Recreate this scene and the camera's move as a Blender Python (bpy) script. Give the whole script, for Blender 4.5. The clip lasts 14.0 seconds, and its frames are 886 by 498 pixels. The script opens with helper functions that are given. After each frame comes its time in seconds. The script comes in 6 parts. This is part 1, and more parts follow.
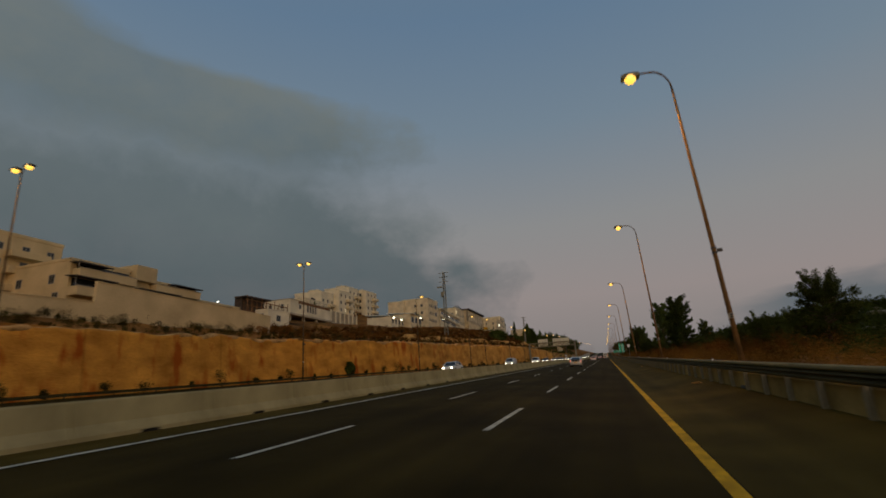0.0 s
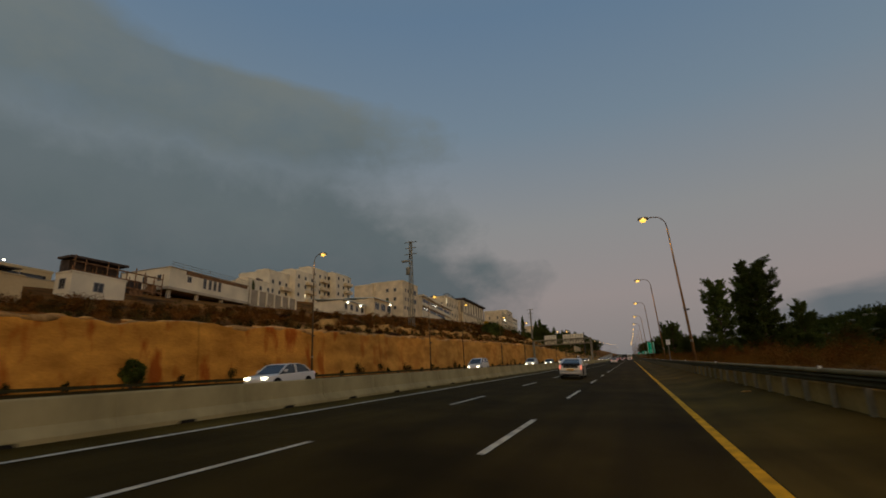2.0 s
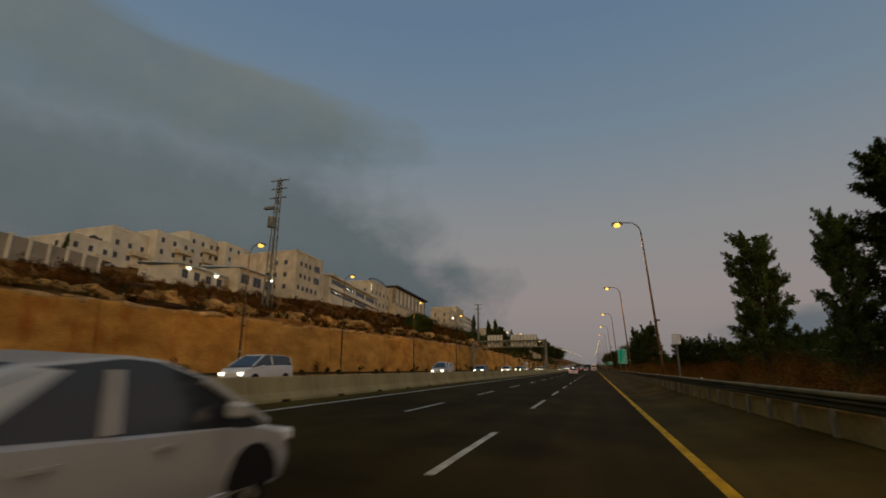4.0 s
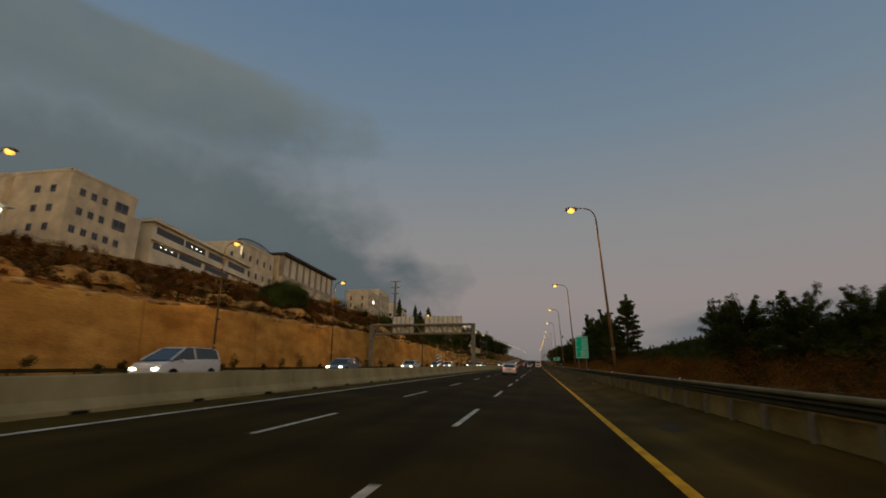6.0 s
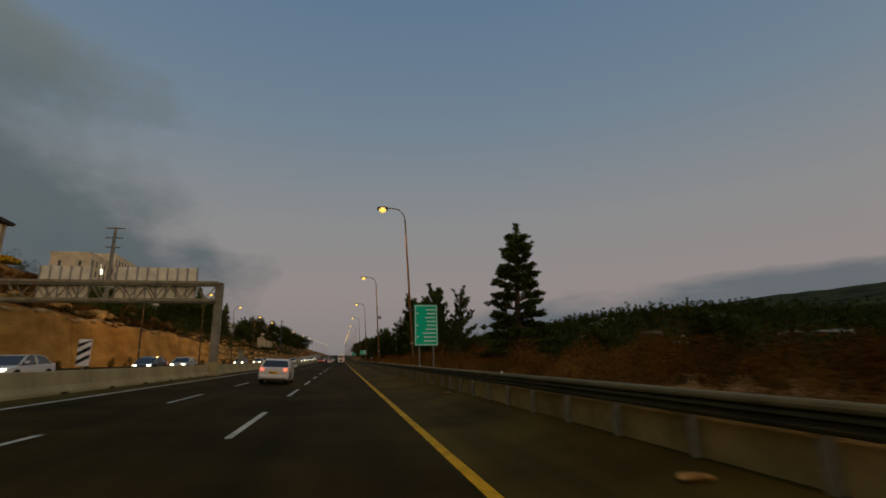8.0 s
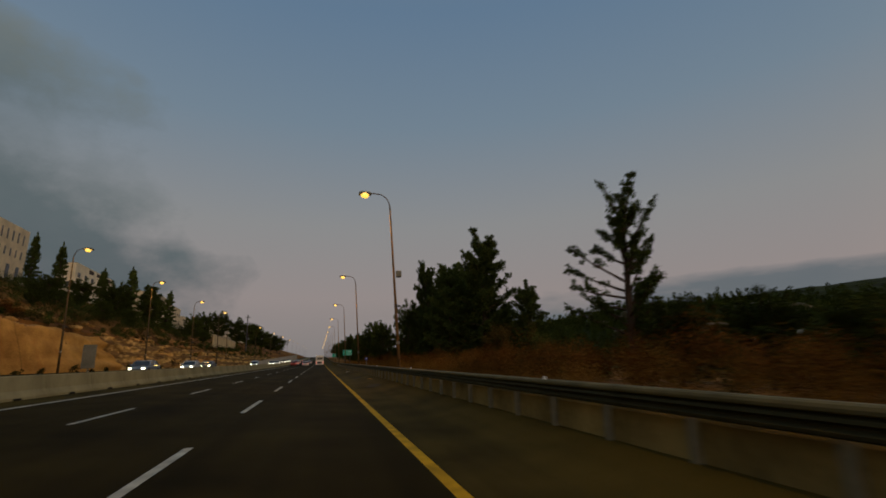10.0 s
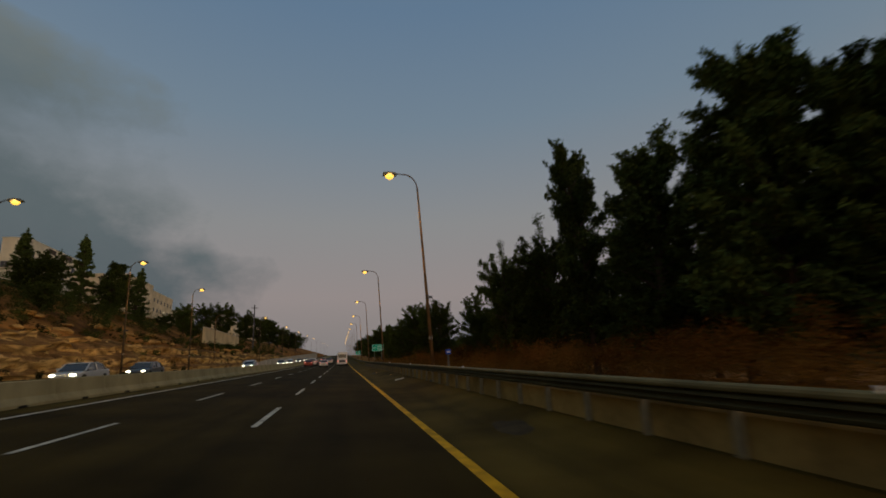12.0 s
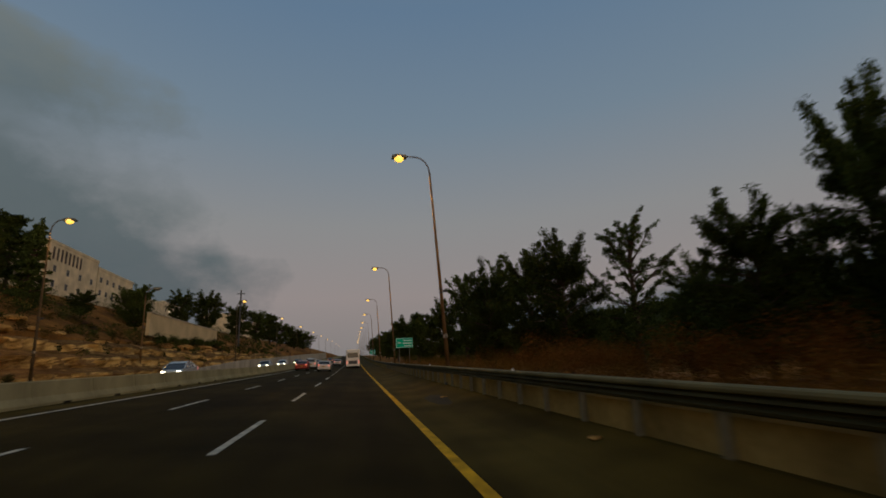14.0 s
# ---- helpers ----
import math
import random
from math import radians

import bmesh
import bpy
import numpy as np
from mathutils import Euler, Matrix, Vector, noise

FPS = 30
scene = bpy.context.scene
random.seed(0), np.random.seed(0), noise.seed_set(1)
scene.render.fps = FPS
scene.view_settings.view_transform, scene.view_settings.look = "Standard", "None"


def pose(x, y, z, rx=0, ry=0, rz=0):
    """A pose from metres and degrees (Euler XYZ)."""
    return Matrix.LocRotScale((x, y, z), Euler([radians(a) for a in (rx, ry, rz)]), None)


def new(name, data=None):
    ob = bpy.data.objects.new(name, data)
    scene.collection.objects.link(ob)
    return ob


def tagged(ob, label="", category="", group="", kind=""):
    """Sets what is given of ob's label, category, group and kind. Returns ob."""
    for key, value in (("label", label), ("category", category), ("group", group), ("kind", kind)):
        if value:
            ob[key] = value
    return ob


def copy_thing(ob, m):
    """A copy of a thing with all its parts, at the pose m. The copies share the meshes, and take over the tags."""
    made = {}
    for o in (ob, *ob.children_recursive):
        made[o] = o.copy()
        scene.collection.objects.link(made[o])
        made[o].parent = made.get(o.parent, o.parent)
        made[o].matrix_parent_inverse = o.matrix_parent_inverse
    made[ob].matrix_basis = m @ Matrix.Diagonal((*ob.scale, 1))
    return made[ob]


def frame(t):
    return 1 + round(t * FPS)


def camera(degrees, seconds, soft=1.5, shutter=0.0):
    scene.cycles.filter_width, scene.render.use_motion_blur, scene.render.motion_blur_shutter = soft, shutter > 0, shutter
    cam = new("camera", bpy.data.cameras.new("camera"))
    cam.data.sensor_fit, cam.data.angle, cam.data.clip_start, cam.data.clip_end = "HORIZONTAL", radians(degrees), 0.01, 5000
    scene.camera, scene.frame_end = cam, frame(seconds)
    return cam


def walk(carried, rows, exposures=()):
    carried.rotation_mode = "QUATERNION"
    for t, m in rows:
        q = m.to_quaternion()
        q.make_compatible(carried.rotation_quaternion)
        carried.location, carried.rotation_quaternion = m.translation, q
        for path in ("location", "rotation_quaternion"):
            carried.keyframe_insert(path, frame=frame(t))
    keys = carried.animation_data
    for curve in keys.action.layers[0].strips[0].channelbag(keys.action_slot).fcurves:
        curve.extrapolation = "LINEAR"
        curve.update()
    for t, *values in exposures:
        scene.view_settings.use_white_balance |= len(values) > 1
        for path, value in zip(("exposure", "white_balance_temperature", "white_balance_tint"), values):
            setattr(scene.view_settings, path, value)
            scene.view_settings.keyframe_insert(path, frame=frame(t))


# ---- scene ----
cam = camera(84.05, 14.0, soft=1.7, shutter=0.28)
PATH = [
    (0.0, pose(0.508, 0.000, 1.575, 105.726, 2.961, 18.200)),
    (0.5, pose(0.450, 10.089, 1.995, 105.809, 2.341, 18.137)),
    (1.0, pose(0.248, 20.176, 2.423, 105.807, 2.055, 17.891)),
    (1.5, pose(0.441, 30.035, 2.821, 105.942, 1.665, 18.593)),
    (2.0, pose(0.267, 39.961, 3.241, 105.654, 1.770, 20.555)),
    (2.5, pose(0.242, 49.717, 3.646, 105.787, 1.436, 21.693)),
    (3.0, pose(0.123, 59.358, 4.051, 106.047, 1.215, 20.663)),
    (3.2, pose(0.149, 63.148, 4.207, 105.996, 0.716, 19.885)),
    (5.3, pose(-0.060, 102.809, 5.859, 106.158, -0.374, 12.712)),
    (5.5, pose(-0.024, 106.595, 6.014, 106.101, -0.377, 12.320)),
    (6.0, pose(-0.205, 116.045, 6.415, 105.518, -0.580, 10.676)),
    (6.5, pose(-0.195, 125.295, 6.797, 105.615, -0.311, 9.254)),
    (7.0, pose(-0.475, 134.389, 7.187, 104.970, 1.265, 2.338)),
    (7.5, pose(-0.225, 143.257, 7.542, 104.905, 1.068, -7.756)),
    (7.7, pose(-0.182, 146.845, 7.688, 104.824, 1.098, -9.880)),
    (9.8, pose(-0.008, 185.154, 9.266, 104.888, 1.910, -13.890)),
    (10.0, pose(-0.025, 188.880, 9.421, 104.864, 1.927, -13.616)),
    (10.5, pose(-0.150, 198.381, 9.820, 104.893, 2.149, -12.673)),
    (11.0, pose(-0.295, 207.991, 10.226, 104.540, 2.465, -11.672)),
    (11.5, pose(-0.209, 217.479, 10.614, 104.637, 2.608, -11.375)),
    (12.0, pose(-0.218, 226.956, 11.007, 104.580, 2.747, -11.207)),
    (12.5, pose(-0.218, 236.367, 11.397, 104.654, 2.608, -10.891)),
    (13.0, pose(-0.079, 245.804, 11.780, 104.720, 2.490, -10.596)),
    (13.5, pose(0.065, 255.289, 12.166, 104.778, 2.618, -10.301)),
    (14.0, pose(0.129, 264.859, 12.559, 104.707, 2.750, -9.819)),
]
walk(cam, PATH, [(0.0, 0.0, 6690, 5), (14.0, 0.0, 6630, 5)])

# ---- lie of the land ----
CROSS, GRADE = -0.05, 0.0414


def rise(y):
    """The far road climbs a little more."""
    if y < 310:
        return 0.0
    return 0.00006 * (y - 310) ** 2 if y < 435 else 0.9375 + 0.015 * (y - 435)


def plane(x, y):
    """Height of the carriageway's plane."""
    return CROSS * max(x, -120.0) + GRADE * min(y, 1500.0) + min(rise(y), 6.0)


def drop(x):
    """Beyond the median the cross fall is gentler."""
    return 0.62 * CROSS * (-10.6 - x) if x < -10.6 else 0.0


WALL_Y = (-200, 0, 56, 86, 155, 190, 218, 240, 300, 345, 420, 900)
WALL_X = (-43, -41.5, -40, -35.5, -31, -29.5, -27, -25.5, -22.5, -21.5, -18, -18)
ROW_Y = (-200, 0, 70, 130, 190, 250, 300, 350, 400, 600, 3000)
TOP_H = (4.2, 4.2, 4.5, 5.0, 5.3, 4.2, 3.6, 3.0, 2.6, 2.0, 2.0)
H50 = (5.6, 5.6, 6.0, 9.6, 12.8, 14.0, 13.0, 12.0, 11.0, 9.0, 8.0)
H70 = (10.5, 10.5, 10.5, 12.0, 16.0, 16.2, 15.6, 14.6, 13.6, 12.0, 10.0)
H100 = (14, 14, 14.5, 17, 22, 22, 20, 19, 18, 16, 12)


def wall_x(y):
    return float(np.interp(y, WALL_Y, WALL_X))


def lean(y):
    """How far the top of the cut lies behind its foot."""
    return float(np.interp(y, (200, 236, 262, 300), (0.5, 1.2, 3.6, 5.5)))


def bumps(x, y, size, seed=0.0):
    return noise.noise((x / size + seed, y / size, seed * 1.7))


def land(x, y):
    """Height of the ground above the carriageway's plane."""
    if x > 4.5:
        crest = float(np.interp(y, (150, 230, 270, 300, 333, 369, 435, 520, 900), (12, 14, 17, 21.5, 24.5, 29.5, 29.5, 26.5, 23)))
        keys = (4.5, 5.2, 8, 15, 40, 70, 110, 150, 230, 360, 700, 3000)
        vals = (0.30, 0.55, 0.75, 1.0, 0.5, 0.15 * crest, 0.62 * crest, crest, 1.1 * crest, 58, 126, 140)
        v = float(np.interp(x, keys, vals))
        if x > 60:
            v += 3.0 * bumps(x, y, 60, 3) * min(1, (x - 60) / 60) + 1.2 * bumps(x, y, 22, 5)
        elif x > 6:
            v += 0.25 * bumps(x, y, 3.5, 7)
        return v
    w = wall_x(y)
    if x > w:
        return drop(x)
    back = lean(y)
    if x > w - back:
        return drop(w) + (float(np.interp(y, ROW_Y, TOP_H)) - drop(w)) * (w - x) / back
    w -= back
    rows = [float(np.interp(y, ROW_Y, r)) for r in (TOP_H, H50, H70, H100)]
    v = float(np.interp(x, (-400, -100, -70, -50, w), (rows[3] + 14, rows[3], rows[2], rows[1], rows[0])))
    if x > -60:
        v += 0.45 * bumps(x, y, 4.0, 2) + 0.25 * bumps(x, y, 1.6, 4)
    return v


def ground_z(x, y):
    return plane(x, y) + land(x, y)


# ---- dusk sky ----
world = bpy.data.worlds.new("dusk")
scene.world = world
world.use_nodes = True
wt = world.node_tree
for n in list(wt.nodes):
    wt.nodes.remove(n)


def wmath(op, a, b=None, c=None, clamp=False):
    n = wt.nodes.new("ShaderNodeMath")
    n.operation, n.use_clamp = op, clamp
    for i, v in enumerate((a, b, c)):
        if v is None:
            continue
        if isinstance(v, (int, float)):
            n.inputs[i].default_value = v
        else:
            wt.links.new(v, n.inputs[i])
    return n.outputs[0]


coord = wt.nodes.new("ShaderNodeTexCoord")
axes = wt.nodes.new("ShaderNodeSeparateXYZ")
wt.links.new(coord.outputs["Generated"], axes.inputs[0])
sx, sy, sz = axes.outputs


def wramp(value, stops, low=0.0, high=1.0):
    r = wt.nodes.new("ShaderNodeValToRGB")
    e = r.color_ramp.elements
    while len(e) < len(stops):
        e.new(0.5)
    for el, (p, col) in zip(e, stops):
        el.position, el.color = (p - low) / (high - low), (*col, 1)
    m = wt.nodes.new("ShaderNodeMapRange")
    m.inputs[1].default_value, m.inputs[2].default_value = low, high
    wt.links.new(value, m.inputs[0])
    wt.links.new(m.outputs[0], r.inputs[0])
    return r.outputs[0]


clear = wramp(sz, [(-0.1, (0.11, 0.115, 0.135)), (0.0, (0.160, 0.158, 0.165)), (0.07, (0.240, 0.214, 0.218)), (0.16, (0.290, 0.248, 0.252)),
                   (0.30, (0.252, 0.252, 0.268)), (0.48, (0.165, 0.220, 0.290)), (0.65, (0.117, 0.184, 0.285)), (1.0, (0.11, 0.155, 0.22))], -0.1, 1.0)
# the afterglow behind the road, where the sun went down
west = wmath("ADD", wmath("MULTIPLY", sx, 0.62), wmath("MULTIPLY", sy, -0.78))
glow = wmath("MULTIPLY", wmath("POWER", wmath("MAXIMUM", west, 0.0), 2.0), wmath("POWER", wmath("SUBTRACT", 1.0, wmath("ABSOLUTE", sz)), 3.0))
# a bank of cloud to the left of the road
noise_a = wt.nodes.new("ShaderNodeTexNoise")
noise_a.inputs["Scale"].default_value, noise_a.inputs["Detail"].default_value, noise_a.inputs["Roughness"].default_value = 4.2, 8.0, 0.60
wt.links.new(coord.outputs["Generated"], noise_a.inputs["Vector"])
noise_b = wt.nodes.new("ShaderNodeTexNoise")
noise_b.inputs["Scale"].default_value, noise_b.inputs["Detail"].default_value, noise_b.inputs["Roughness"].default_value = 6.5, 8.0, 0.6
stretch = wt.nodes.new("ShaderNodeMapping")
stretch.inputs["Scale"].default_value = (0.9, 0.9, 1.5)
stretch.inputs["Rotation"].default_value = (0.2, 0.35, 0.0)
wt.links.new(coord.outputs["Generated"], stretch.inputs[0])
wt.links.new(stretch.outputs[0], noise_b.inputs["Vector"])
azimuth = wmath("MULTIPLY", wmath("ARCTAN2", wmath("MULTIPLY", sx, -1.0), sy), 57.2958)


def wshade(pairs):
    """Grey stops from (position, value in hundredths)."""
    return [(p, (v / 100, v / 100, v / 100)) for p, v in pairs]


# its edge, in degrees from the road's line: two lobes, a notch between them and a low tail
border = wmath("MULTIPLY", wramp(sz, wshade([(0.0, 17), (0.19, 15), (0.235, 17), (0.26, 22), (0.32, 24.5), (0.385, 29), (0.435, 25.5), (0.50, 28), (0.54, 38), (0.56, 52), (0.62, 66), (0.8, 90)]), 0.0, 0.8), 100.0)
wobble = wmath("ADD", wmath("MULTIPLY", wmath("SUBTRACT", noise_a.outputs[0], 0.5), 20.0), wmath("MULTIPLY", wmath("SUBTRACT", noise_b.outputs[0], 0.5), 18.0))
inside = wmath("DIVIDE", wmath("ADD", wmath("SUBTRACT", azimuth, border), wmath("ADD", wobble, 6.5)), 10.0, clamp=True)
inside = wmath("SMOOTH_MIN", inside, 1.0, 0.3)
# the far side of the bank, behind the road
inside = wmath("MULTIPLY", inside, wmath("DIVIDE", wmath("SUBTRACT", 150.0, azimuth), 25.0, clamp=True))
# pale upper billows over a dark flat base, with a bluish rift between them
rift = wmath("DIVIDE", wmath("ABSOLUTE", wmath("ADD", wmath("SUBTRACT", sz, wmath("ADD", 0.33, wmath("MULTIPLY", azimuth, 0.0016))), wmath("MULTIPLY", wmath("SUBTRACT", noise_a.outputs[0], 0.5), 0.22))), 0.05, clamp=True)
tone = wmath("ADD", wmath("ADD", wmath("MULTIPLY", noise_b.outputs[0], 0.42), wmath("MULTIPLY", noise_a.outputs[0], 0.30)), wmath("MULTIPLY", wmath("SUBTRACT", sz, 0.16), 1.05))
cloud = wramp(tone, [(0.30, (0.060, 0.086, 0.103)), (0.45, (0.072, 0.100, 0.116)), (0.62, (0.104, 0.131, 0.144)), (0.76, (0.140, 0.161, 0.165)), (0.92, (0.170, 0.186, 0.182))], 0.2, 1.0)
cover = wmath("MULTIPLY", inside, wmath("ADD", 0.62, wmath("MULTIPLY", noise_b.outputs[0], 0.5)), clamp=True)
cover = wmath("MULTIPLY", cover, wmath("ADD", 0.66, wmath("MULTIPLY", rift, 0.34)))
blend = wt.nodes.new("ShaderNodeMixRGB")
wt.links.new(cover, blend.inputs[0])
wt.links.new(clear, blend.inputs[1])
wt.links.new(cloud, blend.inputs[2])
# a low soft bank over the hill to the right of the road
noise_c = wt.nodes.new("ShaderNodeTexNoise")
noise_c.inputs["Scale"].default_value, noise_c.inputs["Detail"].default_value = 2.6, 5.0
flatten = wt.nodes.new("ShaderNodeMapping")
flatten.inputs["Scale"].default_value = (1.0, 1.0, 3.5)
wt.links.new(coord.outputs["Generated"], flatten.inputs[0])
wt.links.new(flatten.outputs[0], noise_c.inputs["Vector"])
low_az = wmath("MULTIPLY", wmath("DIVIDE", wmath("SUBTRACT", -9.0, azimuth), 9.0, clamp=True), wmath("DIVIDE", wmath("ADD", azimuth, 85.0), 15.0, clamp=True))
low_top = wmath("ADD", 0.118, wmath("MULTIPLY", wmath("DIVIDE", wmath("SUBTRACT", -10.0, azimuth), 24.0, clamp=True), 0.075))
low_el = wmath("DIVIDE", wmath("SUBTRACT", wmath("ADD", low_top, wmath("MULTIPLY", wmath("SUBTRACT", noise_c.outputs[0], 0.5), 0.24)), sz), 0.035, clamp=True)
low_bank = wmath("MULTIPLY", wmath("MULTIPLY", low_az, low_el), wmath("ADD", 0.58, wmath("MULTIPLY", noise_c.outputs[0], 0.55)))
bank = wt.nodes.new("ShaderNodeMixRGB")
wt.links.new(low_bank, bank.inputs[0])
wt.links.new(blend.outputs[0], bank.inputs[1])
bank.inputs[2].default_value = (0.106, 0.129, 0.152, 1)
warm = wt.nodes.new("ShaderNodeMixRGB")
warm.blend_type = "ADD"
wt.links.new(glow, warm.inputs[0])
wt.links.new(bank.outputs[0], warm.inputs[1])
warm.inputs[2].default_value = (2.1, 1.3, 0.62, 1)
backing = wt.nodes.new("ShaderNodeBackground")
backing.inputs[1].default_value = 1.0
wt.links.new(warm.outputs[0], backing.inputs[0])
sky_out = wt.nodes.new("ShaderNodeOutputWorld")
wt.links.new(backing.outputs[0], sky_out.inputs[0])

LAMP_POWER_RIGHT, LAMP_POWER_LEFT = 190.0, 150.0


# ---- materials ----
def material(name, color, rough=0.85, metal=0.0, vary=0.25, scale=1.5, fine=18.0, bump=0.15, tint=None, emit=None, strength=0.0, island=0.0, stretch_z=1.0, spec=0.06):
    """A surface with variation at a large and a fine scale."""
    m = bpy.data.materials.new(name)
    m.use_nodes = True
    t = m.node_tree
    b = t.nodes["Principled BSDF"]
    b.inputs["Roughness"].default_value, b.inputs["Metallic"].default_value = rough, metal
    b.inputs["Specular IOR Level"].default_value = spec
    tc = t.nodes.new("ShaderNodeTexCoord")
    mp = t.nodes.new("ShaderNodeMapping")
    mp.inputs["Scale"].default_value = (1, 1, stretch_z)
    t.links.new(tc.outputs["Object"], mp.inputs[0])
    big = t.nodes.new("ShaderNodeTexNoise")
    big.inputs["Scale"].default_value, big.inputs["Detail"].default_value = scale, 5
    small = t.nodes.new("ShaderNodeTexNoise")
    small.inputs["Scale"].default_value, small.inputs["Detail"].default_value = fine, 4
    t.links.new(mp.outputs[0], big.inputs["Vector"])
    t.links.new(mp.outputs[0], small.inputs["Vector"])
    r = t.nodes.new("ShaderNodeValToRGB")
    dark = tuple(max(0.0, c * (1 - vary * 1.6)) for c in color)
    light = tuple(min(1.0, c * (1 + vary)) for c in (tint or color))
    r.color_ramp.elements[0].position, r.color_ramp.elements[0].color = 0.3, (*dark, 1)
    r.color_ramp.elements[1].position, r.color_ramp.elements[1].color = 0.72, (*light, 1)
    t.links.new(big.outputs[0], r.inputs[0])
    mix = t.nodes.new("ShaderNodeMixRGB")
    mix.blend_type = "MULTIPLY"
    mix.inputs[0].default_value = min(1.0, vary * 1.6)
    t.links.new(r.outputs[0], mix.inputs[1])
    t.links.new(small.outputs[0], mix.inputs[2])
    lift = t.nodes.new("ShaderNodeMixRGB")
    lift.blend_type = "MULTIPLY"
    lift.inputs[0].default_value = 1.0
    k = 1 + vary * 0.8
    lift.inputs[2].default_value = (k, k, k, 1)
    t.links.new(mix.outputs[0], lift.inputs[1])
    last = lift.outputs[0]
    if island:
        geo = t.nodes.new("ShaderNodeNewGeometry")
        info = t.nodes.new("ShaderNodeObjectInfo")
        add = t.nodes.new("ShaderNodeMath")
        t.links.new(geo.outputs["Random Per Island"], add.inputs[0])
        t.links.new(info.outputs["Random"], add.inputs[1])
        mr = t.nodes.new("ShaderNodeMapRange")
        mr.inputs[2].default_value = 2.0
        mr.inputs[3].default_value, mr.inputs[4].default_value = 1 - island, 1 + island
        t.links.new(add.outputs[0], mr.inputs[0])
        v = t.nodes.new("ShaderNodeHueSaturation")
        t.links.new(mr.outputs[0], v.inputs["Value"])
        t.links.new(last, v.inputs["Color"])
        last = v.outputs[0]
    t.links.new(last, b.inputs["Base Color"])
    if bump:
        bp = t.nodes.new("ShaderNodeBump")
        bp.inputs["Strength"].default_value, bp.inputs["Distance"].default_value = bump, 0.05
        t.links.new(small.outputs[0], bp.inputs["Height"])
        t.links.new(bp.outputs[0], b.inputs["Normal"])
    if emit:
        b.inputs["Emission Color"].default_value = (*emit, 1)
        b.inputs["Emission Strength"].default_value = strength
    return m


def asphalt_material(name, color):
    """Worn asphalt with darker wheel tracks along the lanes and pale dust at the edges."""
    m = material(name, color, rough=0.75, vary=0.3, scale=0.35, fine=40, bump=0.3, spec=0.02)
    t = m.node_tree
    b = t.nodes["Principled BSDF"]
    tc = t.nodes.new("ShaderNodeTexCoord")
    mp = t.nodes.new("ShaderNodeMapping")
    mp.inputs["Scale"].default_value = (1.1, 0.012, 1)
    t.links.new(tc.outputs["Object"], mp.inputs[0])
    n = t.nodes.new("ShaderNodeTexNoise")
    n.inputs["Scale"].default_value, n.inputs["Detail"].default_value = 1.0, 3
    t.links.new(mp.outputs[0], n.inputs["Vector"])
    mr = t.nodes.new("ShaderNodeMapRange")
    mr.inputs[1].default_value, mr.inputs[2].default_value = 0.3, 0.7
    mr.inputs[3].default_value, mr.inputs[4].default_value = 0.7, 1.25
    t.links.new(n.outputs[0], mr.inputs[0])
    v = t.nodes.new("ShaderNodeHueSaturation")
    t.links.new(mr.outputs[0], v.inputs["Value"])
    old = b.inputs["Base Color"].links[0].from_socket
    t.links.new(old, v.inputs["Color"])
    t.links.new(v.outputs[0], b.inputs["Base Color"])
    return m


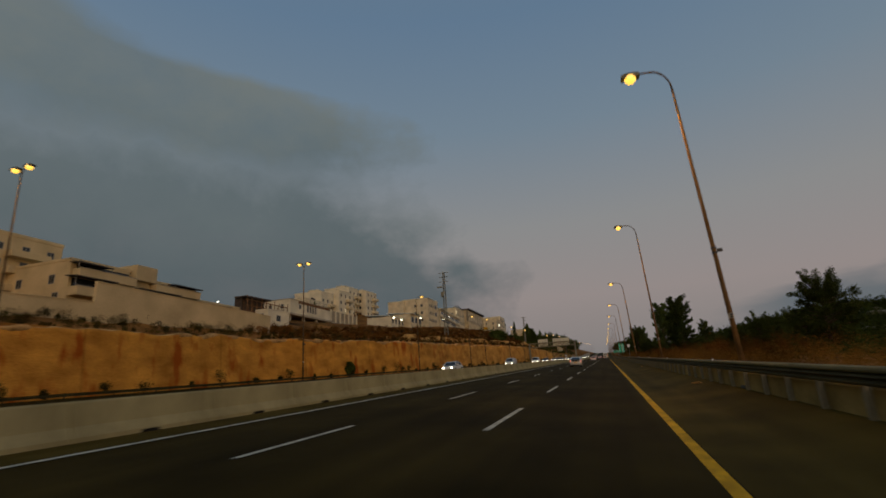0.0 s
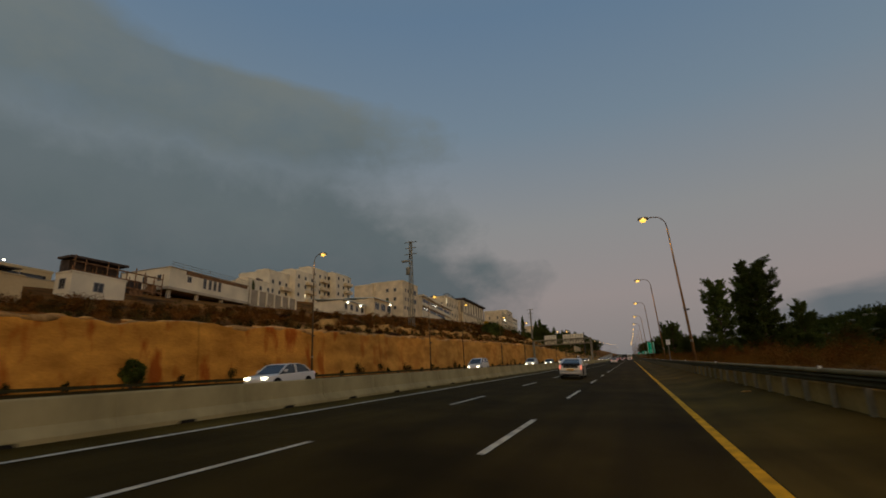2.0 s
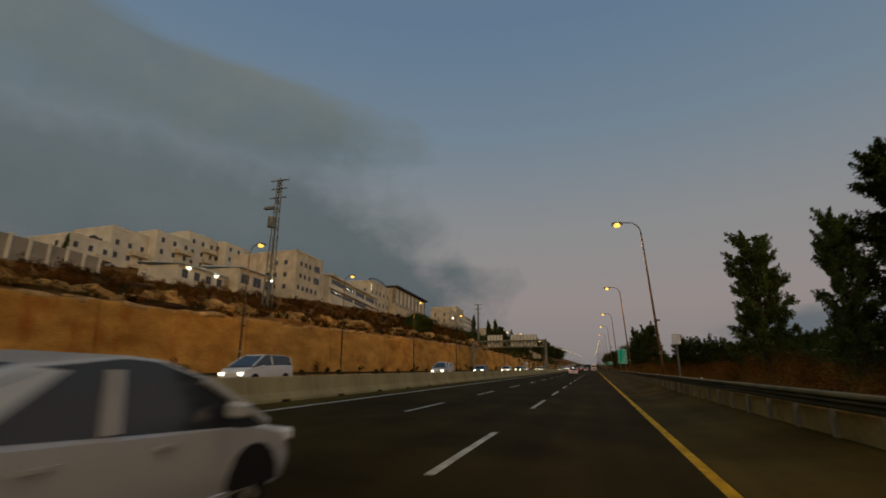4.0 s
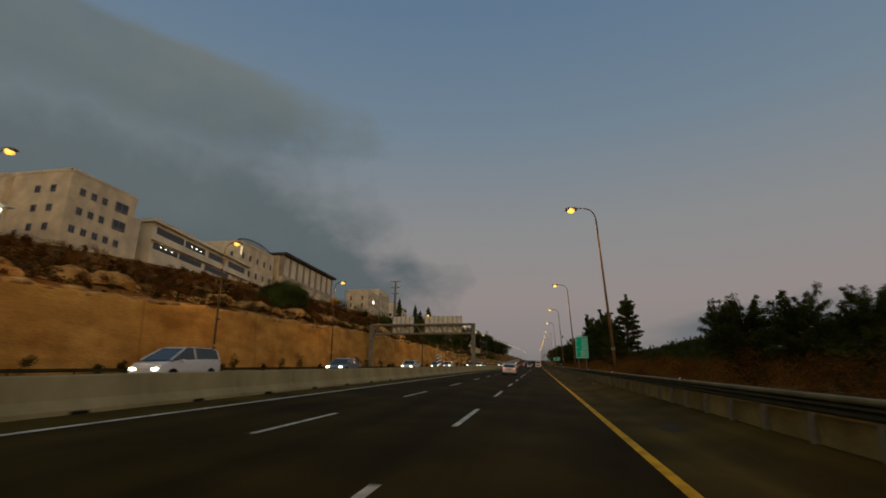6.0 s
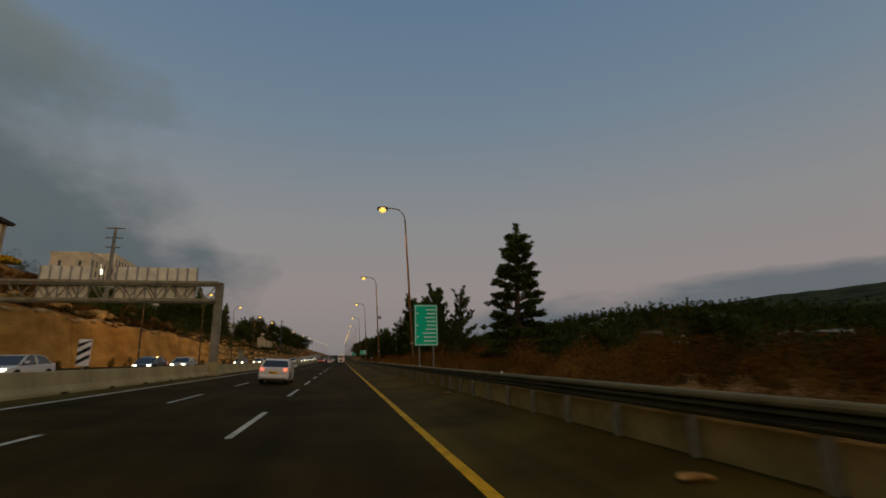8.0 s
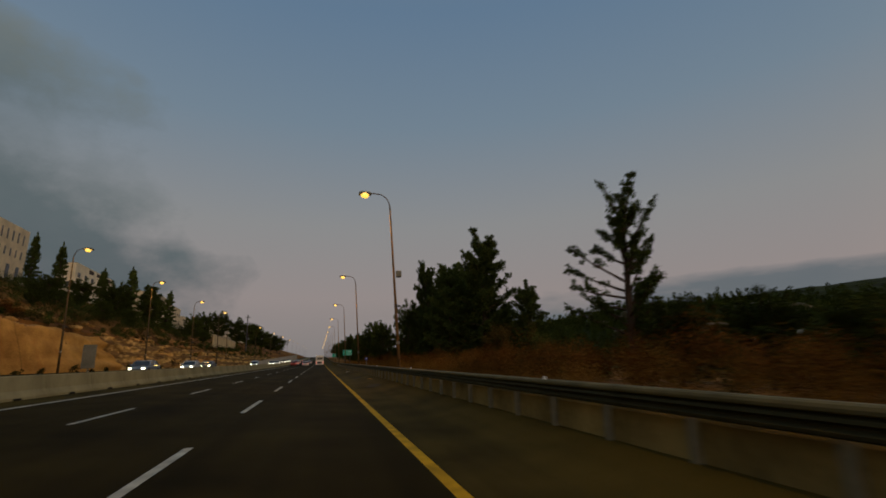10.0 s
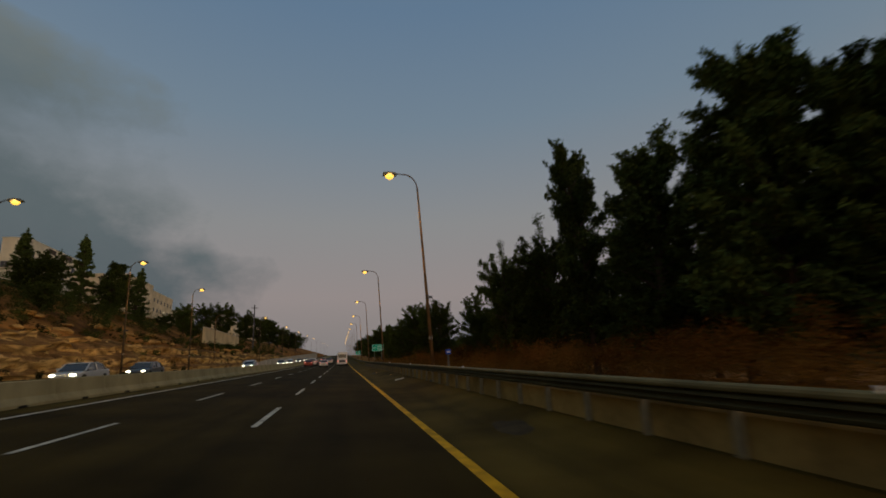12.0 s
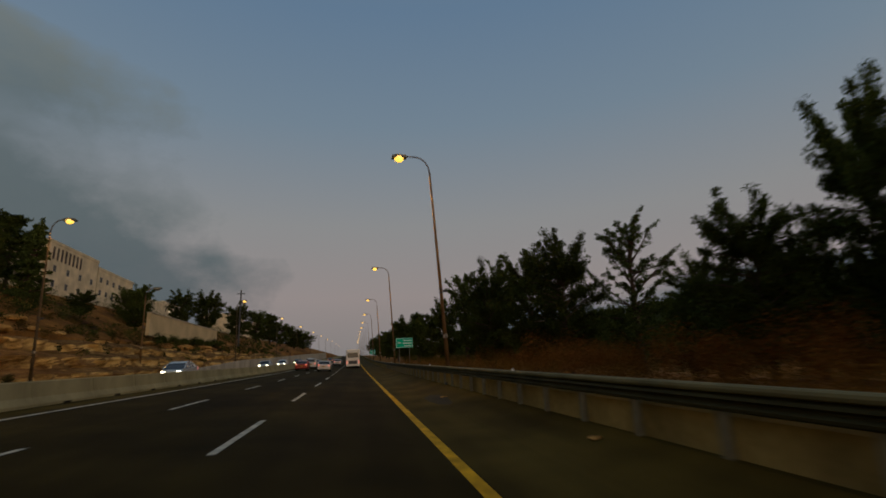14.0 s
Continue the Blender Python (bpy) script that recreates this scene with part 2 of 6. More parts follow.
def rock_material():
    """Cut limestone with rusty stains that run down it."""
    m = material("cut_rock", (0.50, 0.215, 0.035), rough=0.95, vary=0.20, scale=0.30, fine=3.0, bump=0.5, tint=(0.60, 0.290, 0.052), stretch_z=2.2)
    t = m.node_tree
    b = t.nodes["Principled BSDF"]
    tc = t.nodes.new("ShaderNodeTexCoord")
    mp = t.nodes.new("ShaderNodeMapping")
    mp.inputs["Scale"].default_value = (0.55, 0.55, 0.24)
    t.links.new(tc.outputs["Object"], mp.inputs[0])
    n = t.nodes.new("ShaderNodeTexNoise")
    n.inputs["Scale"].default_value, n.inputs["Detail"].default_value = 1.0, 6
    t.links.new(mp.outputs[0], n.inputs["Vector"])
    r = t.nodes.new("ShaderNodeValToRGB")
    r.color_ramp.elements[0].position, r.color_ramp.elements[0].color = 0.54, (0, 0, 0, 1)
    r.color_ramp.elements[1].position, r.color_ramp.elements[1].color = 0.66, (0.85, 0.85, 0.85, 1)
    t.links.new(n.outputs[0], r.inputs[0])
    mix = t.nodes.new("ShaderNodeMixRGB")
    mix.inputs[2].default_value = (0.30, 0.060, 0.008, 1)
    old = b.inputs["Base Color"].links[0].from_socket
    # the rusty band of rock peters out along the cut
    along = t.nodes.new("ShaderNodeSeparateXYZ")
    t.links.new(tc.outputs["Object"], along.inputs[0])
    thin = t.nodes.new("ShaderNodeMapRange")
    thin.inputs[1].default_value, thin.inputs[2].default_value = 85.0, 120.0
    thin.inputs[3].default_value, thin.inputs[4].default_value = 1.0, 0.22
    t.links.new(along.outputs[1], thin.inputs[0])
    much = t.nodes.new("ShaderNodeMath")
    much.operation = "MULTIPLY"
    t.links.new(r.outputs[0], much.inputs[0])
    t.links.new(thin.outputs[0], much.inputs[1])
    t.links.new(much.outputs[0], mix.inputs[0])
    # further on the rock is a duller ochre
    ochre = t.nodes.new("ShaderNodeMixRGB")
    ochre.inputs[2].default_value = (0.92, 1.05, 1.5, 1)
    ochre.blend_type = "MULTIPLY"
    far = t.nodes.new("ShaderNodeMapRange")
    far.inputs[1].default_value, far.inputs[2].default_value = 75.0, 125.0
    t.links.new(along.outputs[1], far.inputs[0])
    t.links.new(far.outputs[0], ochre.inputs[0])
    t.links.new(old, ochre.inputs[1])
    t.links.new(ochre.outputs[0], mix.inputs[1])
    t.links.new(mix.outputs[0], b.inputs["Base Color"])
    for node in t.nodes:
        if node.type == "BUMP":
            node.inputs["Strength"].default_value, node.inputs["Distance"].default_value = 0.5, 0.14
    # dark drilled seams every fifteen metres
    axes = t.nodes.new("ShaderNodeSeparateXYZ")
    t.links.new(tc.outputs["Object"], axes.inputs[0])
    saw = t.nodes.new("ShaderNodeMath")
    saw.operation, saw.inputs[1].default_value = "PINGPONG", 7.5
    t.links.new(axes.outputs[1], saw.inputs[0])
    seam = t.nodes.new("ShaderNodeMapRange")
    seam.inputs[1].default_value, seam.inputs[2].default_value = 0.06, 0.16
    seam.inputs[3].default_value, seam.inputs[4].default_value = 0.78, 1.0
    t.links.new(saw.outputs[0], seam.inputs[0])
    shade = t.nodes.new("ShaderNodeHueSaturation")
    t.links.new(seam.outputs[0], shade.inputs["Value"])
    t.links.new(mix.outputs[0], shade.inputs["Color"])
    t.links.new(shade.outputs[0], b.inputs["Base Color"])
    return m


def glow_material(name, color, strength):
    m = bpy.data.materials.new(name)
    m.use_nodes = True
    b = m.node_tree.nodes["Principled BSDF"]
    b.inputs["Base Color"].default_value = (0.8, 0.8, 0.8, 1)
    b.inputs["Emission Color"].default_value = (*color, 1)
    b.inputs["Emission Strength"].default_value = strength
    return m


def slope_material():
    """Broken slope: brown soil with beds of pale rock showing through."""
    m = material("broken_slope", (0.30, 0.158, 0.040), rough=1.0, vary=0.45, scale=0.5, fine=4, bump=0.6, tint=(0.26, 0.145, 0.05))
    t = m.node_tree
    b = t.nodes["Principled BSDF"]
    tc = t.nodes.new("ShaderNodeTexCoord")
    mp = t.nodes.new("ShaderNodeMapping")
    mp.inputs["Scale"].default_value = (0.5, 0.22, 0.9)
    t.links.new(tc.outputs["Object"], mp.inputs[0])
    n = t.nodes.new("ShaderNodeTexNoise")
    n.inputs["Scale"].default_value, n.inputs["Detail"].default_value = 1.0, 7
    t.links.new(mp.outputs[0], n.inputs["Vector"])
    r = t.nodes.new("ShaderNodeValToRGB")
    geo = t.nodes.new("ShaderNodeNewGeometry")
    ax = t.nodes.new("ShaderNodeSeparateXYZ")
    t.links.new(geo.outputs["True Normal"], ax.inputs[0])
    steep = t.nodes.new("ShaderNodeMath")
    steep.operation, steep.inputs[1].default_value = "MULTIPLY_ADD", -0.40
    t.links.new(ax.outputs[2], steep.inputs[0])
    t.links.new(n.outputs[0], steep.inputs[2])
    r.color_ramp.elements[0].position, r.color_ramp.elements[0].color = 0.24, (0, 0, 0, 1)
    r.color_ramp.elements[1].position, r.color_ramp.elements[1].color = 0.34, (0.9, 0.9, 0.9, 1)
    t.links.new(steep.outputs[0], r.inputs[0])
    mix = t.nodes.new("ShaderNodeMixRGB")
    mix.inputs[2].default_value = (0.70, 0.45, 0.155, 1)
    old = b.inputs["Base Color"].links[0].from_socket
    t.links.new(r.outputs[0], mix.inputs[0])
    t.links.new(old, mix.inputs[1])
    # shadow gaps between beds painted in, with soil and dead growth in the joints
    joint = t.nodes.new("ShaderNodeTexVoronoi")
    joint.feature, joint.inputs["Scale"].default_value = "DISTANCE_TO_EDGE", 0.62
    bent = t.nodes.new("ShaderNodeMixRGB")
    bent.inputs[0].default_value = 0.35
    t.links.new(tc.outputs["Object"], bent.inputs[1])
    t.links.new(n.outputs["Color"], bent.inputs[2])
    beds = t.nodes.new("ShaderNodeMapping")
    beds.inputs["Scale"].default_value = (0.9, 0.45, 1.7)
    t.links.new(bent.outputs[0], beds.inputs[0])
    t.links.new(beds.outputs[0], joint.inputs["Vector"])
    gap = t.nodes.new("ShaderNodeMapRange")
    gap.inputs[1].default_value, gap.inputs[2].default_value = 0.02, 0.11
    gap.inputs[3].default_value, gap.inputs[4].default_value = 0.6, 0.0
    t.links.new(joint.outputs["Distance"], gap.inputs[0])
    soil_shade = t.nodes.new("ShaderNodeMixRGB")
    soil_shade.inputs[2].default_value = (0.11, 0.050, 0.014, 1)
    t.links.new(gap.outputs[0], soil_shade.inputs[0])
    t.links.new(mix.outputs[0], soil_shade.inputs[1])
    t.links.new(soil_shade.outputs[0], b.inputs["Base Color"])
    for node in t.nodes:
        if node.type == "BUMP":
            node.inputs["Distance"].default_value = 0.25
    return m


# Asphalt colours hold a brown cast that stands in for warm light.
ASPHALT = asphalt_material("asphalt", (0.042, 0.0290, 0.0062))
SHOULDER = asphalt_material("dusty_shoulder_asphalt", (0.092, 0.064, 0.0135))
SLOPE = slope_material()
ROCK = rock_material()
WHITE_LINE = material("worn_white_paint", (0.60, 0.57, 0.46), rough=0.7, vary=0.25, scale=2.5, fine=30)
YELLOW_LINE = material("worn_yellow_paint", (0.74, 0.40, 0.012), rough=0.7, vary=0.25, scale=2.5, fine=30)
SOIL = material("dry_hill_soil", (0.15, 0.062, 0.014), rough=1.0, vary=0.5, scale=0.12, fine=1.2, bump=0.5, tint=(0.33, 0.145, 0.032))
# The concretes are tinted in their colour for the same warm light.
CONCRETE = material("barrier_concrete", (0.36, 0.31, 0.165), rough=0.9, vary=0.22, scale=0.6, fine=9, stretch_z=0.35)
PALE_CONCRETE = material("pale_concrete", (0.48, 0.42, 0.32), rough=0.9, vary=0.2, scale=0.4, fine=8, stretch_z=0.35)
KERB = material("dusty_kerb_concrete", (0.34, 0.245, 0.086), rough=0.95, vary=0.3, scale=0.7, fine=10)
STEEL = material("dull_galvanised_steel", (0.24, 0.23, 0.18), rough=0.6, metal=0.3, vary=0.2, scale=1.2, fine=14, bump=0.05)
DARK_STEEL = material("dark_steel", (0.10, 0.10, 0.10), rough=0.6, metal=0.5, vary=0.2)
# Shade on the beam and light on the top bar sit in these colours.
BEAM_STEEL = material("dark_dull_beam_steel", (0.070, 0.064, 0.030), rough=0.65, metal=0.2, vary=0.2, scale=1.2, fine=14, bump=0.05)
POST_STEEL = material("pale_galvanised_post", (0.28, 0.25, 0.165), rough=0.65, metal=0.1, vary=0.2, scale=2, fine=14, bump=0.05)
TOP_STEEL = material("lit_top_rail_steel", (0.20, 0.178, 0.088), rough=0.6, metal=0.1, vary=0.2, scale=1.2, fine=14, bump=0.05)
RUST_POLE = material("brown_weathered_pole_paint", (0.21, 0.118, 0.048), rough=0.75, metal=0.1, vary=0.3, scale=1.2, fine=12, bump=0)
DARK_POLE = material("dark_brown_pole_paint", (0.115, 0.080, 0.045), rough=0.8, metal=0.1, vary=0.3, scale=1.2, fine=12, bump=0)
BLACK = material("black_rubber", (0.02, 0.02, 0.02), rough=0.8, vary=0.15)
# Near-black colour for the shade of openings that are not hollowed out.
HOLE_SHADE = material("recess_shade", (0.02, 0.018, 0.015), rough=1.0, vary=0.1)
PLASTER = material("beige_plaster", (0.60, 0.47, 0.27), rough=0.95, vary=0.14, scale=0.25, fine=5)
STONE_FACE = material("pale_stone_cladding", (0.72, 0.61, 0.41), rough=0.9, vary=0.16, scale=0.5, fine=5)
WHITE_WALL = material("off_white_render", (0.76, 0.69, 0.52), rough=0.9, vary=0.13, scale=0.3, fine=6)
GREY_WALL = material("grey_block_wall", (0.38, 0.33, 0.25), rough=0.95, vary=0.2, scale=0.4, fine=6)
DARK_ROOF = material("dark_brown_roof_sheet", (0.09, 0.07, 0.06), rough=0.7, vary=0.2)
AWNING = material("dark_awning_fabric", (0.05, 0.045, 0.045), rough=0.9, vary=0.2)
TIMBER = material("raw_scaffold_timber", (0.26, 0.15, 0.08), rough=0.9, vary=0.35, scale=2, fine=14)
GLASS = material("dark_window_glass", (0.03, 0.035, 0.04), rough=0.08, vary=0.1, bump=0.0, spec=0.6)
ROOF_GLASS = material("pale_roof_glazing", (0.35, 0.42, 0.44), rough=0.15, vary=0.15, bump=0.0, spec=0.6)
SHED_ROOF = material("pale_blue_roof_sheet", (0.62, 0.70, 0.70), rough=0.6, vary=0.15, scale=0.6, fine=6)
FRAME_PAINT = material("grey_window_frame", (0.30, 0.29, 0.27), rough=0.6, vary=0.1)
TAR = material("dark_oil_stain", (0.042, 0.031, 0.011), rough=0.7, vary=0.3, scale=2, fine=12)
# Faint emission added in place of headlight thrown back by the sheeting.
SIGN_GREEN = material("glowing_green_sheeting", (0.01, 0.36, 0.20), rough=0.45, vary=0.1, emit=(0.0, 0.42, 0.24), strength=0.12)
SIGN_WHITE = material("white_sign_sheeting", (0.80, 0.80, 0.78), rough=0.5, vary=0.06)
SIGN_BLUE = material("blue_sign_sheeting", (0.02, 0.10, 0.55), rough=0.5, vary=0.08)
SIGN_BACK = material("pale_sign_backing", (0.78, 0.74, 0.58), rough=0.6, metal=0.1, vary=0.12)
PINE = material("pine_needles", (0.040, 0.060, 0.015), rough=1.0, vary=0.4, scale=0.5, fine=4, bump=0, tint=(0.115, 0.155, 0.040), island=0.6, spec=0.03)
LEAF = material("dark_green_leaves", (0.036, 0.050, 0.0115), rough=1.0, vary=0.4, scale=0.5, fine=4, bump=0, tint=(0.095, 0.122, 0.027), island=0.6, spec=0.03)
FAR_LEAF = material("far_wood_foliage", (0.062, 0.081, 0.015), rough=0.95, vary=0.4, scale=0.08, fine=1, bump=0, island=0.22, spec=0.02)
DRY = material("dry_brown_scrub", (0.165, 0.072, 0.015), rough=0.95, vary=0.4, scale=0.25, fine=3, bump=0, tint=(0.24, 0.125, 0.027), island=0.15, spec=0.0)
SCRUB = material("hillside_scrub", (0.075, 0.046, 0.012), rough=0.95, vary=0.5, scale=0.3, fine=3, bump=0, tint=(0.13, 0.085, 0.022), island=0.5, spec=0.03)
BUSH = material("dark_bush_leaves", (0.036, 0.030, 0.009), rough=0.95, vary=0.4, scale=0.3, fine=3, bump=0, tint=(0.060, 0.052, 0.014), island=0.4, spec=0.03)
RUST_BRUSH = material("rusty_brown_brush", (0.15, 0.056, 0.013), rough=0.95, vary=0.5, scale=0.2, fine=3, bump=0, tint=(0.20, 0.085, 0.02), island=0.2, spec=0.0)
BARK = material("grey_brown_bark", (0.10, 0.07, 0.05), rough=0.95, vary=0.35, scale=2, fine=12)
HILL = material("wooded_hill", (0.032, 0.043, 0.009), rough=1.0, vary=0.5, scale=0.05, fine=0.5, bump=0.4, tint=(0.052, 0.062, 0.014))
PALE_ROCK = material("pale_limestone", (0.50, 0.255, 0.070), rough=0.95, vary=0.35, scale=0.5, fine=5, bump=0.5, tint=(0.58, 0.335, 0.105))
LIP = material("weathered_rock_lip", (0.42, 0.22, 0.064), rough=0.95, vary=0.4, scale=0.8, fine=6, bump=0.5, tint=(0.52, 0.33, 0.14))
HILL_ROCK = material("pale_grey_hill_rock", (0.46, 0.41, 0.31), rough=0.95, vary=0.25, scale=0.6, fine=4, bump=0.4)
LAMP_ON = glow_material("sodium_lamp_glow", (1.0, 0.52, 0.06), 1.7)
WHITE_ON = glow_material("white_lamp_glow", (1.0, 0.93, 0.75), 5.0)
HEAD_ON = glow_material("headlamp_glow", (1.0, 0.90, 0.62), 7.0)
TAIL_ON = glow_material("tail_lamp_glow", (1.0, 0.11, 0.035), 1.0)
TAIL_DIM = glow_material("dim_tail_lamp", (0.8, 0.10, 0.06), 0.5)
ROOM_ON = glow_material("lit_window_glow", (1.0, 0.80, 0.45), 0.9)


def paint(name, color, metal=0.0):
    m = material(name, color, rough=0.3, metal=metal, vary=0.05, scale=0.8, fine=20, bump=0.0, spec=0.6)
    m.node_tree.nodes["Principled BSDF"].inputs["Coat Weight"].default_value = 0.5
    return m


SILVER = paint("silver_car_paint", (0.50, 0.51, 0.49), 0.35)
WHITE_PAINT = paint("white_car_paint", (0.70, 0.69, 0.66))
DARK_PAINT = paint("dark_car_paint", (0.035, 0.04, 0.045))
BLUE_PAINT = paint("grey_blue_car_paint", (0.14, 0.19, 0.23), 0.3)
RED_PAINT = paint("red_car_paint", (0.35, 0.03, 0.02))
PLATE = material("yellow_number_plate", (0.75, 0.42, 0.02), rough=0.5, vary=0.05)


# ---- mesh helpers ----
class Shape:
    """Vertices and faces gathered for one mesh."""

    def __init__(self):
        self.v, self.f = [], []

    def add(self, verts, faces):
        n = len(self.v)
        self.v += [tuple(p) for p in verts]
        self.f += [tuple(i + n for i in f) for f in faces]
        return self

    def box(self, x0, x1, y0, y1, z0, z1, c=0.0, turn=None):
        """A box; c chamfers its upright and level edges."""
        if c <= 0:
            vs = [(x, y, z) for z in (z0, z1) for x, y in ((x0, y0), (x1, y0), (x1, y1), (x0, y1))]
            fs = [(3, 2, 1, 0), (4, 5, 6, 7), (0, 1, 5, 4), (1, 2, 6, 5), (2, 3, 7, 6), (3, 0, 4, 7)]
        else:
            vs, fs = [], []
            for z, i in ((z0, c), (z0 + c, 0), (z1 - c, 0), (z1, c)):
                a, b, d, e = x0 + i, x1 - i, y0 + i, y1 - i
                k = 0 if i else c
                vs += [(a + k, d, z), (b - k, d, z), (b, d + k, z), (b, e - k, z), (b - k, e, z), (a + k, e, z), (a, e - k, z), (a, d + k, z)]
            for r in range(3):
                for j in range(8):
                    fs.append((r * 8 + j, r * 8 + (j + 1) % 8, r * 8 + 8 + (j + 1) % 8, r * 8 + 8 + j))
            fs += [tuple(range(7, -1, -1)), tuple(range(24, 32))]
        if turn is not None:
            vs = [turn @ Vector(p) for p in vs]
        return self.add(vs, fs)

    def tube(self, points, radii, n=8, cap=True):
        """A round bar along points."""
        vs, fs = [], []
        pts = [Vector(p) for p in points]
        for i, p in enumerate(pts):
            d = (pts[min(i + 1, len(pts) - 1)] - pts[max(i - 1, 0)]).normalized()
            a = d.orthogonal().normalized() if abs(d.y) > 0.98 else d.cross(Vector((0, 1, 0))).normalized()
            b = d.cross(a)
            r = radii[i] if isinstance(radii, (list, tuple)) else radii
            vs += [p + r * (math.cos(6.2832 * j / n) * a + math.sin(6.2832 * j / n) * b) for j in range(n)]
        for i in range(len(pts) - 1):
            for j in range(n):
                fs.append((i * n + j, i * n + (j + 1) % n, i * n + n + (j + 1) % n, i * n + n + j))
        if cap:
            fs += [tuple(range(n - 1, -1, -1)), tuple(range((len(pts) - 1) * n, len(pts) * n))]
        return self.add(vs, fs)

    def prism(self, outline, x0, x1, axis="x"):
        """An outline of (a, b) pushed along one axis: x gives (x, a, b), y gives (a, y, b)."""
        n = len(outline)
        put = (lambda s, a, b: (s, a, b)) if axis == "x" else (lambda s, a, b: (a, s, b))
        vs = [put(x0, a, b) for a, b in outline] + [put(x1, a, b) for a, b in outline]
        fs = [(i, (i + 1) % n, n + (i + 1) % n, n + i) for i in range(n)] + [tuple(range(n - 1, -1, -1)), tuple(range(n, 2 * n))]
        return self.add(vs, fs)

    def mesh(self, name, mats, smooth=False):
        me = bpy.data.meshes.new(name)
        me.from_pydata(self.v, [], self.f)
        me.validate()
        b = bmesh.new()
        b.from_mesh(me)
        bmesh.ops.delete(b, geom=[q for q in b.verts if not q.link_faces], context="VERTS")
        bmesh.ops.recalc_face_normals(b, faces=b.faces)
        b.to_mesh(me)
        b.free()
        if smooth:
            me.polygons.foreach_set("use_smooth", [True] * len(me.polygons))
        me.materials.append(mats)
        return me


def raw_mesh(name, verts, faces, mat, smooth=False):
    me = bpy.data.meshes.new(name)
    me.from_pydata(verts, [], faces)
    me.materials.append(mat)
    if smooth:
        me.polygons.foreach_set("use_smooth", [True] * len(me.polygons))
    return me


def thing(name, label, category, x, y, z, turn=0.0, group="", kind=""):
    ob = new(name)
    ob.empty_display_size = 0.2
    ob.matrix_world = Matrix.Translation((x, y, z)) @ Matrix.Rotation(radians(turn), 4, "Z")
    return tagged(ob, label, category, group, kind)


def part(name, shape, mat, parent=None, label="", smooth=False, at=None):
    """One mesh object under a thing or a part."""
    me = shape.mesh(name, mat, smooth) if isinstance(shape, Shape) else shape
    ob = new(name, me)
    if parent:
        ob.parent = parent
    if at:
        ob.location = at
    if label:
        tagged(ob, label)
    return ob


def structure(name, me, label, category):
    return tagged(new(name, me), label, category, "", "structure")

# ---- ground, road and lines ----
def build_ground():
    ys = sorted(set([-200, -120, -60] + list(range(-40, 420, 4)) + list(range(420, 700, 20)) + [800, 1000, 1300, 1700, 2300, 3000]))
    left = [-3000, -1500, -700, -400, -250, -180, -140, -115, -100, -92, -85, -78, -72, -67, -62, -58, -54, -50, -46, -43]
    right = [4.7, 5.2, 6.2, 7.5, 9, 11, 13, 16, 20, 26, 33, 40, 48, 56, 64, 72, 80, 90, 100, 112, 125, 138, 150, 165, 180, 200, 230, 270, 320, 400, 550, 800, 1300, 3000]
    verts, faces, cols = [], [], None
    for y in ys:
        w = wall_x(y)
        edge = w - lean(y) - 0.7
        near = [edge + (-42.7 - edge) * k for k in (0.9, 0.7, 0.5, 0.35, 0.2, 0.1, 0.03)]
        row = [(x, y, plane(x, y) + land(x, y)) for x in left + near]
        row += [(edge, y, plane(edge, y) + land(edge, y)), (edge + 0.15, y, plane(w, y) + drop(w) - 0.12)]
        row += [(x, y, plane(x, y) + drop(x) - 0.12) for x in (w * 0.6 - 6, -10.6, -4.0, 2.0)] + [(4.5, y, plane(4.5, y) - 0.1)]
        row += [(x, y, plane(x, y) + land(x, y)) for x in right]
        cols = len(row)
        verts += row
    for i in range(len(ys) - 1):
        for j in range(cols - 1):
            a = i * cols + j
            faces.append((a, a + 1, a + cols + 1, a + cols))
    me = raw_mesh("ground", verts, faces, SOIL, True)
    me.materials.append(HILL)
    first = len(left) + 7 + 2 + 5 + right.index(56)
    for p in me.polygons:
        if p.index % (cols - 1) >= first or p.index % (cols - 1) < 4:
            p.material_index = 1
    return structure("ground", me, "dry brown soil rising to a dark wooded hill", "ground")


build_ground()


def strip(name, sections, y0, y1, mat, label, category, step=10.0):
    """A sheet along the road; sections: (x, height above the plane)."""
    n = max(2, int((y1 - y0) / step) + 1)
    verts, faces = [], []
    k = len(sections)
    for i in range(n):
        y = y0 + (y1 - y0) * i / (n - 1)
        for x, h in sections:
            u = x(y) if callable(x) else x
            verts.append((u, y, plane(u, y) + drop(u) + h))
    for i in range(n - 1):
        for j in range(k - 1):
            faces.append((i * k + j, i * k + j + 1, i * k + k + j + 1, i * k + k + j))
    return structure(name, raw_mesh(name, verts, faces, mat), label, category)


LANE_Y, LANE_D, LANE_E, LANE_W = 1.76, -2.28, -5.70, -8.94
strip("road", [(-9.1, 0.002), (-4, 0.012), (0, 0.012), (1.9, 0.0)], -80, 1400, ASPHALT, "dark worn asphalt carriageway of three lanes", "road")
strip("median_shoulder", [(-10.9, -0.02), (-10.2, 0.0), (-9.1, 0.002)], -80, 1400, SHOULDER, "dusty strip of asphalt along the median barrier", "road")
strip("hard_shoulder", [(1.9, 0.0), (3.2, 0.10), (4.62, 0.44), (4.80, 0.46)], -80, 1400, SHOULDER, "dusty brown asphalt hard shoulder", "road")
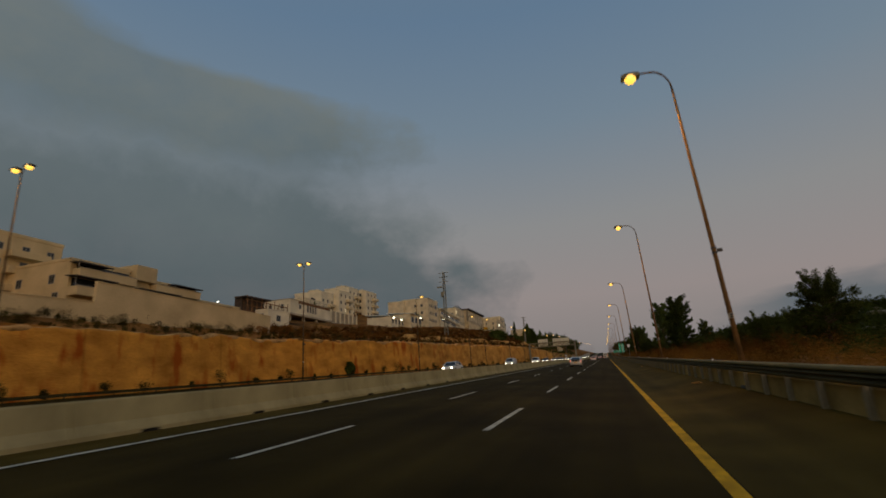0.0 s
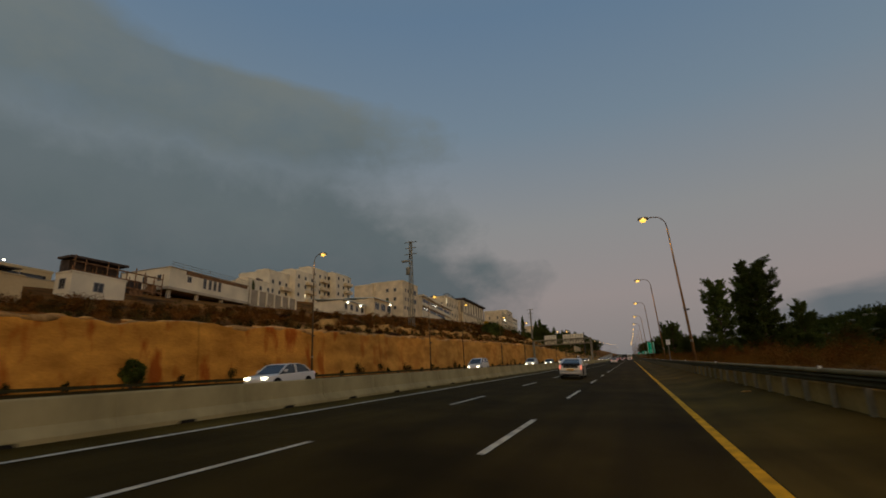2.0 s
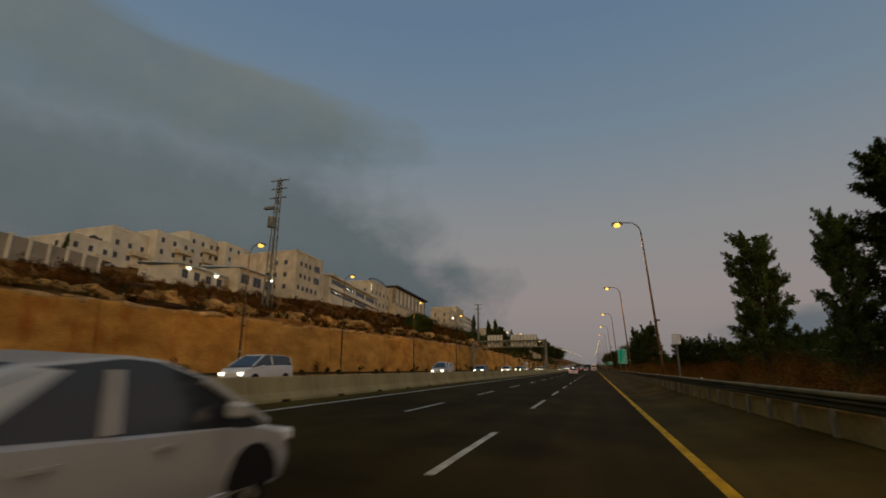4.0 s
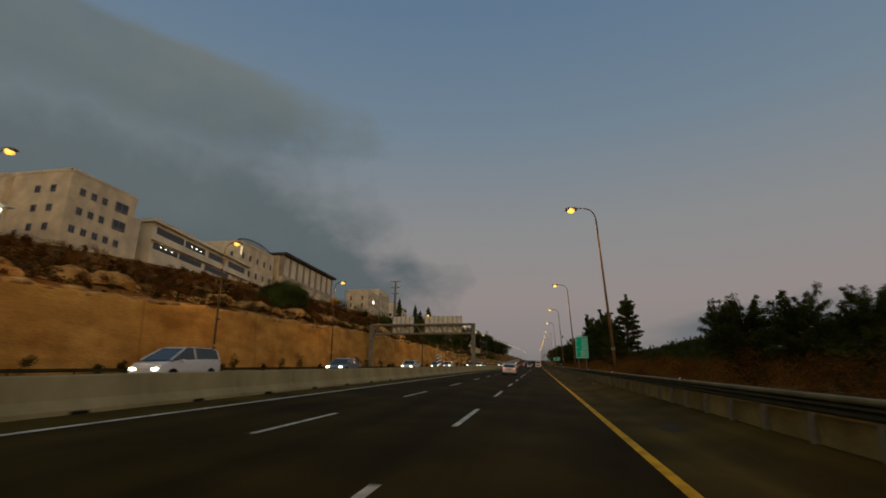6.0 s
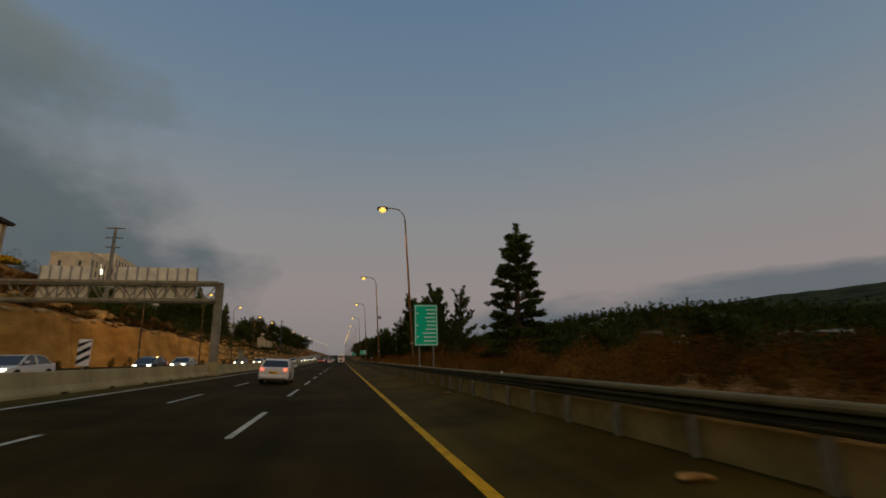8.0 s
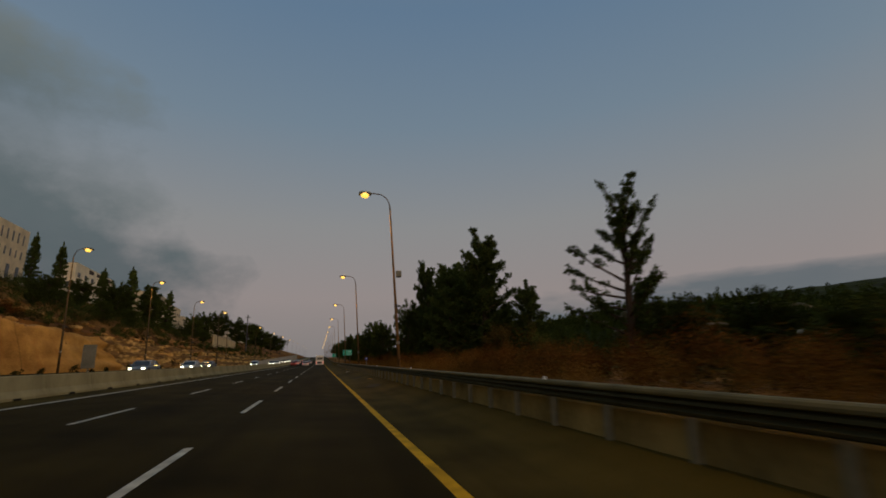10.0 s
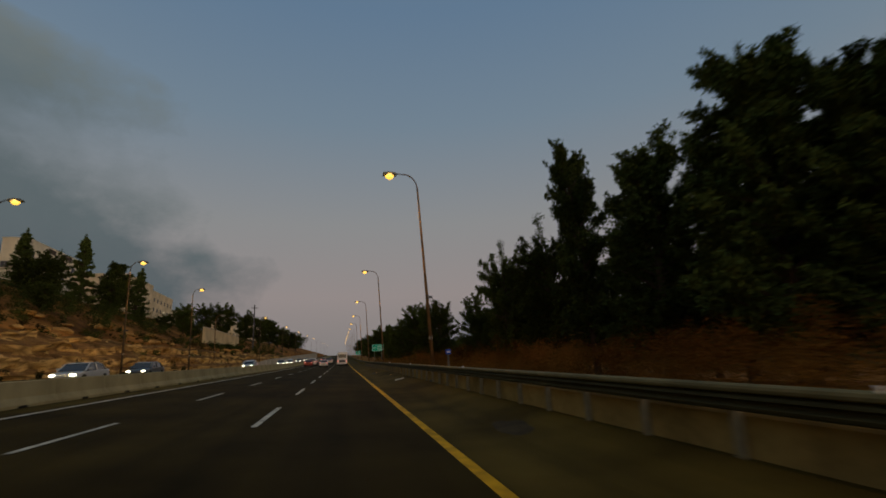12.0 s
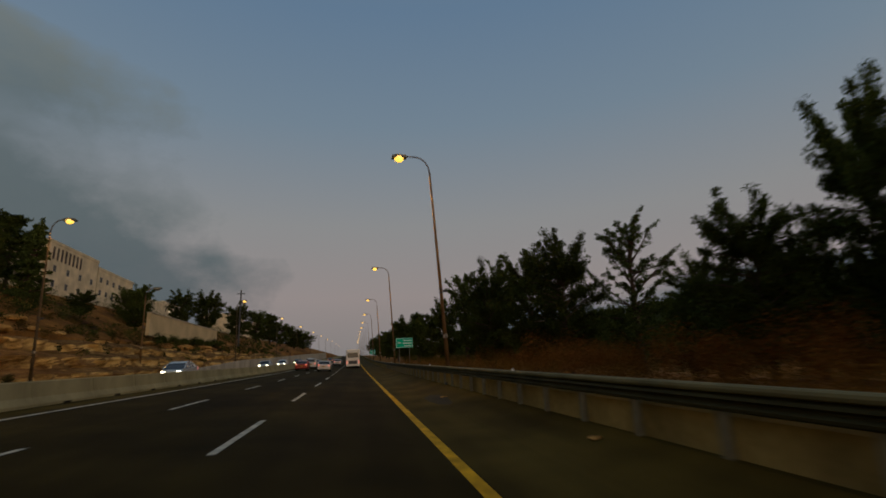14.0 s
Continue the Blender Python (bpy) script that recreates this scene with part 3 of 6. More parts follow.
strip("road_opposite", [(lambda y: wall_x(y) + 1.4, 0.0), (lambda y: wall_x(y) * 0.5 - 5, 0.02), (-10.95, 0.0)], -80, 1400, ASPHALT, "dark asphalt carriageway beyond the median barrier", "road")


def line_mark(x, width, y0, y1, mat, lift=0.006, seg=6.0):
    n = max(1, int(math.ceil((y1 - y0) / seg)))
    verts, faces = [], []
    for i in range(n + 1):
        y = y0 + (y1 - y0) * i / n
        jog = 0.006 * bumps(x, y, 2.0, 9)
        h = float(np.interp(x, (-10.2, -4, 0, 1.9, 3.2), (0, 0.012, 0.012, 0, 0.1))) + lift
        verts += [(x - width / 2 + jog, y, plane(x, y) + h), (x + width / 2 + jog, y, plane(x, y) + h)]
    for i in range(n):
        faces.append((2 * i, 2 * i + 1, 2 * i + 3, 2 * i + 2))
    return raw_mesh("line", verts, faces, mat)


structure("edge_line_yellow", line_mark(LANE_Y, 0.2, -60, 900, YELLOW_LINE), "worn yellow edge line along the hard shoulder", "road marking")
structure("edge_line_white", line_mark(LANE_W, 0.22, -60, 900, WHITE_LINE), "worn white edge line beside the median", "road marking")
# far ends of the dashes of the two lane lines; the spacing was set out anew on each stretch of the road
NEAR_ENDS = [16.4 + 12.35 * k for k in range(-5, 8)] + [112.5, 122.5, 133.6, 145.3, 156.5, 168.1, 179.5, 189.5] + [199.2 + 11.45 * k for k in range(40)]
FAR_ENDS = [11.6 + 12.3 * k for k in range(-5, 8)] + [108.0, 118.4, 129.5, 140.8, 152.0, 163.5, 174.8, 185.5, 196.0] + [207.0 + 11.4 * k for k in range(40)]
for lane_x, ends, length, name in ((LANE_D, NEAR_ENDS, 5.0, "lane_line_near"), (LANE_E, FAR_ENDS, 4.2, "lane_line_far")):
    holder = tagged(new(name), "broken white lane line of separate dashes", "road marking", "", "structure")
    for end in ends:
        part("dash", line_mark(lane_x, 0.16, end - length, end, WHITE_LINE, seg=3.0), None, holder)


def shoulder_z(x, y):
    return plane(x, y) + float(np.interp(x, (1.9, 3.2, 4.62), (0, 0.10, 0.44)))


structure("shoulder_patch", raw_mesh("shoulder_patch", [(x, y, shoulder_z(x, y) + 0.006) for x, y in ((3.52, 263.3), (4.20, 263.5), (4.26, 264.9), (3.58, 264.8))], [(0, 1, 2, 3)], WHITE_LINE), "white painted rectangle on the hard shoulder", "road marking")


def stain(x, y, rx, ry, seed):
    """An uneven dark stain lying on the shoulder."""
    vs = []
    for k in range(18):
        a = 6.2832 * k / 18
        r = 1 + 0.35 * noise.noise((math.cos(a) * 1.4, math.sin(a) * 1.4, seed))
        px, py = x + rx * r * math.cos(a), y + ry * r * math.sin(a)
        vs.append((px, py, shoulder_z(px, py) + 0.006))
    return structure("oil_stain", raw_mesh("oil_stain", vs, [tuple(range(18))], TAR), "dark oil stain on the hard shoulder", "stain")


for x, y, rx, ry, seed in ((3.4, 222.4, 0.45, 1.5, 1.0), (3.5, 238.0, 0.35, 1.0, 2.0), (3.3, 285.0, 0.4, 2.2, 3.0), (3.2, 131.0, 0.3, 0.9, 4.0)):
    stain(x, y, rx, ry, seed)
strip("edge_line_opposite", [(-12.0, 0.02), (-11.85, 0.02)], -60, 700, WHITE_LINE, "white edge line of the opposite carriageway", "road marking")


# ---- rock cut ----
def build_rock_cut(name, y0, y1, mat, label):
    """The cut face: sheer beside the road, then lower and broken further on."""
    ys = [y0 + 0.75 * i for i in range(int((y1 - y0) / 0.75) + 1)]
    levels = [i / 18 for i in range(19)]
    verts, faces = [], []
    for y in ys:
        w = wall_x(y)
        top = float(np.interp(y, ROW_Y, TOP_H)) + 0.45 * bumps(0, y, 6, 1) + 0.25 * bumps(0, y, 1.7, 2)
        rough = float(np.interp(y, (200, 240, 254, 268), (0.10, 0.28, 0.6, 1.1)))
        back = lean(y)
        foot = drop(w) - 0.1
        step = float(np.interp(y, (238, 258), (0.0, 1.0)))
        beds = 3.2 + 0.8 * bumps(0, y, 30, 8)
        for k in levels:
            z = foot + k * (top - foot)
            u = k * beds + 0.5 * bumps(3, y, 9, 4)
            bed = (math.floor(u) + max(0.0, (u - math.floor(u) - 0.62) / 0.38) - 0.5 * bumps(3, y, 9, 4)) / beds
            kk = k + (min(1.0, max(0.0, bed)) - k) * step
            d = rough * (bumps(z * 1.5, y, 8.0, 5) + 0.45 * noise.noise((y / 1.3, z / 1.6, 2.0))) + 0.06 * noise.noise((y / 3.2, z / 0.55, 9.0))
            if y > 244:
                crag = float(np.interp(y, (244, 260), (0.0, 1.0)))
                d += crag * (0.8 * abs(noise.noise((y / 2.6, z / 1.3, 6.0))) + 0.55 * abs(noise.noise((y / 0.95, z / 0.7, 16.0))) - 0.35 * max(0.0, noise.noise((y / 1.6, z / 0.9, 26.0))))
            verts.append((w + 0.75 - back * kk + d * min(1, 4 * k + 0.2), y, plane(w, y) + z))
        verts.append((w - back - 1.2, y, plane(w, y) + top + 0.1))
        verts.append((w - back - 3.0, y, plane(w, y) + top - 0.5))
    k = len(levels) + 2
    for i in range(len(ys) - 1):
        for j in range(k - 1):
            faces.append((i * k + j, i * k + j + 1, i * k + k + j + 1, i * k + k + j))
    me = raw_mesh(name, verts, faces, mat, mat is ROCK)
    return structure(name, me, label, "rock face")


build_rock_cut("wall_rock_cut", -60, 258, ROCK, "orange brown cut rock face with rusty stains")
build_rock_cut("wall_broken_slope", 258, 440, SLOPE, "broken slope of brown soil and pale rock beds")


def build_upper_ledge():
    """A broken row of rounded rock masses that stands above the cut."""
    verts, faces = [], []
    ys = [92 + 0.4 * i for i in range(340)]
    n = 15
    for y in ys:
        x = wall_x(y) - 4.2 + 1.2 * bumps(0, y, 14, 3)
        base = land(x, y)
        lump = max(0.0, noise.noise((y / 3.4, 2.0, 6.0)) + 0.28) * 1.5 + 0.5 * abs(noise.noise((y / 1.2, 5.0, 1.0)))
        hi = (0.15 + 1.35 * lump) * min(1.0, (y - 91) / 8, (229 - y) / 8)
        for k in range(n):
            a = math.pi * k / (n - 1)
            p = Vector((2.1 * math.cos(a) - 0.9, y, hi * math.sin(a) ** 0.7 - 0.35))
            d = noise.noise((p.x / 1.1, y / 1.3, p.z / 0.7)) + 0.5 * noise.noise((p.x / 0.4, y / 0.5, p.z / 0.35))
            verts.append((x + p.x + 0.45 * d, y + 0.25 * d, plane(x, y) + base + p.z + 0.32 * d * math.sin(a)))
    for i in range(len(ys) - 1):
        for j in range(n - 1):
            faces.append((i * n + j, i * n + j + 1, i * n + n + 1 + j, i * n + n + j))
    return structure("wall_upper_ledge", raw_mesh("wall_upper_ledge", verts, faces, PALE_ROCK), "broken row of orange rock above the cut", "rock face")


build_upper_ledge()


def build_lip():
    """The rounded, weathered lip along the top of the cut."""
    verts, faces = [], []
    ys = [-60 + 0.6 * i for i in range(510)]
    for y in ys:
        w = wall_x(y)
        top = float(np.interp(y, ROW_Y, TOP_H)) + 0.45 * bumps(0, y, 6, 1) + 0.25 * bumps(0, y, 1.7, 2)
        r = 0.30 + 0.16 * bumps(0, y, 2.3, 12) + 0.10 * bumps(0, y, 0.9, 14)
        for k in range(7):
            a = math.pi * (-0.35 + 1.2 * k / 6)
            verts.append((w + 0.30 - lean(y) + 1.6 * r * math.cos(a) + 0.12 * noise.noise((y / 0.8, k, 3.0)), y, plane(w, y) + top - 0.12 + 0.9 * r * math.sin(a)))
    for i in range(len(ys) - 1):
        for j in range(6):
            faces.append((i * 7 + j, i * 7 + j + 1, i * 7 + 8 + j, i * 7 + 7 + j))
    return structure("wall_rock_lip", raw_mesh("wall_rock_lip", verts, faces, LIP, True), "pale weathered lip of rock along the top of the cut", "rock face")


build_lip()


def rock_mesh(seed):
    """A boulder with broken faces."""
    b = bmesh.new()
    bmesh.ops.create_icosphere(b, subdivisions=2, radius=1.0)
    for v in b.verts:
        d = 1 + 0.35 * noise.noise(v.co * 1.3 + Vector((seed * 7.1, 0, 0))) + 0.15 * noise.noise(v.co * 3.1 + Vector((0, seed * 3.3, 0)))
        p = v.co * d
        # broken along level beds and upright joints
        p = Vector((p.x, p.y, round(p.z * 2.2) / 2.2 * 0.55 + p.z * 0.4))
        v.co = Vector((p.x, p.y, max(-0.45, p.z * 0.8)))
    me = bpy.data.meshes.new("boulder")
    b.to_mesh(me)
    b.free()
    me.materials.append(PALE_ROCK)
    return me


ROCKS = [rock_mesh(i) for i in range(5)]


# ---- median barrier ----
def build_barrier():
    holder = tagged(new("median_barrier"), "grey concrete median barrier of joined segments", "barrier", "", "structure")
    prof = [(-0.30, -0.05), (0.30, -0.05), (0.30, 0.08), (0.17, 0.30), (0.10, 0.79), (0.07, 0.83), (-0.07, 0.83), (-0.10, 0.79), (-0.17, 0.30), (-0.30, 0.08)]
    seg = 3.98
    shape = Shape()
    outline = prof
    vs, fs = [], []
    n = len(outline)
    for y in (0.0, 0.03, seg - 0.03, seg):
        s = 0.96 if y in (0.0, seg) else 1.0
        vs += [(a * s, y, b * (0.99 if s < 1 else 1.0) + GRADE * y) for a, b in outline]
    for r in range(3):
        for j in range(n):
            fs.append((r * n + j, r * n + (j + 1) % n, r * n + n + (j + 1) % n, r * n + n + j))
    fs += [tuple(range(n - 1, -1, -1)), tuple(range(3 * n, 4 * n))]
    shape.add(vs, fs)
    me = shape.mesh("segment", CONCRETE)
    # A dark block gives the shade of a drain opening left uncut.
    slot = Shape().prism([(0.0, 0.02), (0.55, 0.02), (0.5, 0.12), (0.05, 0.12)], 0.0, 0.06)
    slot.v = [(x, y, z + GRADE * y) for x, y, z in slot.v]
    slot_me = slot.mesh("drain_slot", HOLE_SHADE)
    for i in range(-8, 110):
        y = i * 4.0
        ob = part("segment", me, None, holder)
        ob.location = (-10.6, y, plane(-10.6, y))
        sl = part("drain_slot", slot_me, None, ob)
        sl.location = (0.265, 1.6, 0.0)
    # the far run, too small to pick apart
    vs, fs = [], []
    for y in (440, 600, 900, 1400):
        vs += [(-10.6 + a, y, plane(-10.6, y) + b) for a, b in outline]
    for r in range(3):
        for j in range(n):
            fs.append((r * n + j, r * n + (j + 1) % n, r * n + n + (j + 1) % n, r * n + n + j))
    far = part("far_run", Shape().add(vs, fs), CONCRETE, holder)
    tagged(far, kind="stuff")


build_barrier()


# ---- guard rails ----
def beam_points(section, xs, y0, y1, step):
    verts, faces = [], []
    n = int((y1 - y0) / step) + 1
    k = len(section)
    for i in range(n):
        y = y0 + (y1 - y0) * i / (n - 1)
        x = xs(y) if callable(xs) else xs
        verts += [(x + a, y, plane(x, y) + drop(x) + b) for a, b in section]
    for i in range(n - 1):
        for j in range(k):
            faces.append((i * k + j, i * k + (j + 1) % k, i * k + k + (j + 1) % k, i * k + k + j))
    return Shape().add(verts, faces)


W_BEAM = [(0.00, 0.0), (-0.07, 0.04), (-0.08, 0.09), (-0.01, 0.14), (-0.01, 0.17), (-0.08, 0.22), (-0.07, 0.27), (0.0, 0.31), (0.02, 0.31), (-0.05, 0.26), (-0.05, 0.22), (0.01, 0.17), (0.01, 0.14), (-0.05, 0.09), (-0.05, 0.05), (0.02, 0.0)]
RAIL_X, RAIL_BASE, RAIL_TOP = 4.62, 0.45, 1.32


def build_rail():
    holder = tagged(new("guard_rail"), "dull steel guard rail on close posts beside the shoulder", "guard rail", "", "structure")
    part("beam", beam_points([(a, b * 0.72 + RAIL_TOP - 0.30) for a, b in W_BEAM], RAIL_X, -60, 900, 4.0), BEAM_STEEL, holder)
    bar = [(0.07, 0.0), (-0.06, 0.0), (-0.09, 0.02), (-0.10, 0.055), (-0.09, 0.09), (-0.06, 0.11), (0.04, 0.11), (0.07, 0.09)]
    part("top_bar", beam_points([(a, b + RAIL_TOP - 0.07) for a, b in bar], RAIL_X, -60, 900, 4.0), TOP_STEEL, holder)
    post = Shape().prism([(-0.06, -0.05), (0.06, -0.05), (0.06, -0.02), (-0.03, -0.02), (-0.03, 0.02), (0.06, 0.02), (0.06, 0.05), (-0.06, 0.05)], 0, 1)
    post.v = [(a, b, z * (RAIL_TOP - RAIL_BASE) - 0.12) for z, a, b in post.v]
    post_me = post.mesh("post", POST_STEEL)
    refl = Shape().box(-0.03, 0.03, -0.02, 0.02, 0, 0.07, 0.008).mesh("reflector", SIGN_WHITE)
    for i in range(-8, 170):
        y = 2.0 * i + 0.7
        ob = part("post", post_me, None, holder, at=(RAIL_X + 0.08, y, plane(RAIL_X, y) + RAIL_BASE))
        if i % 8 == 3:
            part("reflector", refl, None, ob, "white reflector", at=(-0.16, 0, RAIL_TOP - RAIL_BASE + 0.03))
    # low concrete wall behind the posts
    wall = [(0.13, -0.25), (0.13, 0.50), (0.16, 0.54), (0.40, 0.54), (0.42, 0.50), (0.42, -0.25)]
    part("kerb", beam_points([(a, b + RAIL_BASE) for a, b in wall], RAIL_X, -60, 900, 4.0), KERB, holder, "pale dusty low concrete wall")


build_rail()


def build_far_rail():
    holder = tagged(new("guard_rail_opposite"), "dark guard rail at the foot of the rock cut", "guard rail", "", "structure")
    part("beam", beam_points([(a, 0.75 * b + 0.14) for a, b in W_BEAM], lambda y: wall_x(y) + 1.9, -60, 420, 4.0), BEAM_STEEL, holder)
    me = Shape().box(-0.05, 0.05, -0.04, 0.04, -0.1, 0.40, 0.01).mesh("post", BEAM_STEEL)
    for i in range(-10, 100):
        y = 4.0 * i
        x = wall_x(y) + 1.8
        part("post", me, None, holder, at=(x, y, plane(x, y) + drop(x)))


build_far_rail()


# ---- street lamps ----
def lamp_parts(parent, height, arm, lens_mat, lean, two=False, wide=1.0, detail=True, paint_mat=None):
    """A tapered pole that leans a little, a bent arm and a lamp head; the arm points along the sign of arm."""
    s = 1 if arm > 0 else -1
    paint_mat = paint_mat or RUST_POLE
    reach = abs(arm)
    bend = height - 0.95
    top = lean * bend
    pole = Shape().tube([(0, 0, -0.3), (lean * bend * 0.4, 0, bend * 0.4), (top, 0, bend)], [0.15 * wide, 0.115 * wide, 0.07 * wide], 10)
    part("pole", pole, paint_mat, parent, smooth=True)
    if detail:
        part("base_plate", Shape().box(-0.24, 0.24, -0.24, 0.24, -0.05, 0.06, 0.02), DARK_STEEL, parent)
        part("identity_band", Shape().tube([(lean * 2.3, 0, 2.2), (lean * 2.3, 0, 2.38)], 0.143 * wide, 10), PALE_CONCRETE, parent, "white band with unreadable dark bars")
        for k in range(2):
            part("bar", Shape().box(-0.05, 0.05, -0.158 * wide, -0.14 * wide, 2.23 + 0.08 * k, 2.27 + 0.08 * k), BLACK, parent, at=(lean * 2.3, 0, 0))
        for z in (4.45, 4.62):
            part("clamp", Shape().tube([(lean * z, 0, z), (lean * z, 0, z + 0.05)], 0.15 * wide, 10), DARK_STEEL, parent)
        part("bracket", Shape().box(lean * 4.5 + 0.1, lean * 4.5 + 0.32, -0.02, 0.02, 4.5, 4.62, 0.01), DARK_STEEL, parent)
    sides = (s, -s) if two else (s,)
    for side in sides:
        pts = []
        r = min(0.85, reach * 0.6)
        for k in range(7):
            a = math.pi / 2 * k / 6
            pts.append((top + side * r * (1 - math.cos(a)), 0, bend + 0.95 * math.sin(a)))
        pts.append((top + side * (reach - 0.3), 0, height + 0.03))
        part("arm", Shape().tube(pts, [0.07 * wide] + [0.05 * wide] * 7, 8), paint_mat, parent, smooth=True)
        x = top + side * reach
        head = Shape().prism([(-0.42, 0.0), (0.40, 0.0), (0.46, 0.08), (0.34, 0.17), (-0.10, 0.20), (-0.40, 0.14)], -0.17, 0.17, "y")
        hd = part("lamp_head", head, STEEL, parent, at=(x, 0, height - 0.1))
        # The lens is oversized: the lamp's glare is put into its shape.
        b = bmesh.new()
        bmesh.ops.create_uvsphere(b, u_segments=14, v_segments=8, radius=0.5)
        for v in b.verts:
            v.co = (v.co.x * 0.54, v.co.y * 0.46, v.co.z * 0.40 - 0.02)
        me = bpy.data.meshes.new("lens")
        b.to_mesh(me)
        b.free()
        me.materials.append(lens_mat)
        part("lens", me, None, hd, "glowing amber sodium lens")


def lamp_light(x, y, z, power):
    d = bpy.data.lights.new("sodium_light", "AREA")
    d.shape, d.size, d.size_y = "RECTANGLE", 0.6, 0.35
    d.energy, d.color = power, (1.0, 0.50, 0.11)
    new("sodium_light", d).location = (x, y, z)


RIGHT_Y = (19.5, 45.4, 82.3, 117.8, 151.4, 187.8, 220.8, 255.4, 290.5, 325.5, 360, 394, 428, 462, 497, 532, 570, 610, 655, 700, 750, 810, 880)
near_lamp = thing("street_lamp", "tall brown street lamp with a glowing amber head, leaning slightly", "street lamp", 4.92, RIGHT_Y[0], plane(4.92, RIGHT_Y[0]) + 0.5, group="lamps along the shoulder")
lamp_parts(near_lamp, 11.95, -1.72, LAMP_ON, -0.053, wide=0.76)
for y in RIGHT_Y[1:]:
    # the second lamp is a little taller and stands straighter
    shape = Matrix.Diagonal((0.83, 1, 1.055, 1)) if y == 45.4 else Matrix.Diagonal((1, 1, 1.05, 1))
    copy_thing(near_lamp, pose(4.92, y, plane(4.92, y) + 0.5) @ shape)
near_lamp.matrix_world = near_lamp.matrix_world @ Matrix.Diagonal((0.86, 1, 1.05, 1))
for y in RIGHT_Y[:11]:
    lamp_light(2.75, y, plane(2.7, y) + 11.95, LAMP_POWER_RIGHT)
LEFT_Y = ((21.5, 15.5, -37.0), (56.0, 14.6, -36.6), (86.0, 13.1, -32.0), (116.0, 11.6, -30.2), (137.4, 12.4, -31.5), (155.0, 11.0, -27.8), (178.5, 11.2, -27.0), (218.0, 10.6, -23.8), (241.9, 11.7, -23.2),
          (262.5, 11.7, -22.4), (281.1, 11.2, -21.2), (303.0, 11.4, -21.2), (355.0, 11.5, -19.8), (395, 11.5, -19.0), (435, 11.5, -18.5), (480, 11.5, -18), (530, 11.5, -18), (590, 11.5, -18), (660, 11.5, -18), (740, 11.5, -18), (830, 11.5, -18))
for y, h, x in LEFT_Y:
    two = y < 60
    base = ground_z(x, y)
    size = (plane(x, y) + h - base)
    lamp = thing("street_lamp", "tall double street lamp with glowing amber heads beside the rock cut" if two else "street lamp with a glowing amber head beside the rock cut", "street lamp", x, y, base, group="lamps by the rock cut")
    lamp_parts(lamp, size, 0.7 if two else 1.15, LAMP_ON, -0.02, two, 0.72, y < 330, DARK_POLE)
    if y < 340:
        lamp_light(x + 1.2, y, plane(x, y) + h - 0.45, LAMP_POWER_LEFT)
lamp = thing("street_lamp", "unlit grey street lamp above the rocky slope", "street lamp", -23.2, 325.4, ground_z(-23.2, 325.4), group="lamps by the rock cut")
lamp_parts(lamp, 9.0, 1.2, STEEL, -0.02, False, 0.8)
box_y = 220.8
part("speed_box", Shape().box(-0.2, 0.14, -0.16, 0.16, 6.4, 6.8, 0.03), STEEL, [o for o in scene.objects if o.name.startswith("street_lamp") and abs(o.location.y - box_y) < 0.1 and o.location.x > 0][0], "grey metal box fixed to the pole")


# ---- buildings on the hillside ----
WINDOWS = {}


def window_meshes(w, h, glow=False):
    key = (round(w, 2), round(h, 2), glow)
    if key not in WINDOWS:
        s = Shape()
        t = 0.07
        for a, b, c, d in ((-w / 2 - t, w / 2 + t, -t, 0), (-w / 2 - t, w / 2 + t, h, h + t), (-w / 2 - t, -w / 2, 0, h), (w / 2, w / 2 + t, 0, h)):
            s.box(-0.05, 0.07, a, b, c, d)
        s.box(-0.05, 0.04, -0.025, 0.025, 0, h)
        p = Shape().box(-0.05, 0.015, -w / 2, w / 2, 0, h)
        WINDOWS[key] = (s.mesh("window", FRAME_PAINT), p.mesh("pane", ROOM_ON if glow else GLASS))
    return WINDOWS[key]


def put_window(parent, face, u, z, w, h, glow=False):
    """A window on the road face (face 0: u along y) or on the end wall (face 1: u along -x from the corner)."""
    frame_me, pane_me = window_meshes(w, h, glow)
    ob = part("window", frame_me, None, parent)
    ob.matrix_basis = pose(0, u, z) if face == 0 else pose(-u, 0, z, 0, 0, -90)
    part("pane", pane_me, None, ob)


def building(name, label, x, y0, y1, depth, base, top, wall_mat, rows=(), ends=(), parapet=0.5, win=(1.0, 1.2), sink=2.5, lit=()):
    """A block whose road face stands at x from y0 to y1. base, top: above the carriageway's plane at its middle.
    rows and ends: (height above base, count) of windows on the road face and the end wall."""
    ym = (y0 + y1) / 2
    z = plane(x, ym) + base
    ob = thing(name, label, "building", x, y0, z)
    n, hh = y1 - y0, top - base
    part("wall", Shape().box(-depth, 0, 0, n, -sink, hh, 0.04), wall_mat, ob)
    if parapet:
        s = Shape()
        t = 0.25
        for a, b, c, d in ((-t, 0.08, -0.08, n + 0.08), (-depth - 0.08, -depth + t, -0.08, n + 0.08), (-depth, 0, -0.08, t), (-depth, 0, n - t, n + 0.08)):
            s.box(a, b, c, d, hh - 0.05, hh + parapet, 0.03)
        part("parapet", s, wall_mat, ob)
    k = 0
    for z0, count in rows:
        for i in range(count):
            k += 1
            put_window(ob, 0, n * (i + 0.5) / count, z0, *win, k in lit)
    for z0, count in ends:
        for i in range(count):
            put_window(ob, 1, depth * (i + 0.5) / count, z0, *win)
    return ob, n, hh


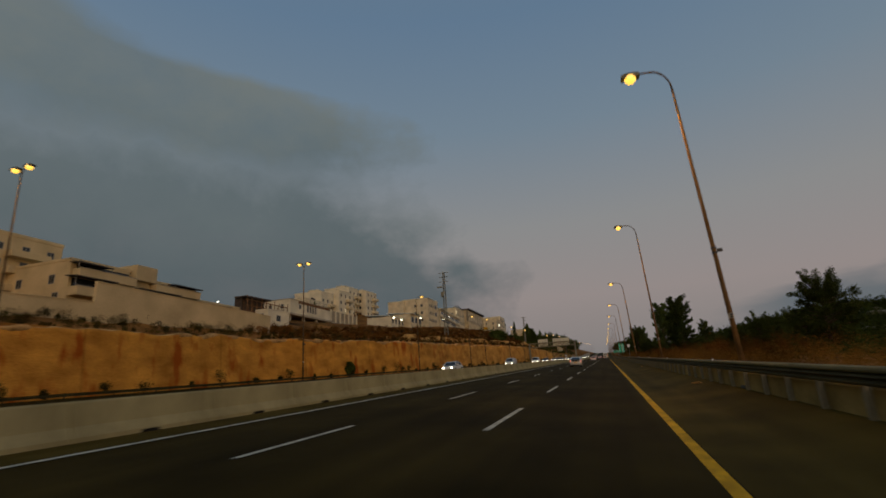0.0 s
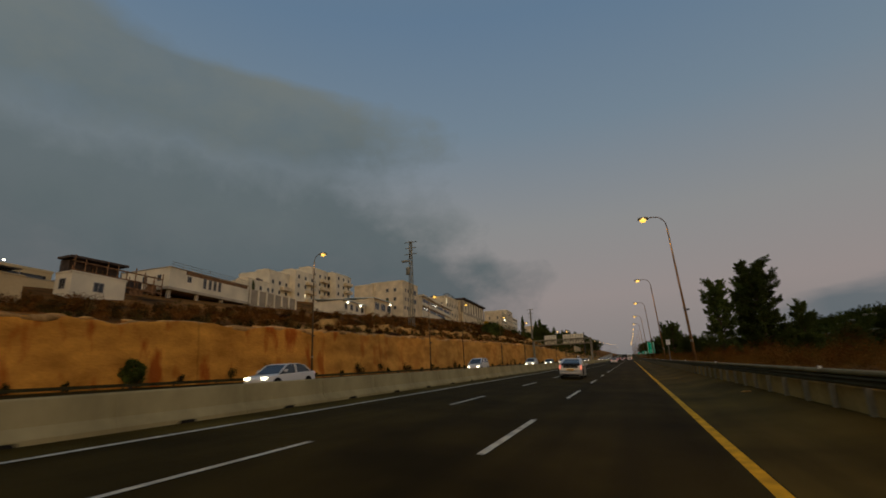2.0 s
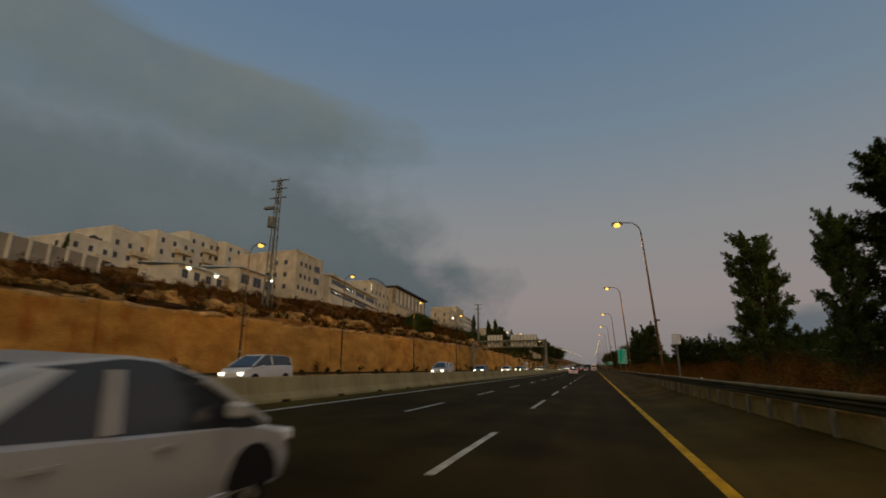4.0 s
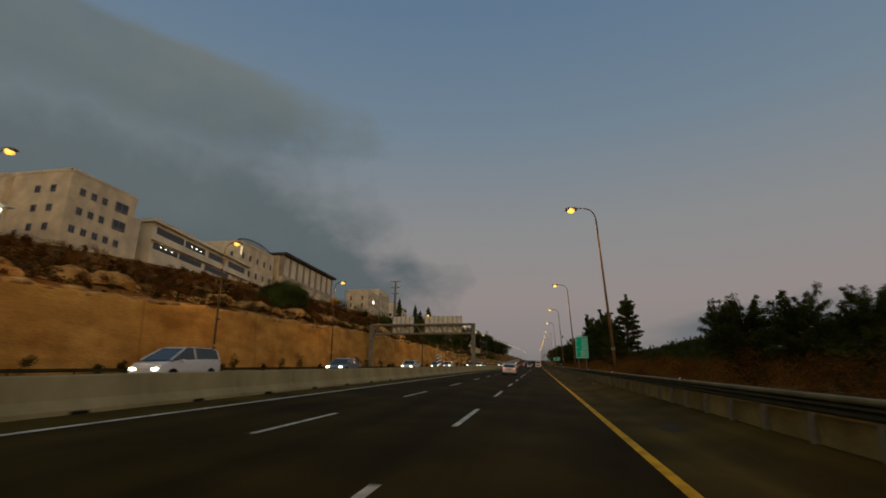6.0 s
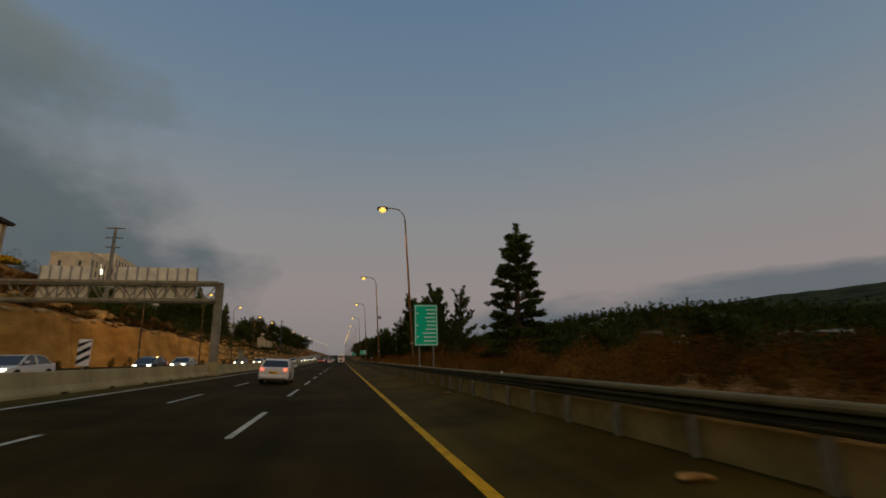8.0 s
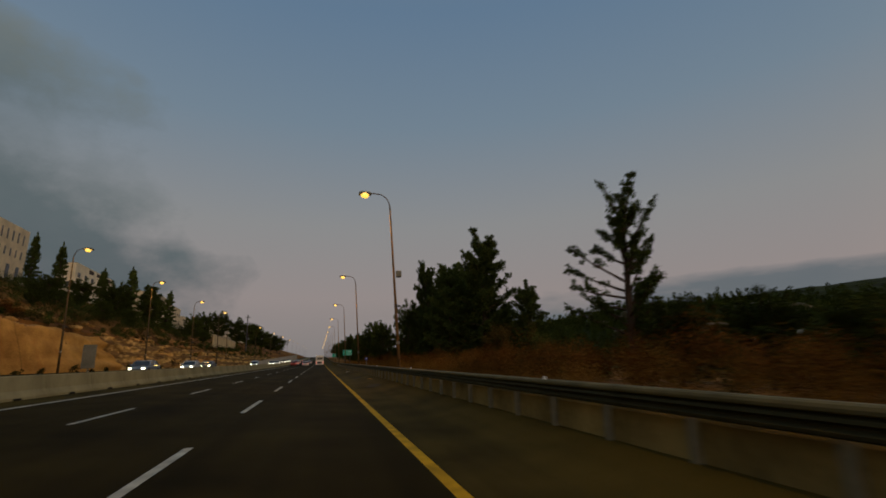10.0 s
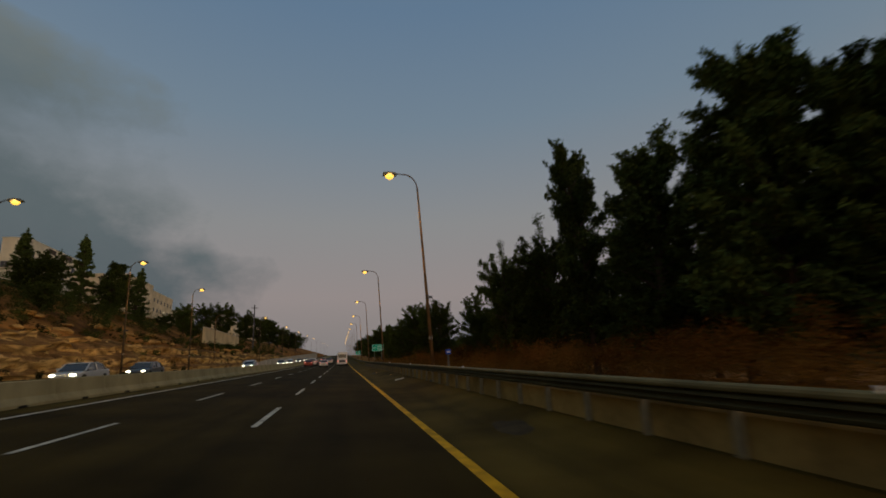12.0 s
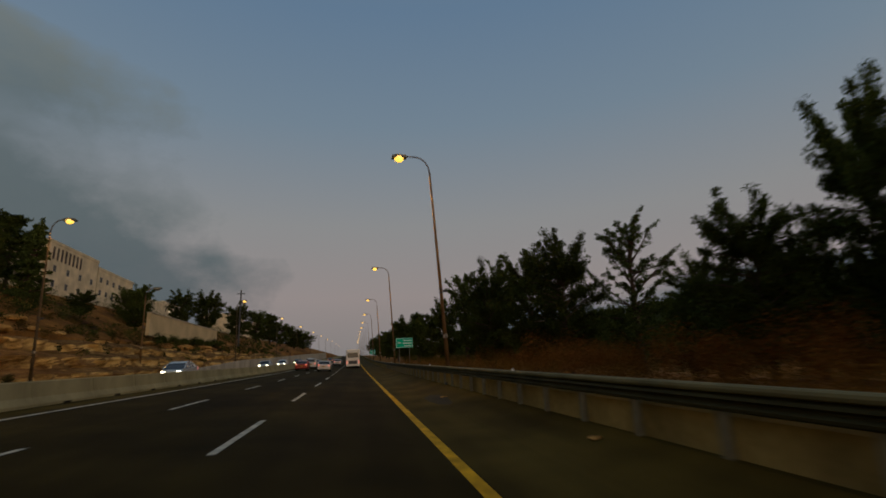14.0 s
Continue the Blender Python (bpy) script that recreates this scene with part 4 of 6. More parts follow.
# long plastered retaining wall over the rock cut
ret = thing("retaining_wall", "tall beige plastered retaining wall above the rock cut", "wall", -51.0, -40.0, plane(-51, 30) + 5.4)
for a, b, h0, h1, name in ((0.0, 78.3, 3.0, 2.75, "wall_panel"), (78.3, 108.0, 5.0, 3.4, "wall_panel")):
    s = Shape().prism([(a, -2.5), (b, -2.5), (b, h1 + (0.0414 * (b - 70))), (a, h0 + (0.0414 * (a - 70)))], -0.35, 0.0)
    part(name, s, PLASTER, ret)
    part("coping", Shape().prism([(a, h0 + 0.0414 * (a - 70)), (b, h1 + 0.0414 * (b - 70)), (b, h1 + 0.0414 * (b - 70) + 0.12), (a, h0 + 0.0414 * (a - 70) + 0.12)], -0.42, 0.07), PLASTER, ret)

# terraced flats with dark awnings, stepping down along the slope
def terrace(ob, y0, y1, low, high, deep, shade0, shade1):
    """One storey's terrace from y0 to y1: a parapet band, a dark panel for recess shade with glass above it and an
    awning over shade0 to shade1.
    """
    part("balcony", Shape().box(-0.2, deep, y0, y1, low, low + 1.25, 0.05), PLASTER, ob)
    part("balcony_coping", Shape().box(deep - 0.22, deep + 0.05, y0 - 0.05, y1 + 0.05, low + 1.25, low + 1.33, 0.02), PALE_CONCRETE, ob)
    # Shade between parapet and awning, laid on the wall as a dark panel.
    part("recess", Shape().box(-0.3, 0.03, y0 + 0.4, y1 - 0.4, low + 1.2, high), HOLE_SHADE, ob)
    k = max(2, int((y1 - y0) / 2.2))
    for i in range(k):
        a = y0 + 0.6 + (y1 - y0 - 1.2) * i / k
        part("glass_door", Shape().box(0.03, 0.07, a, a + (y1 - y0 - 1.2) / k - 0.15, low + 1.2, high - 0.1), GLASS, ob)
    part("awning", Shape().prism([(0.0, high + 0.16), (deep + 0.5, high - 0.06), (deep + 0.5, high - 0.20), (0.0, high + 0.04)], shade0, shade1, "y"), AWNING, ob, "dark fabric awning")
    for a in (shade0 + 0.1, shade1 - 0.1):
        part("awning_post", Shape().tube([(deep + 0.3, a, low + 1.2), (deep + 0.3, a, high - 0.1)], 0.04, 6), FRAME_PAINT, ob)


flats, n, hh = building("terraced_flats", "beige terraced flats with dark awnings over deep balconies", -67.5, 46.5, 55.5, 13, 9.0, 15.6, PLASTER, ends=[(1.0, 3), (3.6, 2)], parapet=0.35)
terrace(flats, 0.0, 9.0, 1.6, 4.2, 1.8, -0.6, 5.6)
terrace(flats, 0.4, 9.2, 4.2, 6.2, 1.4, -0.2, 4.8)
flats, n, hh = building("terraced_flats", "stepped beige flats with a flat roof and awnings", -67.5, 55.8, 68.6, 13, 9.0, 14.4, PLASTER, parapet=0.3)
terrace(flats, 0.0, 12.6, 1.4, 3.6, 1.8, 0.0, 7.8)
terrace(flats, 3.4, 12.6, 3.6, 5.4, 1.4, 6.6, 12.6)
part("roof_room", Shape().box(-7, 0.9, 0.0, 3.8, 5.0, 7.4, 0.05), PLASTER, flats)
part("roof_room", Shape().box(-9, -3.0, 8.0, 11.5, 5.2, 6.6, 0.05), PLASTER, flats)
flats, n, hh = building("terraced_flats", "low end of the beige flats with one awning", -67.5, 68.9, 80.0, 12, 8.6, 12.2, PLASTER, parapet=0.3)
terrace(flats, 0.2, 10.8, 1.0, 3.1, 1.7, -1.5, 6.5)
part("roof_lamp", Shape().box(-1.0, -0.8, 6.0, 6.2, 4.3, 4.5, 0.02), WHITE_ON, flats, "small glowing white lamp")
part("lamp_post", Shape().tube([(-0.9, 6.1, 3.4), (-0.9, 6.1, 4.3)], 0.03, 6), STEEL, flats)
flats, n, hh = building("apartment_block", "beige apartment block with stacked balconies", -80, 36, 53.5, 12, 12.0, 20.4, PLASTER, rows=[(1.2, 5), (3.8, 5), (6.2, 5)], ends=[(1.0, 3), (3.6, 3)], win=(0.9, 0.9))
for z0 in (0.9, 3.5, 6.0):
    part("balcony", Shape().box(0, 1.6, 9.5, 15, z0 - 0.9, z0 + 0.1, 0.05), PLASTER, flats)

# raw frame of a house under scaffolding
site = thing("scaffolded_house", "dark unfinished house frame under brown timber scaffolding", "building", -68, 82.4, plane(-68, 82.4) + 9.2)
part("roof_slab", Shape().prism([(-0.2, 5.5), (8.0, 5.7), (8.0, 6.0), (-0.2, 5.8)], -2.8, 0.1), DARK_ROOF, site, "dark bare roof slab")
part("core", Shape().box(-3.4, -1.6, 0.6, 7.8, -2, 5.6, 0.05), DARK_ROOF, site)
part("core", Shape().box(-4.0, -3.0, 7.8, 12.8, -2, 4.6, 0.05), DARK_ROOF, site)
for i in range(10):
    part("standard", Shape().tube([(0, 0.3 + i * 1.5, -2), (0.05 + 0.12 * math.sin(5 * i), 0.35 + i * 1.5, 5.9 - 0.35 * (i % 3))], 0.08, 6), TIMBER, site)
    part("inner_standard", Shape().tube([(-1.3, 1.0 + i * 1.4, -2), (-1.3, 0.95 + i * 1.4, 5.2 - 0.4 * ((i + 1) % 3))], 0.07, 6), TIMBER, site)
for k in range(5):
    part("ledger", Shape().prism([(0, 0.2 + 1.2 * k), (13.8, 0.35 + 1.15 * k), (13.8, 0.5 + 1.15 * k), (0, 0.35 + 1.2 * k)], -0.1, 0.1), TIMBER, site)
for k in range(3):
    part("deck", Shape().box(-1.3, -0.12, 0, 13.7, 0.45 + 1.2 * k, 0.53 + 1.2 * k), TIMBER, site)
for u, z, w, hh in ((8.8, 1.2, 2.0, 1.5), (11.5, 2.4, 1.6, 1.6), (12.8, 0.4, 2.2, 1.3)):
    part("formwork_panel", Shape().box(-0.3, -0.14, u, u + w, z, z + hh, 0.02), TIMBER, site)

hut, n, hh = building("site_hut", "small white flat-roofed hut with two windows", -58, 76.4, 83.0, 2.8, 8.4, 11.0, WHITE_WALL, parapet=0.16)
put_window(hut, 0, 3.2, 0.75, 1.1, 1.0)
put_window(hut, 1, 1.4, 0.75, 0.9, 1.1)

# long hall that stands on pillars
hall = thing("long_hall", "long off-white hall on concrete pillars with roof rails", "building", -68, 97.5, 18.55)
part("wall", Shape().prism([(0, 1.6), (18, 1.6), (18, 4.75), (0, 4.85)], -11, 0), WHITE_WALL, hall)
part("floor_edge", Shape().box(-11.3, 0.35, -0.4, 18.3, 1.15, 1.62, 0.05), PALE_CONCRETE, hall)
part("back_wall", Shape().box(-10.5, -5, 0.5, 17.5, -3, 1.2), GREY_WALL, hall)
# Thin dark sheet added for the shade below the raised floor.
part("void_wall", Shape().box(-5.0, -4.9, 0.6, 17.4, -3, 1.16), HOLE_SHADE, hall)
for i in range(4):
    part("pillar", Shape().box(-0.7, -0.15, 0.2 + i * 5.6, 0.75 + i * 5.6, -3, 1.2, 0.04), PALE_CONCRETE, hall)
part("roof", Shape().prism([(-0.12, 4.85), (18.12, 4.75), (18.12, 4.87), (-0.12, 4.97)], -11.1, 0.12), GREY_WALL, hall)
part("bare_band", Shape().prism([(3.2, 4.15), (17.6, 4.15), (17.6, 4.72), (3.2, 4.8)], -0.05, 0.03), TIMBER, hall, "bare brown band below the roof")
part("annex_wall", Shape().box(-8, -0.4, 18.2, 33.5, -3.5, 4.5, 0.05), GREY_WALL, hall, "bare grey block annex")
part("annex_floor_edge", Shape().box(-8, -0.1, 18.3, 33.7, 1.0, 1.4, 0.04), PALE_CONCRETE, hall)
for i in range(7):
    part("annex_pier", Shape().box(-0.4, -0.15, 18.6 + 2.4 * i, 19.0 + 2.4 * i, 1.3, 4.9 - 0.2 * (i % 2), 0.04), WHITE_WALL, hall)
for i in range(10):
    part("rail_post", Shape().tube([(0.2, 0.3 + 1.93 * i, 4.85), (0.2, 0.3 + 1.93 * i, 5.75)], 0.03, 5), STEEL, hall)
for z in (5.3, 5.72):
    part("roof_rail", Shape().tube([(0.2, 0, z), (0.2, 18, z - 0.1)], 0.03, 5), STEEL, hall)
for u, z, w, h in ((3.9, 3.0, 0.7, 0.9), (7.2, 2.5, 0.5, 1.6), (8.4, 2.5, 0.5, 1.6), (9.5, 2.5, 0.5, 1.6), (10.6, 2.5, 0.5, 1.6)):
    put_window(hall, 0, u, z, w, h)
for u in (2.2, 5.5):
    put_window(hall, 1, u, 2.8, 0.7, 0.9)

# far flats
for a, b, x, base, top, fl in ((142, 151, -92, 15.5, 21.4, 2), (151, 160, -93, 15.5, 25.4, 3), (160, 170, -91, 15.5, 26.8, 4), (171, 180, -93, 18, 29.6, 4), (180.5, 190, -90, 18, 29.0, 4)):
    fb, n, hh = building("apartment_block", "pale stone apartment block with small dark windows", x, a, b, 11, base, top, WHITE_WALL, rows=[(1.3 + 2.7 * k, 3) for k in range(fl)], ends=[(1.3 + 2.7 * k, 2) for k in range(fl)], win=(0.75, 1.0), lit=(5,) if a == 160 else ())
    part("roof_room", Shape().box(-7, -3, 2.5, 6, hh - 0.1, hh + 1.7, 0.05), STONE_FACE, fb)
    part("upper_step", Shape().box(-9, -0.6, n * 0.55, n - 0.3, hh - 0.1, hh + 0.9, 0.05), STONE_FACE, fb)
    if a == 142:
        part("dome", Shape().tube([(-3.5, 7.2, hh), (-3.5, 7.2, hh + 1.0), (-3.5, 7.2, hh + 1.9), (-3.5, 7.2, hh + 2.4)], [1.7, 1.6, 1.0, 0.15], 14), DARK_ROOF, fb, "small dark dome")
    for k in range(1, fl):
        part("balcony", Shape().box(0, 1.3, n * 0.52, n * 0.95, 2.7 * k - 0.2, 2.7 * k + 0.8, 0.05), STONE_FACE, fb)

# low white sheds with white lamps before the school block
shed, n, hh = building("low_shed", "low white shed with a pale roof and a lamp", -60, 137, 147, 8, 11.6, 14.2, WHITE_WALL, rows=[(0.8, 4)], parapet=0.15)
part("roof", Shape().prism([(0.5, 2.85), (0.5, 2.7), (-8.4, 3.5), (-8.4, 3.65)], -0.4, 10.4, "y"), SHED_ROOF, shed, "pale bluish sheet roof")
for u in (1.6, 7.6):
    part("wall_lamp", Shape().box(0, 0.3, u, u + 0.45, 2.25, 2.5, 0.04), WHITE_ON, shed, "glowing white wall lamp")
shed, n, hh = building("low_shed", "low pale annex with a glazed front", -58, 148, 158, 8, 12.4, 15.8, STONE_FACE, rows=[(0.9, 3)], parapet=0.15, win=(2.0, 1.6))
part("roof", Shape().prism([(0.5, 3.6), (0.5, 3.45), (-8.4, 4.1), (-8.4, 4.25)], -0.4, 10.4, "y"), SHED_ROOF, shed, "pale bluish sheet roof")
part("wall_lamp", Shape().box(0, 0.3, 8.8, 9.2, 2.8, 3.05, 0.04), WHITE_ON, shed, "glowing white wall lamp")

# four-storey school block
block, n, hh = building("school_block", "four-storey pale stone block with small square windows", -57.5, 164, 174.6, 10, 13.6, 22.5, STONE_FACE, rows=(), ends=(), parapet=0.35)
for z0, us in ((1.1, (1.4, 3.1, 4.8, 6.5, 8.2)), (3.6, (1.9, 3.6, 5.3)), (6.2, (1.9, 3.6, 5.3))):
    for u in us:
        put_window(block, 0, u, z0, 0.72, 0.85)
    for u in (2.4, 4.8):
        put_window(block, 1, u, z0, 0.72, 0.85)
for z0 in (3.5, 6.1):
    put_window(block, 0, 8.2, z0, 2.1, 1.25)
    part("grille", Shape().box(0.07, 0.11, 7.1, 9.3, z0 + 0.1, z0 + 0.18), FRAME_PAINT, block)
part("stair_wing", Shape().box(-9, -0.4, 10.6, 12.4, -2.5, 6.4, 0.05), STONE_FACE, block)
annex, n, hh = building("school_annex", "plain beige stone annex beside the school block", -66.5, 163.0, 168.0, 6, 13.0, 21.6, STONE_FACE, ends=[(2, 2)], win=(0.8, 0.9))

# long white building with ribbon windows
longb = thing("ribbon_window_building", "long white building with dark ribbon windows and lit rooms", "building", -58, 179, plane(-58, 192) + 15.0)
part("wall", Shape().prism([(0, -2.5), (26, -2.5), (26, 3.5), (0, 4.7)], -9, 0), WHITE_WALL, longb)
part("roof_edge", Shape().prism([(-0.5, 4.6), (26.5, 3.4), (26.5, 3.85), (-0.5, 5.1)], -9.4, 0.7), WHITE_WALL, longb)
for a, b, k in ((0.8, 7.0, 0), (7.4, 12.6, 1), (13.6, 18.5, 2), (19.6, 25.0, 3)):
    part("ribbon_window", Shape().prism([(a, 3.0 - a * 0.045), (b, 3.0 - b * 0.045), (b, 4.1 - b * 0.045), (a, 4.1 - a * 0.045)], -0.1, 0.03), GLASS, longb)
for a, b in ((0.5, 6.0), (6.4, 12.0), (13.0, 20.0)):
    part("ribbon_window", Shape().prism([(a, 0.55 - 0.042 * a), (b, 0.55 - 0.042 * b), (b, 1.5 - 0.042 * b), (a, 1.5 - 0.042 * a)], -0.1, 0.03), GLASS, longb)
for u, z in ((1.8, 1.05), (3.0, 1.0), (4.4, 0.95), (8.8, 3.1), (10.0, 3.0), (11.3, 2.9)):
    part("lit_lamp", Shape().box(0.0, 0.10, u, u + 0.34, z, z + 0.07, 0.01), WHITE_ON, longb, "glowing white room lamp")
part("sill_band", Shape().prism([(-0.3, 1.7), (26.3, 0.6), (26.3, 0.95), (-0.3, 2.1)], 0, 0.6), WHITE_WALL, longb)

attic, n, hh = building("stair_tower_wing", "pale stone wing with rows of narrow windows", -58.6, 202.5, 216.0, 10, 15.0, 22.4, STONE_FACE, rows=[(1.2, 5), (4.4, 5)], ends=[(4.4, 3)], win=(0.55, 1.1))
part("lit_pane", Shape().box(0.0, 0.06, 0.4, 0.8, 5.0, 6.8, 0.01), ROOM_ON, attic, "glowing narrow window")
arch = []
rim = []
for k in range(13):
    a = math.pi * k / 12
    arch.append((7.2 - 7.2 * math.cos(a), 7.3 + 2.0 * math.sin(a)))
    rim.append((-1.0, 7.2 - 7.4 * math.cos(a), 7.3 + 2.15 * math.sin(a)))
part("arched_roof", Shape().prism(arch, -8, -1.2), ROOF_GLASS, attic, "pale arched glass roof")
part("arch_rim", Shape().tube(rim, 0.11, 6), DARK_STEEL, attic, "thin dark rim of the arched roof")

# hall with tall piers under a dark roof
piers = thing("columned_hall", "pale hall with tall piers under a dark overhanging roof", "building", -57.4, 217.5, plane(-57.4, 231) + 16.2)
part("wall", Shape().box(-5, -0.8, 0, 28.5, -2.5, 6.6, 0.05), STONE_FACE, piers)
part("plinth", Shape().box(-0.8, 0.3, -0.3, 28.8, -2.5, 1.6, 0.05), STONE_FACE, piers)
part("roof", Shape().prism([(-0.6, 6.6), (29.4, 6.7), (29.4, 7.15), (-0.6, 7.1)], -5.4, 0.9), DARK_ROOF, piers)
part("roof_edge", Shape().prism([(-0.7, 6.85), (29.5, 6.98), (29.5, 7.2), (-0.7, 7.2)], 0.9, 1.0), DARK_STEEL, piers)
for i in range(9):
    # The piers' darker grey stands in for shade on them.
    part("pier", Shape().box(-0.8, 0.25, 0.1 + i * 3.5, 0.5 + i * 3.5, 1.5, 6.6, 0.04), GREY_WALL, piers)
    if i < 8:
        part("wall_bay", Shape().box(-0.82, 0.05, 1.1 + i * 3.5, 3.3 + i * 3.5, 1.6, 6.5, 0.03), WHITE_WALL, piers)
        # Dark glass strips stand in for shaded recesses between the bays.
        part("slot_window", Shape().box(-0.82, -0.6, 0.5 + i * 3.5, 1.1 + i * 3.5, 1.6, 6.5), GLASS, piers)
        part("balustrade_panel", Shape().box(0.3, 0.42, 0.3 + i * 3.5, 3.5 + i * 3.5, 1.0, 1.95, 0.02), PALE_CONCRETE, piers)
part("yellow_balcony", Shape().box(-1, 1.8, 28.0, 31.5, 0.3, 1.2, 0.05), YELLOW_LINE, piers, "yellow balcony front")

# corner building with a lit emblem
star, n, hh = building("corner_building", "pale stone corner building with narrow windows and a lit emblem", -55.5, 272, 284, 8, 15.2, 22.4, STONE_FACE, rows=[(4.9, 6), (2.6, 6)], ends=[(2.0, 2), (4.4, 2)], win=(0.45, 1.3), lit=(3,))
part("emblem", Shape().prism([(5.2, 3.9), (5.9, 3.9), (5.75, 4.25), (5.95, 4.5), (5.55, 5.0), (5.15, 4.5), (5.35, 4.25)], 0, 0.12), WHITE_ON, star, "glowing white emblem")
part("tall_block", Shape().box(-12, -0.2, 12, 25, -2.5, 10.4, 0.05), STONE_FACE, star)
for i in range(7):
    part("slot_window", Shape().box(-0.25, -0.16, 12.9 + 1.7 * i, 13.3 + 1.7 * i, 7.2, 9.2), GLASS, star)
    part("slot_window", Shape().box(-0.25, -0.16, 12.9 + 1.7 * i, 13.3 + 1.7 * i, 4.4, 5.9), GLASS, star)
for i in range(4):
    part("tall_window", Shape().box(-0.25, -0.14, 13.4 + 3.0 * i, 14.4 + 3.0 * i, 0.2, 2.9), GLASS, star)
part("balustrade", Shape().box(0, 0.3, 0, 25, -0.6, 0.3, 0.05), PALE_CONCRETE, star)
wb, n, hh = building("white_house", "white flat-roofed house with a row of dark roof openings", -70, 350, 377, 5, 19.0, 27.2, WHITE_WALL, rows=[(1.5, 6), (4.4, 6)], ends=[(1.5, 2)], win=(1.6, 1.3), parapet=0.2)
# Solid dark boxes give the shade inside the roof openings.
for a, b in ((8.5, 11.5), (14.0, 19.0), (21.0, 26.0)):
    part("roof_opening", Shape().box(-0.5, 0.12, a, b, hh - 1.35, hh - 0.25, 0.03), DARK_ROOF, wb)

tall, n, hh = building("slot_window_building", "pale stone building with tall brown slot windows along its top", -51, 356, 372.5, 12, 12.8, 20.6, STONE_FACE, rows=[(3.0, 4), (0.4, 4)], ends=[(3.0, 2)], win=(0.7, 1.0))
for i in range(8):
    part("slot_window", Shape().box(-0.1, 0.05, 1.0 + 1.25 * i, 1.5 + 1.25 * i, 5.0, 7.2), DARK_ROOF, tall)
wing, n, hh = building("stone_wing", "long pale stone wing with small square windows", -51, 372.8, 389, 11, 12.6, 18.6, STONE_FACE, rows=[(1.0, 6), (3.6, 6)], ends=[], win=(0.7, 0.9), lit=(4,))
for a, b, x, base, top in ((424, 436, -60, 12, 17.5), (446, 462, -64, 12, 19), (520, 560, -60, 10, 20), (600, 650, -62, 10, 20)):
    fb, n, hh = building("apartment_block", "far pale apartment block with dark windows", x, a, b, 12, base, top, STONE_FACE, rows=[(1.2 + 2.8 * k, 5) for k in range(int((top - base) / 3))], win=(1.0, 1.2), lit=(3, 7))

# retaining walls further on
s = Shape().prism([(0, -2.5), (37, -2.5), (37, 1.7), (0, 0.85)], -0.5, 0)
rw = thing("stone_retaining_wall", "beige stone retaining wall on the slope", "wall", -30, 345, plane(-30, 363) + 6.6)
part("wall_panel", s, PLASTER, rw)
part("coping", Shape().prism([(0, 0.85), (37, 1.7), (37, 1.85), (0, 1.0)], -0.6, 0.1), PALE_CONCRETE, rw)
rw = thing("concrete_retaining_wall", "low pale concrete wall that climbs beside the opposite lanes", "wall", 0, 0, 0)
vs, fs = [], []
ks = [310 + 10 * i for i in range(26)]
for y in ks:
    x = -16.2
    t = float(np.interp(y, (310, 345, 425, 560), (0.15, 1.5, 2.4, 2.9)))
    z = plane(x, y)
    vs += [(x, y, z - 0.5), (x, y, z + t), (x - 0.35, y, z + t), (x - 0.35, y, z - 0.5)]
for i in range(len(ks) - 1):
    fs += [(4 * i + j, 4 * i + (j + 1) % 4, 4 * i + 4 + (j + 1) % 4, 4 * i + 4 + j) for j in range(4)]
part("wall_panel", Shape().add(vs, fs + [(0, 1, 2, 3), tuple(len(vs) - 4 + j for j in range(4))]), PALE_CONCRETE, rw)

# ---- masts ----
mast = thing("lattice_mast", "tall grey lattice mast with crossarms and antennas", "mast", -42, 135, ground_z(-42, 135) - 0.3)
MH = plane(-42, 135) + 26.6 - mast.location.z
for sx_, sy_ in ((-1, -1), (1, -1), (1, 1), (-1, 1)):
    part("leg", Shape().tube([(0.48 * sx_, 0.48 * sy_, 0), (0.20 * sx_, 0.20 * sy_, MH)], 0.08, 6), STEEL, mast)
for side in range(4):
    n = 14
    for k in range(n):
        s = Shape()
        w0, w1 = 0.48 - 0.28 * k / n, 0.48 - 0.28 * (k + 1) / n
        z0, z1 = MH * k / n, MH * (k + 1) / n
        a, b = ((-w0, -w0), (w1, -w1)) if k % 2 else ((w0, -w0), (-w1, -w1))
        m = Matrix.Rotation(math.pi / 2 * side, 3, "Z")
        s.tube([m @ Vector((a[0], a[1], z0)), m @ Vector((b[0], b[1], z1))], 0.035, 4)
        part("brace", s, STEEL, mast)
for z, w in ((MH - 0.3, 1.5), (MH - 1.6, 1.3), (MH - 3.0, 1.4)):
    part("crossarm", Shape().box(-w, w, -0.07, 0.07, z, z + 0.16, 0.02), STEEL, mast)
part("antenna_box", Shape().box(-2.1, -0.6, -0.25, 0.25, MH - 4.6, MH - 4.2, 0.05), STEEL, mast)
part("antenna_drum", Shape().tube([(-0.5, -0.4, MH - 7.5), (-0.5, -0.4, MH - 6.0)], 0.45, 10), STEEL, mast)
mast = thing("power_mast", "slim steel power mast with three crossarms", "mast", -34.4, 232.3, ground_z(-34.4, 232.3) - 0.2)
MH = plane(-34.4, 232.3) + 20.1 - mast.location.z
part("pole", Shape().tube([(0, 0, 0), (0, 0, MH)], [0.38, 0.2], 8), STEEL, mast)
for k in range(3):
    part("crossarm", Shape().box(-1.3 + 0.15 * k, 1.3 - 0.15 * k, -0.08, 0.08, MH - 0.2 - 1.5 * k, MH - 0.04 - 1.5 * k, 0.02), STEEL, mast)
